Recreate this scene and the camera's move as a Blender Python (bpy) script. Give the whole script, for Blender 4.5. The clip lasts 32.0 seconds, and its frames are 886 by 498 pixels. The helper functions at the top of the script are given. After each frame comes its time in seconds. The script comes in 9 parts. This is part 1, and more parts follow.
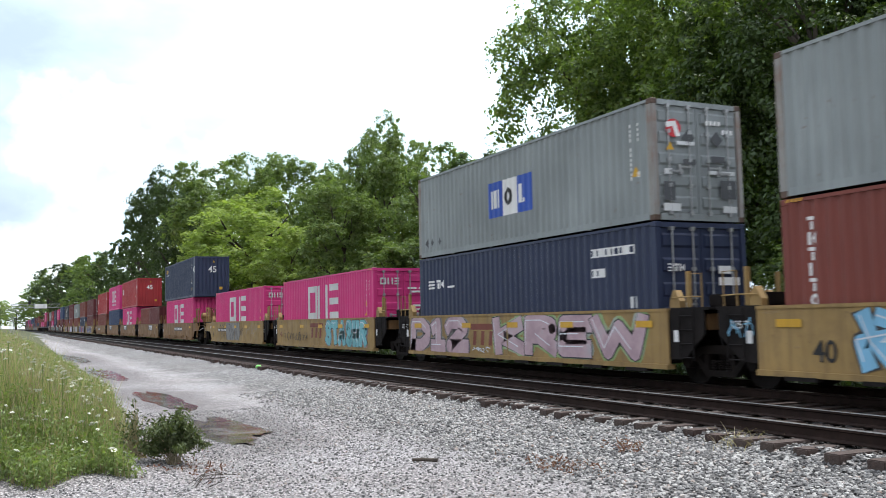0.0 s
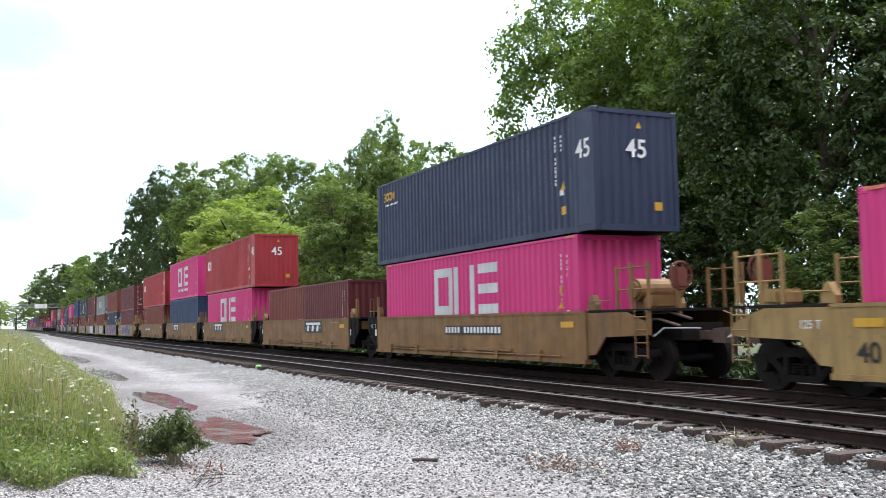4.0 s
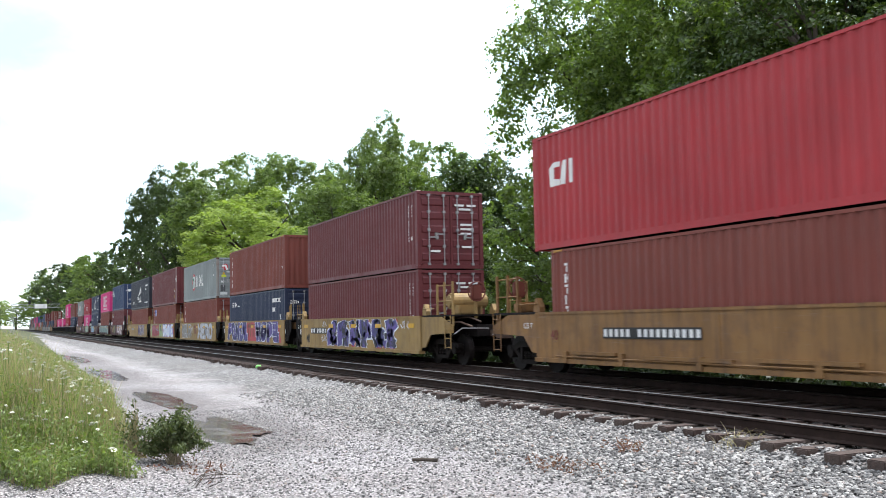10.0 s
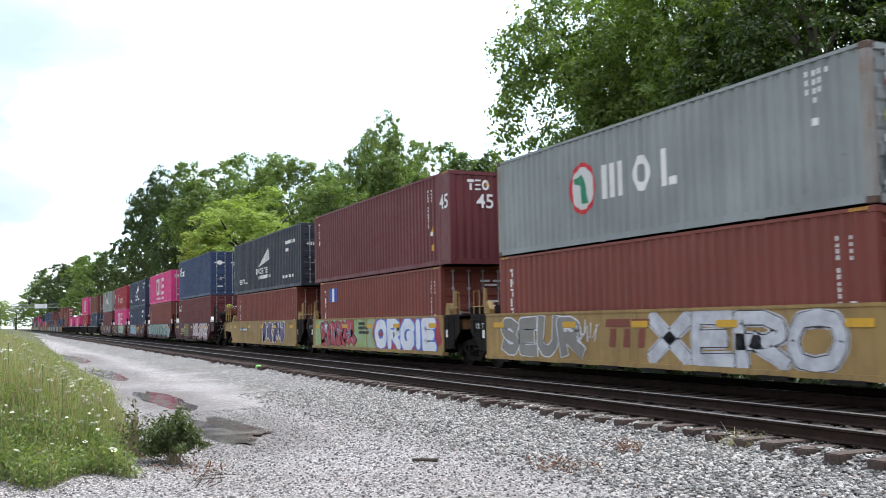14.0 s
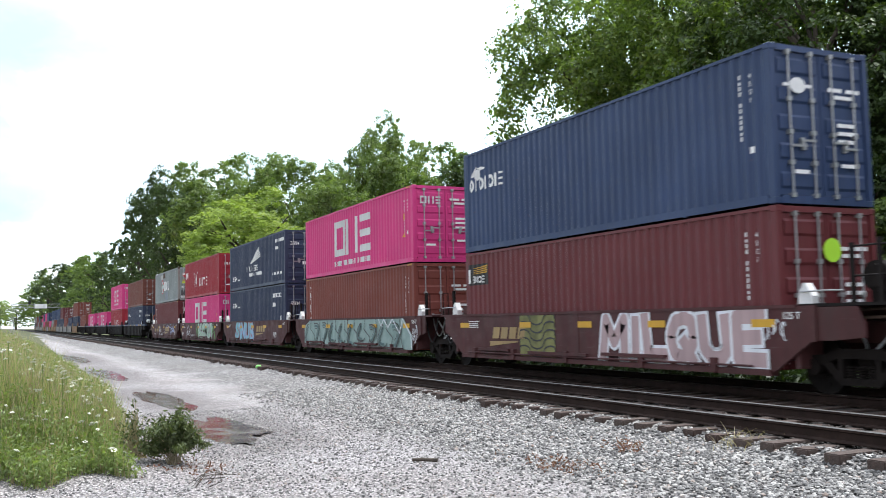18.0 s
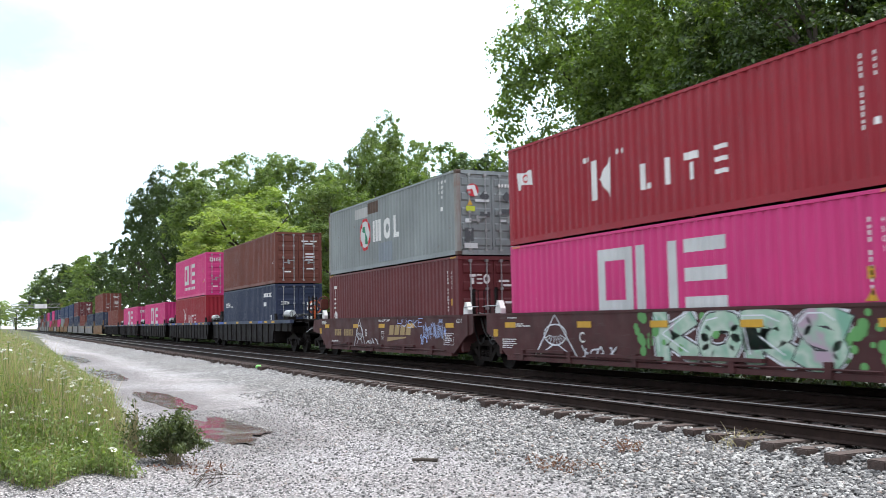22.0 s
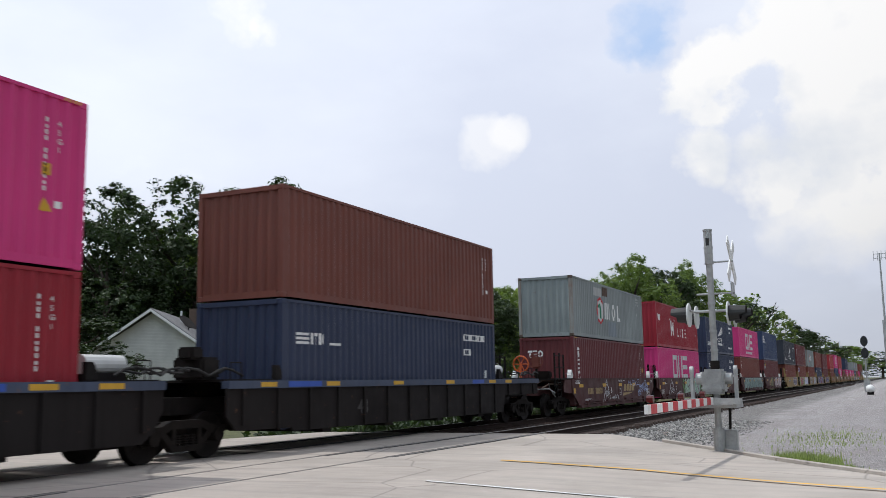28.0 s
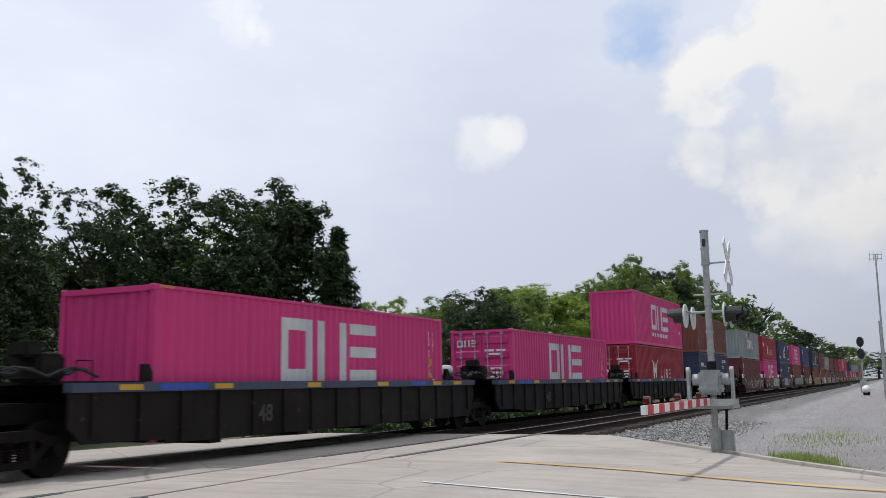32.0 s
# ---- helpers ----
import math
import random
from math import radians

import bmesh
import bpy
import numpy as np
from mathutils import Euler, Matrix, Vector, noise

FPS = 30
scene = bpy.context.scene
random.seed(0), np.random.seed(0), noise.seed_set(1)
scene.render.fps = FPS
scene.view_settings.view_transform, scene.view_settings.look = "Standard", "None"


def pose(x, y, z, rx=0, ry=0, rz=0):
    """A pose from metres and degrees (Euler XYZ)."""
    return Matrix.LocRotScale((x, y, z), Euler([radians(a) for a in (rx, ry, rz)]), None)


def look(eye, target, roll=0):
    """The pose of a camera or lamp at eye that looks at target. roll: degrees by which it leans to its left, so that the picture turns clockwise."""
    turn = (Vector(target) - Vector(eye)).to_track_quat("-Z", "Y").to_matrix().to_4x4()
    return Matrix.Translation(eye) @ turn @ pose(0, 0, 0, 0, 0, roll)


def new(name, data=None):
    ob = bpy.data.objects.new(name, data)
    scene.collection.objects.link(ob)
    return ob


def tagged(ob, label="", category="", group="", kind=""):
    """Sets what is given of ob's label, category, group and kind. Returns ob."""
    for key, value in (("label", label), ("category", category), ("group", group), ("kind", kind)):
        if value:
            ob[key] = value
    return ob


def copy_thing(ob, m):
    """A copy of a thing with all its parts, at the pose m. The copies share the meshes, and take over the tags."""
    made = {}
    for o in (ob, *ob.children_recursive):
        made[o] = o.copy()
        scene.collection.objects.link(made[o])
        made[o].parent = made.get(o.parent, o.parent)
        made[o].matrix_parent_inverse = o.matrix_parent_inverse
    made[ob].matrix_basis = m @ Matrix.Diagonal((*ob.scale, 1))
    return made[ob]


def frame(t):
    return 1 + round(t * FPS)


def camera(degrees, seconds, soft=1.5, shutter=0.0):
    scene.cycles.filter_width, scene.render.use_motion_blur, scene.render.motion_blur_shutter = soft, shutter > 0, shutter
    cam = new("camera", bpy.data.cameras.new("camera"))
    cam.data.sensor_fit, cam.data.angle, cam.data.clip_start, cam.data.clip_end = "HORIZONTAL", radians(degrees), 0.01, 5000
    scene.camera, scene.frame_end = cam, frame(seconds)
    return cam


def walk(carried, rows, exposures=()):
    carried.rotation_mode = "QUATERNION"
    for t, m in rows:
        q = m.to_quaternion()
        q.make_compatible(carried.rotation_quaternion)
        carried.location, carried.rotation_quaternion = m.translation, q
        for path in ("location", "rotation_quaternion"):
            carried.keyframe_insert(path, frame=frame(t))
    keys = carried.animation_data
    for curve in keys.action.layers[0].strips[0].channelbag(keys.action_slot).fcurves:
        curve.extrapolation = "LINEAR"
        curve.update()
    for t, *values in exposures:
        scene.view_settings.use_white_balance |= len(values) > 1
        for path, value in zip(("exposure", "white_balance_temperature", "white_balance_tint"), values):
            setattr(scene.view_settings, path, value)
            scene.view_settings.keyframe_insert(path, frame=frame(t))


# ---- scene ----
cam = camera(51.03, 32.0, soft=0.85, shutter=0.2)

# ---- camera: on a tripod beside the line, panned once from up the line to the road crossing ----
EYE = (0.0, 0.0, 1.39)


def aim(yaw, tilt, lean):
    return pose(*EYE, 90 + tilt, 0, -yaw) @ pose(0, 0, 0, 0, 0, lean)


walk(cam, [
    (0.0, aim(-64.74, 4.34, -1.16)),
    (22.0, aim(-64.74, 4.34, -1.16)),
    (22.2, aim(-64.74, 4.34, -1.16)),
    (22.4, aim(-64.30, 4.36, -1.16)),
    (22.6, aim(-59.38, 4.46, -1.00)),
    (22.8, aim(-52.83, 4.60, -0.82)),
    (23.0, aim(-44.38, 4.80, -0.62)),
    (23.2, aim(-36.49, 4.92, -0.50)),
    (23.4, aim(-28.41, 5.13, -0.30)),
    (23.7, aim(-14.23, 5.56, 0.06)),
    (24.0, aim(4.13, 6.21, 0.30)),
    (24.4, aim(22.56, 6.93, 0.02)),
    (24.8, aim(33.81, 7.36, -0.08)),
    (25.2, aim(38.27, 7.56, -0.12)),
    (25.6, aim(51.44, 7.95, -0.38)),
    (26.0, aim(57.95, 8.15, -0.50)),
    (26.3, aim(60.68, 8.26, -0.66)),
    (26.5, aim(62.52, 8.30, -0.72)),
    (27.2, aim(63.90, 8.30, -0.90)),
    (28.5, aim(64.40, 8.27, -0.99)),
    (29.6, aim(64.44, 8.31, -1.00)),
    (32.0, aim(64.44, 8.31, -1.00)),
], exposures=[(0, -0.42), (2.2, -0.4), (3.2, -0.22), (5.5, -0.1), (10.0, -0.12), (14.0, -0.28), (18.0, -0.18), (22.2, -0.15), (23.0, 0.2), (23.4, 1.05), (23.8, 1.0), (24.4, 0.9), (25.0, 0.15), (25.6, -0.6), (26.0, -1.0), (27.0, -1.15), (29.0, -1.28), (32, -1.34)])


def run(t):
    """How far the train has come after t seconds."""
    return 12.464 * t + 0.00075 * ((t - 16) ** 2 - 256)


# ---- daylight: high sun behind the train, hazy sky with cumulus ----
SUN = Vector((-0.45, 2.86, 5.92)).normalized()
world = bpy.data.worlds.new("world")
scene.world = world
world.use_nodes = True


def make_sky():
    nt = world.node_tree
    nt.nodes.clear()
    N, K = nt.nodes.new, nt.links.new
    out, bg = N("ShaderNodeOutputWorld"), N("ShaderNodeBackground")
    sky = N("ShaderNodeTexSky")
    sky.sky_type, sky.sun_disc = "NISHITA", False
    sky.sun_elevation, sky.sun_rotation = math.asin(SUN.z), math.atan2(SUN.x, SUN.y)
    sky.air_density, sky.dust_density, sky.ozone_density = 1.0, 2.0, 1.0
    tc = N("ShaderNodeTexCoord").outputs["Generated"]

    def noise_at(scale, detail, rough, loc, tall=2.2):
        mp = N("ShaderNodeMapping")
        mp.inputs["Scale"].default_value, mp.inputs["Location"].default_value = (1.0, 1.0, tall), loc
        n = N("ShaderNodeTexNoise")
        n.inputs["Scale"].default_value, n.inputs["Detail"].default_value, n.inputs["Roughness"].default_value = scale, detail, rough
        K(tc, mp.inputs["Vector"])
        K(mp.outputs[0], n.inputs["Vector"])
        return n.outputs["Fac"]

    def ramp(v, *stops):
        r = N("ShaderNodeValToRGB")
        while len(r.color_ramp.elements) < len(stops):
            r.color_ramp.elements.new(0.5)
        for e, (pos, c) in zip(r.color_ramp.elements, stops):
            e.position, e.color = pos, (*c, 1) if isinstance(c, tuple) else (c, c, c, 1)
        K(v, r.inputs[0])
        return r.outputs[0]

    def maths(op, a, b):
        m = N("ShaderNodeMath")
        m.operation = op
        for i, v in enumerate((a, b)):
            if isinstance(v, (int, float)):
                m.inputs[i].default_value = v
            else:
                K(v, m.inputs[i])
        return m.outputs[0]

    def toward(d):
        m = N("ShaderNodeVectorMath")
        m.operation = "DOT_PRODUCT"
        K(tc, m.inputs[0])
        m.inputs[1].default_value = Vector(d).normalized()
        return m.outputs["Value"]

    def blend(f, a, b, kind="MIX"):
        m = N("ShaderNodeMix")
        m.data_type, m.blend_type = "RGBA", kind
        for i, v in ((0, f), (6, a), (7, b)):
            if isinstance(v, (int, float)):
                m.inputs[i].default_value = v
            elif isinstance(v, tuple):
                m.inputs[i].default_value = (*v, 1)
            else:
                K(v, m.inputs[i])
        return m.outputs[2]

    # thin overcast, broken where the blue comes through, brighter towards the sun
    veil = ramp(noise_at(2.0, 9, 0.52, (0.35, 0.2, 0.1)), (0.36, 0.45), (0.6, 1.0))
    veil = maths("MAXIMUM", veil, ramp(toward((1, 0.3, 0)), (0.2, 0.0), (0.7, 0.93)))
    shade = ramp(noise_at(1.5, 10, 0.55, (2.3, 0.7, 0.0)), (0.34, (20.8, 22.4, 26.6)), (0.62, (25.4, 26.9, 30.2)))
    shade = blend(1.0, shade, ramp(toward((-1, 0.35, 0.2)), (0.3, 1.0), (0.85, (0.98, 1.12, 1.14))), "MULTIPLY")
    col = blend(veil, sky.outputs[0], shade)
    puffs = maths("ADD", maths("MULTIPLY", noise_at(7.5, 8, 0.5, (0.0, 1.0, 0.4), 1.15), 0.7), maths("MULTIPLY", noise_at(24.0, 8, 0.55, (1.0, 0.3, 0.8), 1.15), 0.3))

    def heap(d, deg, ragged, soft):
        """1 inside a cloud of this angular radius with a ragged edge, 0 outside."""
        q = maths("DIVIDE", maths("SUBTRACT", 1.0, toward(d)), 1 - math.cos(radians(deg)))
        v = maths("ADD", q, maths("MULTIPLY", maths("SUBTRACT", puffs, 0.5), ragged))
        return ramp(maths("MULTIPLY", v, 0.5), (0.5 - soft, 1.0), (0.5 + soft, 0.0))

    # clear blue gaps beside the cumulus
    for d, deg in (((0.908, 0.200, 0.366), 1.7), ((0.917, 0.195, 0.335), 0.9), ((0.9346, 0.058, 0.352), 1.5)):
        col = blend(maths("MULTIPLY", heap(d, deg, 16.0, 0.5), 0.75), col, (12.5, 17.0, 25.0))
    # heaps of cumulus over the far end of the line and small ones between
    fluff = ramp(noise_at(9.0, 8, 0.5, (3.0, 1.0, 0.4), 1.3), (0.38, (22.6, 23.6, 25.4)), (0.56, (27.6, 27.6, 27.8)))
    mass = heap((0.949, 0.03, 0.312), 5.6, 7.0, 0.12)
    for d, deg, ragged, soft in (((0.942, 0.139, 0.302), 2.9, 7.0, 0.12), ((0.961, 0.066, 0.267), 3.2, 8.0, 0.14), ((0.960, 0.160, 0.228), 1.7, 8.0, 0.2), ((0.972, 0.09, 0.22), 2.9, 8.0, 0.22), ((0.975, -0.02, 0.235), 4.6, 8.0, 0.2), ((0.965, -0.11, 0.26), 6.0, 8.0, 0.2), ((0.984, 0.03, 0.165), 3.4, 8.0, 0.45)):
        mass = maths("MAXIMUM", mass, heap(d, deg, ragged, soft))
    col = blend(mass, col, fluff)
    for d, deg in (((0.892, 0.372, 0.258), 1.25), ((0.9005, 0.352, 0.266), 0.8), ((0.7263, 0.572, 0.3812), 1.5), ((0.7448, 0.557, 0.3668), 0.8), ((-0.99, 0.09, 0.06), 7.0)):
        col = blend(maths("MULTIPLY", heap(d, deg, 18.0, 0.5), 0.5), col, (29.0, 28.8, 28.6))
    gain = ramp(maths("ADD", maths("MULTIPLY", toward(SUN), 0.5), 0.5), (0.2, 0.22), (0.46, 0.6), (0.55, 0.86), (0.68, 1.0), (0.95, 1.25))
    col = blend(1.0, col, gain, "MULTIPLY")
    K(col, bg.inputs[0])
    bg.inputs[1].default_value = 0.085
    K(bg.outputs[0], out.inputs[0])


make_sky()
sun = new("sun", bpy.data.lights.new("sun", "SUN"))
sun.data.energy, sun.data.angle, sun.data.color = 5.0, radians(0.9), (1.0, 0.98, 0.955)
sun.matrix_world = look(SUN * 60, (0, 0, 0))

# ---- materials ----


class Mat:
    """A small builder of node materials on object coordinates."""

    def __init__(self, name):
        self.m = bpy.data.materials.new(name)
        self.m.use_nodes = True
        self.nt = self.m.node_tree
        self.p = self.nt.nodes["Principled BSDF"]
        self.tc = self.nt.nodes.new("ShaderNodeTexCoord").outputs["Object"]

    def node(self, kind, **kw):
        n = self.nt.nodes.new(kind)
        for k, v in kw.items():
            n.inputs[k].default_value = v
        return n

    def link(self, a, b):
        self.nt.links.new(a, b)

    def scaled(self, s, loc=(0, 0, 0)):
        n = self.node("ShaderNodeMapping", Scale=s, Location=loc)
        self.link(self.tc, n.inputs[0])
        return n.outputs[0]

    def noise(self, scale, detail=4, rough=0.55, vec=None):
        n = self.node("ShaderNodeTexNoise", Scale=scale, Detail=detail, Roughness=rough)
        self.link(vec or self.tc, n.inputs["Vector"])
        return n.outputs["Fac"]

    def ramp(self, fac, *stops):
        n = self.nt.nodes.new("ShaderNodeValToRGB")
        e = n.color_ramp.elements
        while len(e) < len(stops):
            e.new(0.5)
        for k, (pos, c) in zip(e, stops):
            k.position = pos
            k.color = (*c, 1) if isinstance(c, tuple) else (c, c, c, 1)
        self.link(fac, n.inputs[0])
        return n.outputs[0]

    def mix(self, fac, a, b, kind="MIX"):
        n = self.nt.nodes.new("ShaderNodeMix")
        n.data_type, n.blend_type = "RGBA", kind
        for i, v in ((0, fac), (6, a), (7, b)):
            s = n.inputs[i]
            if isinstance(v, (int, float)):
                s.default_value = v if i == 0 else (v, v, v, 1)
            elif isinstance(v, tuple):
                s.default_value = (*v, 1)
            else:
                self.link(v, s)
        return n.outputs[2]

    def bump(self, h, strength=0.3, dist=0.02):
        n = self.node("ShaderNodeBump", Strength=strength, Distance=dist)
        self.link(h, n.inputs["Height"])
        self.link(n.outputs[0], self.p.inputs["Normal"])

    def done(self, col=None, rough=0.6, metal=0.0, spec=None):
        for s, v in (("Base Color", col), ("Roughness", rough), ("Metallic", metal), ("Specular IOR Level", spec)):
            if v is None:
                continue
            if isinstance(v, tuple):
                self.p.inputs[s].default_value = (*v, 1)
            elif isinstance(v, (int, float)):
                self.p.inputs[s].default_value = v
            else:
                self.link(v, self.p.inputs[s])
        return self.m


def tint(c, k):
    return tuple(min(1, x * k) for x in c)


def object_random(M):
    return M.nt.nodes.new("ShaderNodeObjectInfo").outputs["Random"]


def paint(name, c, fade=0.25, rust=0.5, rough=0.5, spec=0.4):
    """Weathered enamel on steel: faded patches, rain streaks, rust specks."""
    M = Mat(name)
    base = M.mix(M.ramp(M.noise(0.5, 5), (0.35, 0.0), (0.7, 1.0)), tint(c, 1 - fade * 0.4), tuple(x * (1 + fade * 0.5) + 0.02 * fade for x in c))
    streak = M.ramp(M.noise(1.0, 6, 0.6, M.scaled((7, 7, 0.35))), (0.42, 0.0), (0.72, 1.0))
    base = M.mix(M.mix(1.0, streak, 0.6 * fade + 0.14, "MULTIPLY"), base, tint(c, 0.55))
    spots = M.ramp(M.noise(5.0, 8, 0.7), (0.66 - 0.05 * rust, 0.0), (0.72, 1.0))
    base = M.mix(M.mix(1.0, spots, rust, "MULTIPLY"), base, (0.16, 0.075, 0.04))
    M.bump(M.noise(3.0, 4), 0.12, 0.02)
    return M.done(base, M.ramp(M.noise(2.0, 3), (0.3, rough - 0.1), (0.7, rough + 0.12)), spec=spec)


def car_paint(name, c, grime, amount):
    """Old enamel of a working rail car: soot in runs and blotches, scuffs, rust, dusty film."""
    M = Mat(name)
    base = M.ramp(M.noise(0.7, 6), (0.3, tint(c, 0.8)), (0.7, tint(c, 1.15)))
    runs = M.ramp(M.noise(1.0, 8, 0.65, M.scaled((5, 5, 0.5))), (0.45, 0.0), (0.75, amount))
    base = M.mix(runs, base, grime)
    blot = M.ramp(M.noise(1.6, 9, 0.68), (0.5, 0.0), (0.72, amount))
    base = M.mix(blot, base, tint(grime, 1.4))
    scuff = M.ramp(M.noise(1.0, 8, 0.7, M.scaled((1.2, 1.2, 14))), (0.6, 0.0), (0.75, amount * 0.7))
    base = M.mix(scuff, base, tuple(x * 0.5 + 0.14 for x in c))
    rust = M.ramp(M.noise(7.0, 8, 0.7), (0.62, 0.0), (0.7, amount))
    base = M.mix(rust, base, (0.13, 0.06, 0.035))
    M.bump(M.noise(2.0, 6), 0.25, 0.02)
    return M.done(base, M.ramp(M.noise(2.0, 4), (0.3, 0.5), (0.7, 0.8)), spec=0.3)


def steel(name, c, rough=0.7, metal=0.0, var=0.5, spec=0.5):
    M = Mat(name)
    n = M.ramp(M.noise(2.5, 7, 0.65), (0.3, tint(c, 1 - var)), (0.7, tint(c, 1 + var * 0.6)))
    d = M.ramp(M.noise(14, 5, 0.6), (0.5, 0.0), (0.75, 0.5))
    M.bump(M.noise(22, 5), 0.2, 0.01)
    return M.done(M.mix(d, n, tint(c, 0.6)), rough, metal, spec)


C = {
    "pink": paint("pink_paint", (0.63, 0.038, 0.2), 0.16, 0.05, 0.5),
    "grey": paint("grey_paint", (0.25, 0.278, 0.275), 0.4, 0.75, 0.55),
    "navy": paint("navy_paint", (0.024, 0.035, 0.076), 0.2, 0.4, 0.5),
    "blue": paint("blue_paint", (0.025, 0.049, 0.118), 0.35, 0.4, 0.5),
    "black": paint("blue_black_paint", (0.03, 0.034, 0.05), 0.25, 0.3, 0.5),
    "maroon": paint("maroon_paint", (0.13, 0.024, 0.027), 0.2, 0.35, 0.5),
    "brown": paint("red_brown_paint", (0.19, 0.046, 0.032), 0.25, 0.4, 0.55),
    "red": paint("red_paint", (0.37, 0.028, 0.035), 0.3, 0.35, 0.5),
    "kred": paint("bright_red_paint", (0.3, 0.01, 0.024), 0.2, 0.3, 0.5),
    "umber": paint("dark_umber_paint", (0.16, 0.045, 0.03), 0.25, 0.4, 0.55),
    "cream": paint("pale_patch_paint", (0.46, 0.46, 0.45), 0.3, 0.6, 0.55),
}
CARC = {
    "yellow": car_paint("yellow_car_paint", (0.35, 0.232, 0.088), (0.15, 0.1, 0.05), 0.7),
    "tan": car_paint("tan_car_paint", (0.25, 0.135, 0.05), (0.095, 0.055, 0.035), 0.75),
    "bnsf": car_paint("brown_car_paint", (0.08, 0.027, 0.027), (0.042, 0.026, 0.023), 0.5),
    "dark": paint("black_car_paint", (0.015, 0.012, 0.0115), 0.3, 0.7, 0.7, 0.12),
    "slate": paint("grey_car_paint", (0.2, 0.19, 0.18), 0.5, 0.7, 0.6),
}
WHITE = paint("white_marking", (0.78, 0.78, 0.76), 0.25, 0.12, 0.55)
OFFW = paint("pale_grey_marking", (0.62, 0.64, 0.63), 0.3, 0.1, 0.55)
YELLOW = paint("yellow_marking", (0.62, 0.35, 0.03), 0.2, 0.15, 0.5)
GOLD = paint("dull_gold_marking", (0.36, 0.25, 0.11), 0.4, 0.4, 0.6)
BLACK = paint("black_marking", (0.02, 0.02, 0.02), 0.2, 0.1, 0.5)
BLUEM = paint("blue_marking", (0.03, 0.09, 0.42), 0.2, 0.1, 0.5)
REDM = paint("red_marking", (0.55, 0.03, 0.04), 0.2, 0.1, 0.5)
GREENM = paint("green_marking", (0.03, 0.22, 0.12), 0.2, 0.1, 0.5)
GALV = steel("galvanised_steel", (0.42, 0.43, 0.43), 0.45, 0.6, 0.25)
GRIME = steel("grimy_steel", (0.017, 0.014, 0.013), 0.75, spec=0.15)
TRUCKM = steel("dusty_truck_steel", (0.014, 0.011, 0.0095), 0.8, spec=0.12)
WHEELM = steel("wheel_steel", (0.014, 0.011, 0.01), 0.65, 0.1, spec=0.15)
RUBBER = steel("rubber", (0.02, 0.02, 0.02), 0.8)
RAILSIDE = steel("rail_steel", (0.032, 0.02, 0.016), 0.75, 0.0, spec=0.12)
RAILTOP = steel("polished_rail", (0.22, 0.205, 0.19), 0.4, 0.9, 0.3)
CASTING = steel("rusty_casting", (0.11, 0.07, 0.05), 0.75)

# ---- mesh helpers ----


def box(bm, x0, x1, y0, y1, z0, z1):
    v = [bm.verts.new(c) for c in ((x0, y0, z0), (x1, y0, z0), (x1, y1, z0), (x0, y1, z0), (x0, y0, z1), (x1, y0, z1), (x1, y1, z1), (x0, y1, z1))]
    for f in ((0, 3, 2, 1), (4, 5, 6, 7), (0, 1, 5, 4), (1, 2, 6, 5), (2, 3, 7, 6), (3, 0, 4, 7)):
        bm.faces.new([v[i] for i in f])
    return v


def boxed(*a, bevel=0.0):
    bm = bmesh.new()
    box(bm, *a)
    if bevel:
        bmesh.ops.bevel(bm, geom=bm.edges[:], offset=bevel, segments=2, affect="EDGES")
    return bm


def rod(bm, a, b, r, n=8, r2=None):
    """A round bar from a to b."""
    a, b = Vector(a), Vector(b)
    m = Matrix.Translation((a + b) / 2) @ (b - a).to_track_quat("Z", "Y").to_matrix().to_4x4()
    bmesh.ops.create_cone(bm, cap_ends=True, segments=n, radius1=r, radius2=r if r2 is None else r2, depth=(b - a).length, matrix=m)


def tube(bm, pts, r, n=8):
    """One bent round bar through the points."""
    pts = [Vector(q) for q in pts]
    rings = []
    for i, q in enumerate(pts):
        d = (pts[min(i + 1, len(pts) - 1)] - pts[max(i - 1, 0)]).normalized()
        side = d.cross(Vector((0.31, 0.17, 0.93)))
        if side.length < 0.2:
            side = d.cross(Vector((0.9, 0.3, 0.1)))
        side.normalize()
        up = d.cross(side)
        rings.append([bm.verts.new(q + (side * math.cos(k * math.tau / n) + up * math.sin(k * math.tau / n)) * r) for k in range(n)])
    for p, q in zip(rings, rings[1:]):
        for k in range(n):
            bm.faces.new((p[k], p[(k + 1) % n], q[(k + 1) % n], q[k]))
    bm.faces.new(rings[0][::-1])
    bm.faces.new(rings[-1])


def prism(bm, pts, axis, lo, hi):
    """A polygon (2D) pushed through along x, y or z."""
    def at(a, b, w):
        return {"x": (w, a, b), "y": (a, w, b), "z": (a, b, w)}[axis]
    A = [bm.verts.new(at(a, b, lo)) for a, b in pts]
    B = [bm.verts.new(at(a, b, hi)) for a, b in pts]
    bm.faces.new(A)
    bm.faces.new(B[::-1])
    for i in range(len(pts)):
        j = (i + 1) % len(pts)
        bm.faces.new((A[j], A[i], B[i], B[j]))


def mesh(name, bm, mat, smooth=False):
    bmesh.ops.recalc_face_normals(bm, faces=bm.faces[:])
    me = bpy.data.meshes.new(name)
    bm.to_mesh(me)
    bm.free()
    if mat:
        me.materials.append(mat)
    if smooth:
        for f in me.polygons:
            f.use_smooth = True
    return me


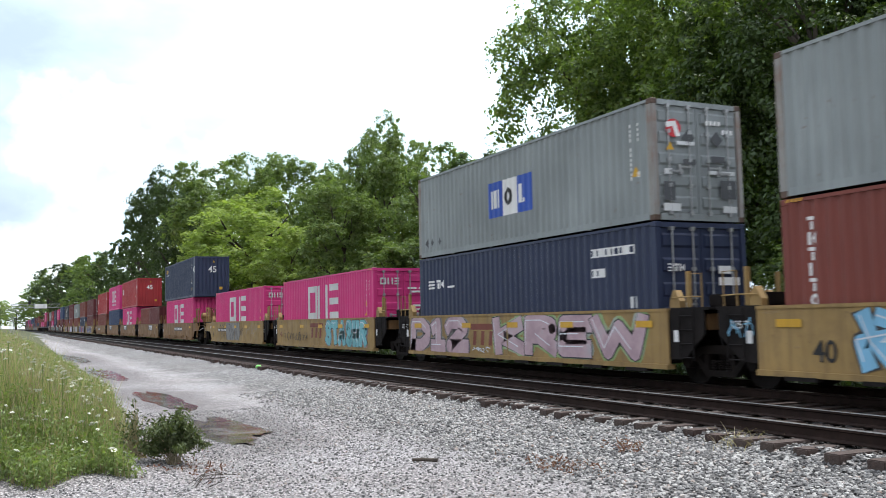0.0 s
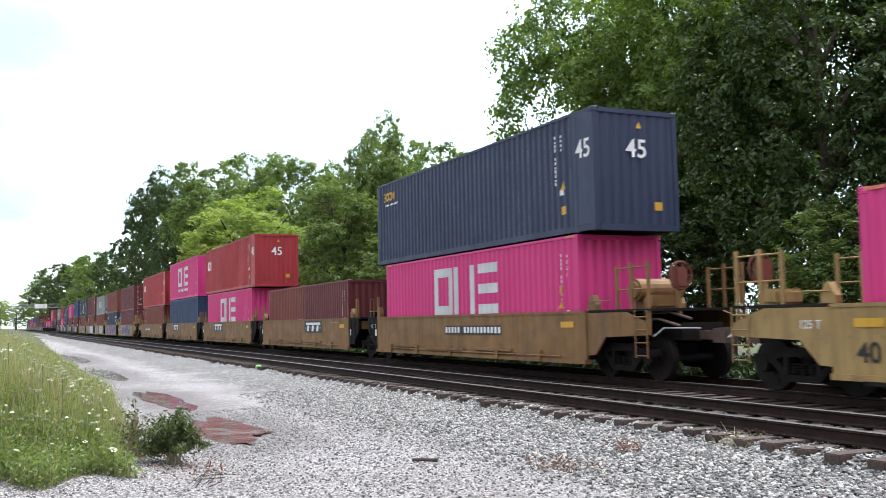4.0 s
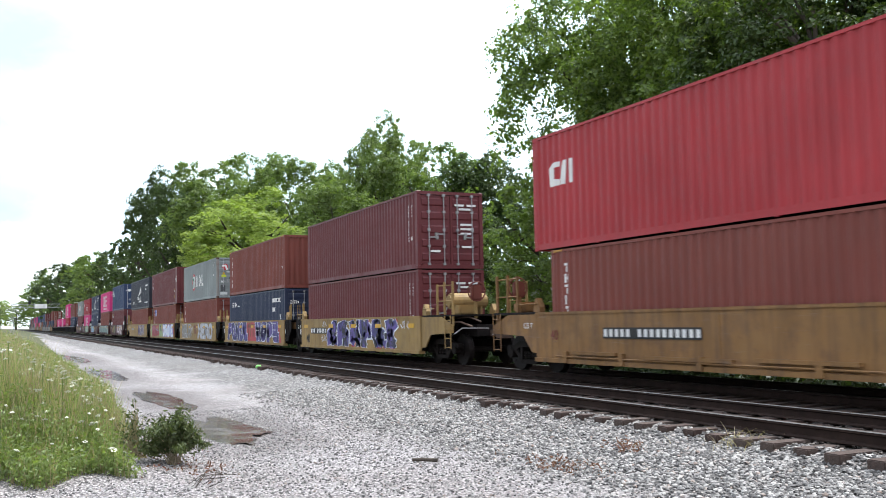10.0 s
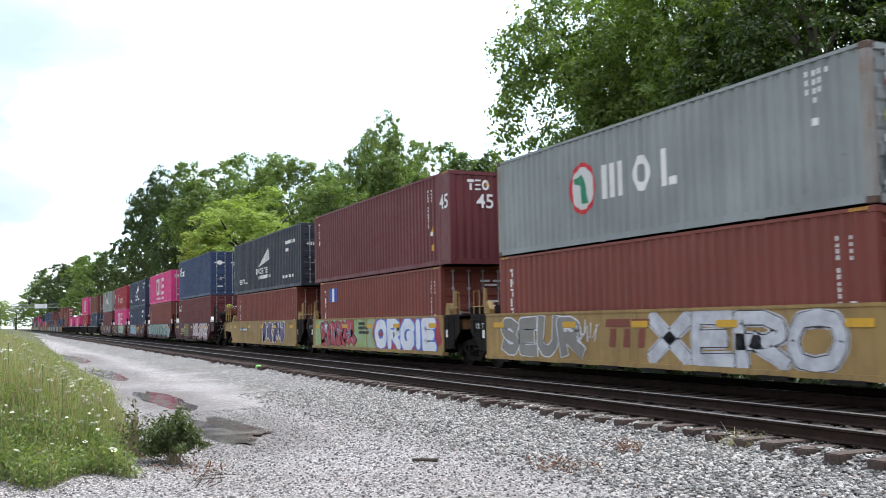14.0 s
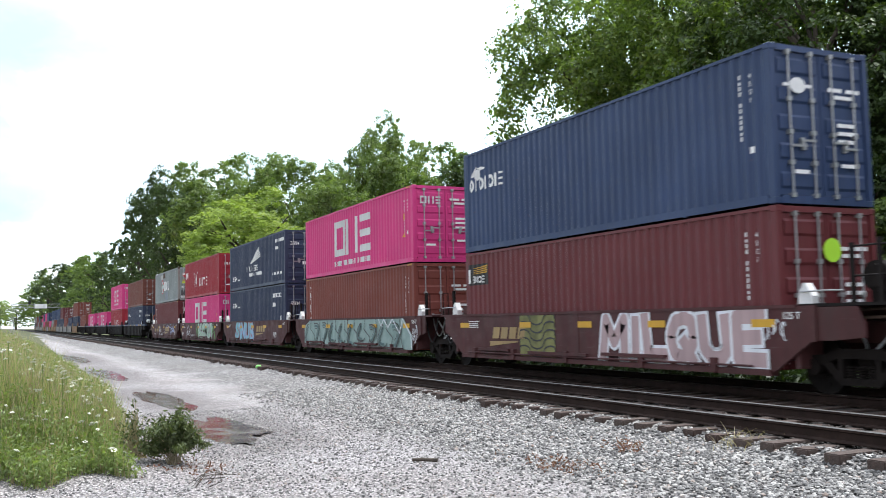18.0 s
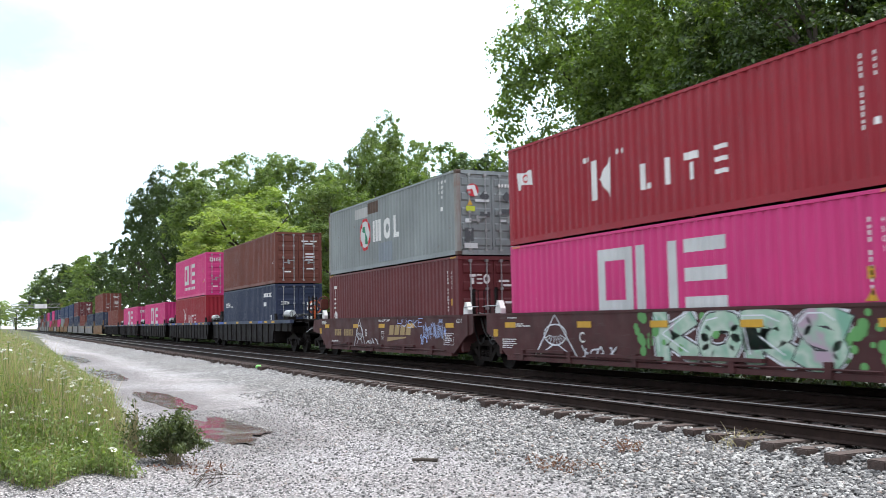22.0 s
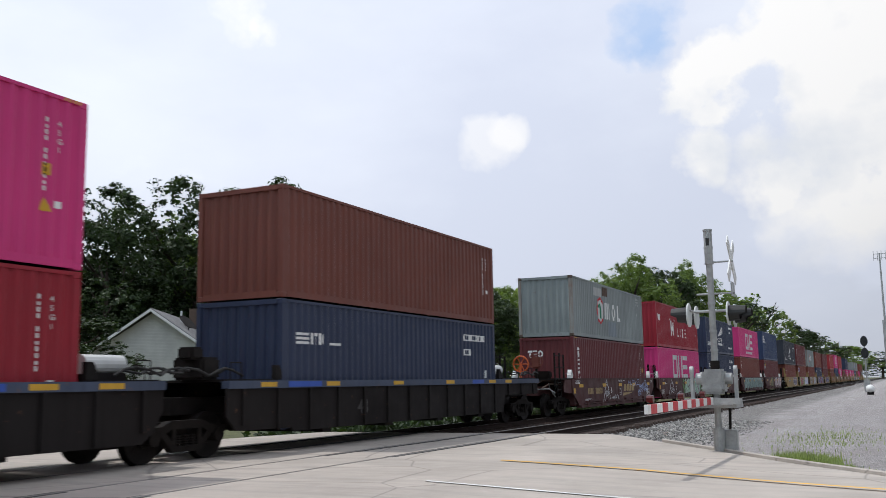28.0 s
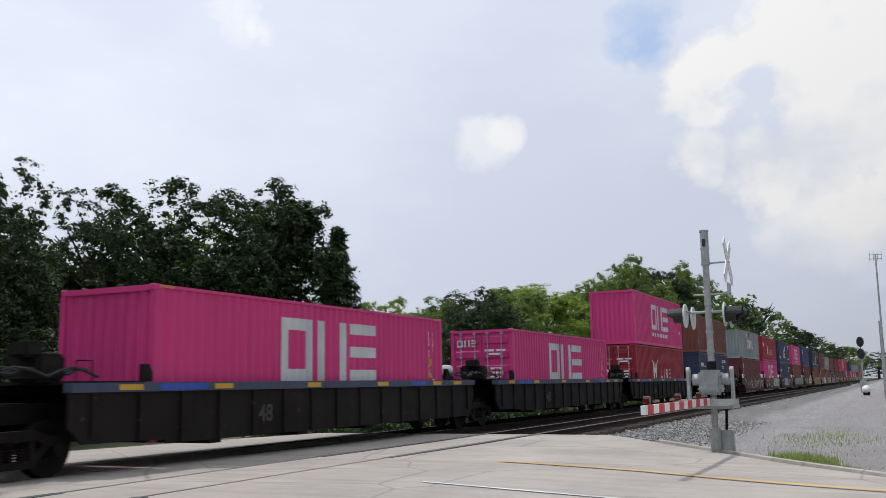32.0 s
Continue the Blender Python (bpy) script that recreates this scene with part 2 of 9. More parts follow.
def part(name, bm, mat, parent, label="", smooth=False):
    me = bm if isinstance(bm, bpy.types.Mesh) else mesh(name, bm, mat, smooth)
    ob = new(name, me)
    ob.parent = parent
    return tagged(ob, label=label)


def thing(name, label, category, group="", kind="", at=(0, 0, 0)):
    ob = new(name)
    ob.location = at
    ob.empty_display_size = 0.3
    return tagged(ob, label, category, group, kind)


FONTS = {}


def lettering(text, size, bold=0.012):
    """A flat mesh of writing in x and z, its left foot at the origin, facing -y."""
    if (text, size, bold) not in FONTS:
        cu = bpy.data.curves.new("writing", "FONT")
        cu.body, cu.size, cu.extrude, cu.offset = text, size, 0.0, bold * size
        ob = new("writing", cu)
        bpy.context.view_layer.update()
        me = bpy.data.meshes.new_from_object(ob.evaluated_get(bpy.context.evaluated_depsgraph_get()))
        bpy.data.objects.remove(ob)
        me.transform(Matrix.Rotation(radians(90), 4, "X"))
        FONTS[text, size, bold] = me
    bm = bmesh.new()
    bm.from_mesh(FONTS[text, size, bold])
    return bm


for _s, _b in (("4", 0.13), ("5", 0.13), ("G", 0.13), ("1", 0.13), ("45", 0.62), ("125 T", 0.2), ("125 T", 0.17), ("40", 0.5), ("40", 0.45), ("40", 0.36), ("40", 0.34), ("48", 0.5), ("SPEED", 0.13), ("LIMIT", 0.13), ("35", 0.29), ("KPS", 0.16), ("B", 0.36), ("C", 0.34), ("H", 0.11), ("PLATE", 0.055), ("WELL LD LMT 124,900", 0.11)):
    lettering(_s, _b).free()


def write(name, text, size, mat, parent, m, label=""):
    bm = lettering(text, size)
    bmesh.ops.transform(bm, matrix=m, verts=bm.verts[:])
    me = bpy.data.meshes.new(name)
    bm.to_mesh(me)
    bm.free()
    me.materials.clear()
    me.materials.append(mat)
    return part(name, me, mat, parent, label)


def flat(bm, pts, y=0.0):
    """A polygon in x and z that faces -y."""
    bm.faces.new([bm.verts.new((x, y, z)) for x, z in pts])


def rect(bm, x0, x1, z0, z1, y=0.0):
    flat(bm, ((x0, z0), (x1, z0), (x1, z1), (x0, z1)), y)


def ring(bm, x0, x1, z0, z1, t, y=0.0):
    rect(bm, x0, x1, z1 - t, z1, y)
    rect(bm, x0, x1, z0, z0 + t, y)
    rect(bm, x0, x0 + t, z0 + t, z1 - t, y)
    rect(bm, x1 - t, x1, z0 + t, z1 - t, y)


def disc(bm, cx, cz, rx, rz, y=0.0, n=20, hole=0.0):
    p = [(cx + rx * math.cos(i * math.tau / n), cz + rz * math.sin(i * math.tau / n)) for i in range(n)]
    if not hole:
        flat(bm, p, y)
        return
    q = [(cx + (a - cx) * hole, cz + (b - cz) * hole) for a, b in p]
    for i in range(n):
        j = (i + 1) % n
        flat(bm, (p[i], p[j], q[j], q[i]), y)

# ---- shipping containers ----
WID = 2.438
SHAPES = {}


def shaped(key, make):
    """One mesh for each shape; its colour is set on the object."""
    if key not in SHAPES:
        me = make()
        me.materials.clear()
        me.materials.append(None)
        SHAPES[key] = me
    return SHAPES[key]


def coat(name, me, mat, parent, label="", m=None):
    ob = new(name, me)
    ob.material_slots[0].link = "OBJECT"
    ob.material_slots[0].material = mat
    ob.parent = parent
    if m:
        ob.matrix_basis = m
    return tagged(ob, label=label)


PITCH, DEPTH = 0.278, 0.036


def folds(a, b):
    """Break points of a corrugated sheet from a to b, and its depth at each."""
    n = max(1, round((b - a) / PITCH))
    s = (b - a) / n
    out = []
    for i in range(n):
        for u, d in ((0.0, 0), (0.26, 0), (0.5, 1), (0.76, 1)):
            out.append((a + (i + u) * s, d * DEPTH))
    return out + [(b, 0.0)]


def sheet_mesh(a, b, z0, z1):
    f = folds(a, b)
    v = [(x, d, z) for x, d in f for z in (z0, z1)]
    q = [(2 * i, 2 * i + 2, 2 * i + 3, 2 * i + 1) for i in range(len(f) - 1)]
    me = bpy.data.meshes.new("sheet")
    me.from_pydata(v, [], q)
    return me


def drape(bm, L):
    """Lays flat painted shapes on the folds of a container's side."""
    f = folds(-L / 2 + 0.17, L / 2 - 0.17)
    lo, hi = min(v.co.x for v in bm.verts), max(v.co.x for v in bm.verts)
    for x, d in f:
        if lo < x < hi:
            bmesh.ops.bisect_plane(bm, geom=bm.verts[:] + bm.edges[:] + bm.faces[:], plane_co=(x, 0, 0), plane_no=(1, 0, 0), dist=1e-5)
    xs, ds = [x for x, d in f], [d for x, d in f]
    for v in bm.verts:
        v.co.y = -WID / 2 + 0.012 + float(np.interp(v.co.x, xs, ds)) - 0.005


def made(fn):
    bm = bmesh.new()
    fn(bm)
    return mesh("piece", bm, None)


def casting_mesh():
    bm = bmesh.new()
    box(bm, -0.089, 0.089, -0.081, 0.081, 0, 0.118)
    bmesh.ops.bevel(bm, geom=bm.edges[:], offset=0.012, segments=1, affect="EDGES")
    return mesh("casting", bm, None)


def door_mesh(H):
    """One door leaf: outer skin with pressed horizontal ribs; hinge side at y = 0, x forward out of the container."""
    bm = bmesh.new()
    w, z0, z1 = 1.13, 0.17, H - 0.13
    box(bm, -0.05, 0.0, 0.01, w, z0, z1)
    n = 5
    for i in range(n):
        c = z0 + (z1 - z0) * (i + 0.5) / n
        h = (z1 - z0) / n * 0.30
        prism(bm, ((0.0, c - h), (0.028, c - h + 0.05), (0.028, c + h - 0.05), (0.0, c + h)), "y", 0.1, w - 0.1)
    return mesh("door", bm, None)


def rods_mesh(H):
    bm = bmesh.new()
    rod(bm, (0.06, 0, 0.14), (0.06, 0, H - 0.1), 0.019, 8)
    for z in (0.16, 0.75, 1.3, 1.9, H - 0.14):
        box(bm, 0.0, 0.085, -0.045, 0.045, z - 0.04, z + 0.04)
    return mesh("locking_bar", bm, None)


def handle_mesh():
    bm = bmesh.new()
    box(bm, 0.07, 0.1, -0.02, 0.34, -0.02, 0.02)
    box(bm, 0.03, 0.09, 0.25, 0.33, -0.07, 0.05)
    return mesh("bar_handle", bm, None)


def half_turn():
    return Matrix.Rotation(math.pi, 4, "Z")


def container(L, H, col, doors, marks, label, old=0.0):
    """A corrugated steel freight container; doors at its front (F) or rear (R)."""
    mat = C[col]
    c = thing("shipping_container", label, "container", "containers on the train")
    hw, hl = WID / 2, L / 2
    side = shaped(("side", L, H), lambda: sheet_mesh(-hl + 0.17, hl - 0.17, 0.15, H - 0.06))
    for s in (0, 1):
        m = Matrix.Translation((0, -hw + 0.012, 0))
        coat("side_panel", side, mat, c, m=half_turn() @ m if s else m)
    post = shaped(("post", H), lambda: made(lambda bm: (box(bm, -0.075, 0.085, -0.0, 0.06, 0.118, H - 0.118), box(bm, 0.02, 0.085, 0.06, 0.13, 0.118, H - 0.118))))
    for sx in (1, -1):
        for sy in (1, -1):
            ob = coat("corner_post", post, mat if old < 0.5 else RUSTPOST, c)
            ob.matrix_basis = Matrix.Translation((sx * (hl - 0.09), -sy * (hw - 0.003), 0)) @ (Matrix.Scale(-1, 4, (1, 0, 0)) if sx < 0 else Matrix()) @ (Matrix.Scale(-1, 4, (0, 1, 0)) if sy < 0 else Matrix())
    cast = shaped("casting", casting_mesh)
    for x in (hl - 0.089, 0.089 - hl):
        for y in (hw - 0.081, 0.081 - hw):
            for z in (0, H - 0.118):
                coat("corner_casting", cast, CASTING if old > 0.3 else mat, c, m=Matrix.Translation((x, y, z)))
    top = shaped(("top_rail", L), lambda: made(lambda bm: box(bm, -hl + 0.178, hl - 0.178, -0.0, 0.06, -0.07, -0.008)))
    low = shaped(("low_rail", L), lambda: made(lambda bm: (box(bm, -hl + 0.178, hl - 0.178, 0.0, 0.05, 0.02, 0.165), [box(bm, x - 0.06, x + 0.06, 0.01, 0.06, 0.002, 0.05) for x in (-hl * 0.6, -hl * 0.2, hl * 0.2, hl * 0.6)])))
    for s in (1, -1):
        f = Matrix.Scale(s, 4, (0, 1, 0))
        coat("top_rail", top, mat, c, m=f @ Matrix.Translation((0, -hw + 0.002, H)))
        coat("bottom_rail", low, mat, c, m=f @ Matrix.Translation((0, -hw + 0.002, 0)))
    roof = shaped(("roof", L), lambda: made(lambda bm: box(bm, -hl + 0.1, hl - 0.1, -hw + 0.06, hw - 0.06, -0.05, -0.012)))
    coat("roof", roof, mat, c, m=Matrix.Translation((0, 0, H)))
    base = shaped(("floor", L), lambda: made(lambda bm: box(bm, -hl + 0.1, hl - 0.1, -hw + 0.05, hw - 0.05, 0.04, 0.15)))
    coat("floor", base, GRIME, c)
    head = shaped("header", lambda: made(lambda bm: box(bm, -0.03, 0.07, -hw + 0.165, hw - 0.165, -0.12, -0.01)))
    sill = shaped("sill", lambda: made(lambda bm: box(bm, -0.03, 0.07, -hw + 0.165, hw - 0.165, 0.01, 0.16)))
    for sx in (1, -1):
        f = Matrix.Scale(sx, 4, (1, 0, 0))
        coat("end_header", head, mat, c, m=f @ Matrix.Translation((hl - 0.075, 0, H)))
        coat("end_sill", sill, mat, c, m=f @ Matrix.Translation((hl - 0.075, 0, 0)))
        if (doors == "F") == (sx > 0) and doors:
            leaf = shaped(("leaf", H), lambda: door_mesh(H))
            barm = shaped(("bar", H), lambda: rods_mesh(H))
            hand = shaped("bar_handle", handle_mesh)
            for sy in (1, -1):
                g = f @ Matrix.Scale(sy, 4, (0, 1, 0))
                d = coat("door", leaf, mat, c, m=g @ Matrix.Translation((hl - 0.045, 0.0, 0)))
                for y in (0.25, 0.8):
                    b = coat("locking_bar", barm, GALV, d, m=Matrix.Translation((0, y, 0)))
                coat("bar_handle", hand, GALV, d, m=Matrix.Translation((0, 0.25, 1.15)))
                coat("bar_handle", hand, GALV, d, m=Matrix.Translation((0, 0.8, 1.05)) @ Matrix.Scale(-1, 4, (0, 1, 0)))
        else:
            end = shaped(("end", H), lambda: sheet_mesh(-hw + 0.14, hw - 0.14, 0.15, H - 0.1))
            coat("end_panel", end, mat, c, m=Matrix.Rotation(radians(90 * sx), 4, "Z") @ Matrix.Translation((0, -hl + 0.03, 0)))
    if marks:
        marks(c, L, H, doors)
    return c


RUSTPOST = car_paint("rusty_grey_post", (0.3, 0.3, 0.28), (0.17, 0.08, 0.05), 0.95)


# ---- painted marks on the containers ----
def painted(name, bm, mat, parent, L, label=""):
    """Painted shapes on a side; the separate blocks of a logo become parts of their own."""
    bmesh.ops.remove_doubles(bm, verts=bm.verts[:], dist=0.0005)
    drape(bm, L)
    return islands(name, bm, mat, parent, label) if name.endswith("logo") else part(name, bm, mat, parent, label)


def islands(name, bm, mat, parent, label=""):
    bm.verts.index_update()
    left, first = dict.fromkeys(bm.verts), None
    while left:
        todo = [next(iter(left))]
        del left[todo[0]]
        group = set(todo)
        while todo:
            for e in todo.pop().link_edges:
                for v in e.verts:
                    if v in left:
                        del left[v]
                        group.add(v)
                        todo.append(v)
        faces = {f for v in group for f in v.link_faces}
        if not faces:
            continue
        num = {v: i for i, v in enumerate(sorted(group, key=lambda q: q.index))}
        me = bpy.data.meshes.new(name)
        me.from_pydata([v.co[:] for v in num], [], sorted(tuple(num[v] for v in f.verts) for f in faces))
        me.materials.append(mat)
        o = part(name, me, None, parent, label)
        first = first or o
    bm.free()
    return first


def code_bars(c, L, H, doors, x=None, mat=None):
    """The unreadable upright codes near the front end, and bars on the doors."""
    mat = mat or WHITE
    bm = bmesh.new()
    x = L / 2 - 0.62 if x is None else x
    for i in range(12):
        z = H - 0.5 - i * 0.105
        if i != 4:
            rect(bm, x - 0.215, x - 0.165, z, z + 0.078 - 0.022 * (i % 3 == 1))
    if H < 2.8 or L > 13:
        for i in range(4):
            rect(bm, x + 0.06, x + 0.105, H - 0.5 - i * 0.11, H - 0.435 - i * 0.11)
    tagged(painted("code_marking", bm, mat, c, L), kind="stuff")
    if H > 2.8 and L < 13:
        out = bmesh.new()
        for i, s in enumerate("45G1"):
            me = bpy.data.meshes.new("letter")
            q = lettering(s, 0.13)
            bmesh.ops.transform(q, matrix=Matrix.Translation((x + 0.04, 0, H - 0.53 - i * 0.15)), verts=q.verts[:])
            q.to_mesh(me)
            q.free()
            out.from_mesh(me)
            bpy.data.meshes.remove(me)
        painted("size_code", out, mat, c, L, "white stencilled 45G1")
    bm = bmesh.new()
    rect(bm, x + 0.02, x + 0.15, 0.98, 1.1)
    painted("white_label", bm, mat, c, L)
    if doors:
        bm = bmesh.new()
        for k, (a, b, z) in enumerate(((0.15, 0.5, 2.1), (0.6, 0.95, 2.1), (0.3, 0.75, 1.97), (0.35, 0.8, 1.45), (0.35, 0.85, 1.3), (0.35, 0.75, 1.15), (0.4, 0.8, 0.7), (-0.75, -0.4, 0.55))):
            rect(bm, a, b, z, z + 0.07)
        tagged(end_mark(bm, "door_marking", mat, c, L, doors, 0.035), kind="stuff")


def end_mark(bm, name, mat, c, L, end, out=0.003, label=""):
    """Turns shapes drawn in x and z onto the front or rear end."""
    s = 1 if end == "F" else -1
    for v in bm.verts:
        v.co = Vector((s * (L / 2 - 0.012 + out), s * v.co.x, v.co.z))
    return islands(name, bm, mat, c, label) if name.endswith("logo") else part(name, bm, mat, c, label)


def triangle(bm, x, z, s):
    flat(bm, ((x - s / 2, z), (x + s / 2, z), (x, z + s * 0.9)))


def hazard(c, L, H):
    """Yellow and black slanted stripes by the corners of a tall container."""
    bm = bmesh.new()
    for s in (1, -1):
        for i in range(4):
            x = s * (L / 2 - 0.32) + i * 0.1 - 0.2
            flat(bm, ((x, H - 0.068), (x + 0.05, H - 0.068), (x + 0.08, H - 0.012), (x + 0.03, H - 0.012)), -WID / 2 - 0.001)
    tagged(part("hazard_stripes", bm, YELLOW, c, "yellow slanted warning stripes"), kind="stuff")


def big_mark(c, L, H, z, sub=False):
    """A framed block, two uprights and three stacked bars, in pale grey."""
    bm = bmesh.new()
    h, t = 1.42, 0.27
    ring(bm, -2.1, -0.83, z, z + h, t)
    rect(bm, -0.66, -0.36, z, z + h)
    rect(bm, 0.36, 0.66, z, z + h)
    for f in (0.0, 0.405, 0.81):
        rect(bm, 0.86, 2.1, z + f * h, z + f * h + 0.19 * h)
    painted("logo", bm, OFFW, c, L, "pale grey block logo")
    if sub:
        bm = bmesh.new()
        x = -2.1
        for n in (5, 7, 7):
            for i in range(n):
                rect(bm, x, x + 0.14, z - 0.4, z - 0.2)
                x += 0.195
            x += 0.2
        tagged(painted("logo_line", bm, OFFW, c, L), kind="stuff")


def m_pink(sub=True):
    def f(c, L, H, doors):
        z = 1.08 if not sub else 0.95 if H > 2.7 else 0.72
        big_mark(c, L, H, z, sub)
        code_bars(c, L, H, doors)
        hazard(c, L, H)
        if doors:
            bm = bmesh.new()
            ring(bm, -0.95, -0.72, H - 0.62, H - 0.37, 0.05)
            rect(bm, -0.66, -0.6, H - 0.62, H - 0.37)
            rect(bm, -0.5, -0.44, H - 0.62, H - 0.37)
            for i in range(3):
                rect(bm, -0.38, -0.2, H - 0.62 + i * 0.1, H - 0.57 + i * 0.1)
            end_mark(bm, "door_logo", OFFW, c, L, doors, 0.035)
        bm = bmesh.new()
        triangle(bm, L / 2 - 0.8, 0.9 if sub else 1.15, 0.26)
        rect(bm, L / 2 - 0.88, L / 2 - 0.72, 1.5, 1.7)
        painted("warning_sign", bm, YELLOW, c, L, "yellow warning triangle")
    return f


def blocks(bm, x, z, h, spec, gap=0.12):
    """A row of plain shapes of one height, one for each letter of a brand mark: a bar, ring, wedge, foot or pair."""
    for s in spec:
        if s == "i":
            rect(bm, x, x + 0.22 * h, z, z + h)
            x += 0.22 * h
        elif s == "o":
            disc(bm, x + 0.38 * h, z + h / 2, 0.38 * h, h / 2, hole=0.5)
            x += 0.76 * h
        elif s == "m":
            for f in (0.0, 0.38, 0.76):
                rect(bm, x + f * h, x + (f + 0.24) * h, z, z + h)
            x += h
        elif s == "l":
            rect(bm, x, x + 0.24 * h, z, z + h)
            rect(bm, x + 0.3 * h, x + 0.62 * h, z, z + 0.22 * h)
            x += 0.62 * h
        elif s == "w":
            rect(bm, x, x + 0.26 * h, z, z + h)
            flat(bm, ((x + 0.32 * h, z + 0.5 * h), (x + 0.8 * h, z), (x + 0.85 * h, z + h)))
            x += 0.85 * h
        elif s == "t":
            rect(bm, x, x + 0.7 * h, z + 0.72 * h, z + h)
            rect(bm, x + 0.22 * h, x + 0.48 * h, z, z + 0.62 * h)
            x += 0.7 * h
        elif s == "s":
            for f in (0.0, 0.42, 0.84):
                rect(bm, x, x + 0.6 * h, z + f * h, z + (f + 0.16) * h)
            x += 0.6 * h
        x += gap * h
    return x


def column(bm, x, z, h, spec, w=0.8):
    """The same set one above another."""
    for s in spec:
        blocks(bm, x, z - h, h, s)
        z -= h * 1.18


def m_badge(c, L, H, doors):
    """A blue badge in three fields with pale shapes."""
    for i, (m, q) in enumerate(((BLUEM, WHITE), (WHITE, BLACK), (BLUEM, WHITE))):
        bm = bmesh.new()
        rect(bm, -1.26 + i * 0.785, -0.475 + i * 0.785, 0.8, 1.78)
        painted("logo_field", bm, m, c, L)
        bm = bmesh.new()
        blocks(bm, -1.12 + i * 0.785, 1.05, 0.5, "mol"[i])
        drape(bm, L)
        for v in bm.verts:
            v.co.y -= 0.004
        part("logo", bm, q, c)
    code_bars(c, L, H, None)
    if doors:
        door_wear(c, L, H, doors)
    bm = bmesh.new()
    triangle(bm, L / 2 - 0.62, 1.0, 0.24)
    painted("warning_triangle", bm, YELLOW, c, L, "yellow warning triangle")
    bm = bmesh.new()
    for x in (-5.6, -5.25, -4.7):
        flat(bm, ((x, 0.45), (x + 0.13, 0.62), (x + 0.26, 0.45), (x + 0.13, 0.28)))
    tagged(painted("worn_patch", bm, DARKPATCH, c, L), kind="stuff")


def roundel(c, L, x, z, r):
    bm = bmesh.new()
    disc(bm, x, z, r, r * 1.12, n=28, hole=0.82)
    painted("roundel", bm, REDM, c, L, "red ring of a round badge")
    bm = bmesh.new()
    disc(bm, x, z, r * 0.82, r * 0.918, n=28)
    painted("roundel_field", bm, OFFW, c, L)
    bm = bmesh.new()
    flat(bm, ((x - r * 0.6, z + r * 0.45), (x, z + r * 0.6), (x + r * 0.25, z), (x + r * 0.5, z - r * 0.7), (x - r * 0.05, z - r * 0.65), (x - r * 0.1, z + 0.1 * r), (x - r * 0.55, z + r * 0.25)))
    drape(bm, L)
    for v in bm.verts:
        v.co.y -= 0.003
    part("roundel_figure", bm, GREENM, c)


def door_wear(c, L, H, doors):
    """Dark patches, scraped fields, a warning triangle and small plates on grey doors."""
    for name, mat, fn in (
            ("worn_patch", DARKPATCH, lambda b: [flat(b, ((x, H - 0.8), (x + 0.17, H - 0.62), (x + 0.34, H - 0.8), (x + 0.17, H - 0.98))) for x in (-0.45, 0.32)] + [rect(b, -0.98, -0.68, 0.42, 0.82), rect(b, 0.55, 0.98, 0.5, 0.9), rect(b, 0.3, 0.7, 1.28, 1.42), rect(b, -0.45, -0.1, 1.2, 1.32)]),
            ("scraped_patch", OFFW, lambda b: [rect(b, -0.95, -0.75, 0.98, 1.1), rect(b, -1.0, -0.55, 0.2, 0.36), rect(b, 0.6, 0.98, 0.2, 0.34), rect(b, -0.6, -0.12, 1.62, 1.7), rect(b, 0.25, 0.95, 1.02, 1.1)]),
            ("warning_triangle", YELLOW, lambda b: triangle(b, -0.78, 1.5, 0.2)),
            ("door_plate", WHITE, lambda b: [rect(b, 0.2 + i * 0.11, 0.27 + i * 0.11, H - 0.5 - 0.18 * (i > 3), H - 0.4 - 0.18 * (i > 3)) for i in range(7)])):
        bm = bmesh.new()
        fn(bm)
        tagged(end_mark(bm, name, mat, c, L, doors, 0.045), kind="stuff")
    bm = bmesh.new()
    disc(bm, -0.68, H - 0.62, 0.2, 0.2, n=16)
    end_mark(bm, "door_badge", REDM, c, L, doors, 0.045)
    bm = bmesh.new()
    flat(bm, ((-0.88, H - 0.5), (-0.62, H - 0.46), (-0.5, H - 0.78), (-0.62, H - 0.8), (-0.7, H - 0.58), (-0.86, H - 0.62)))
    end_mark(bm, "badge_figure", WHITE, c, L, doors, 0.048)


DARKPATCH = paint("dark_worn_patch", (0.07, 0.075, 0.08), 0.5, 0.5, 0.6)


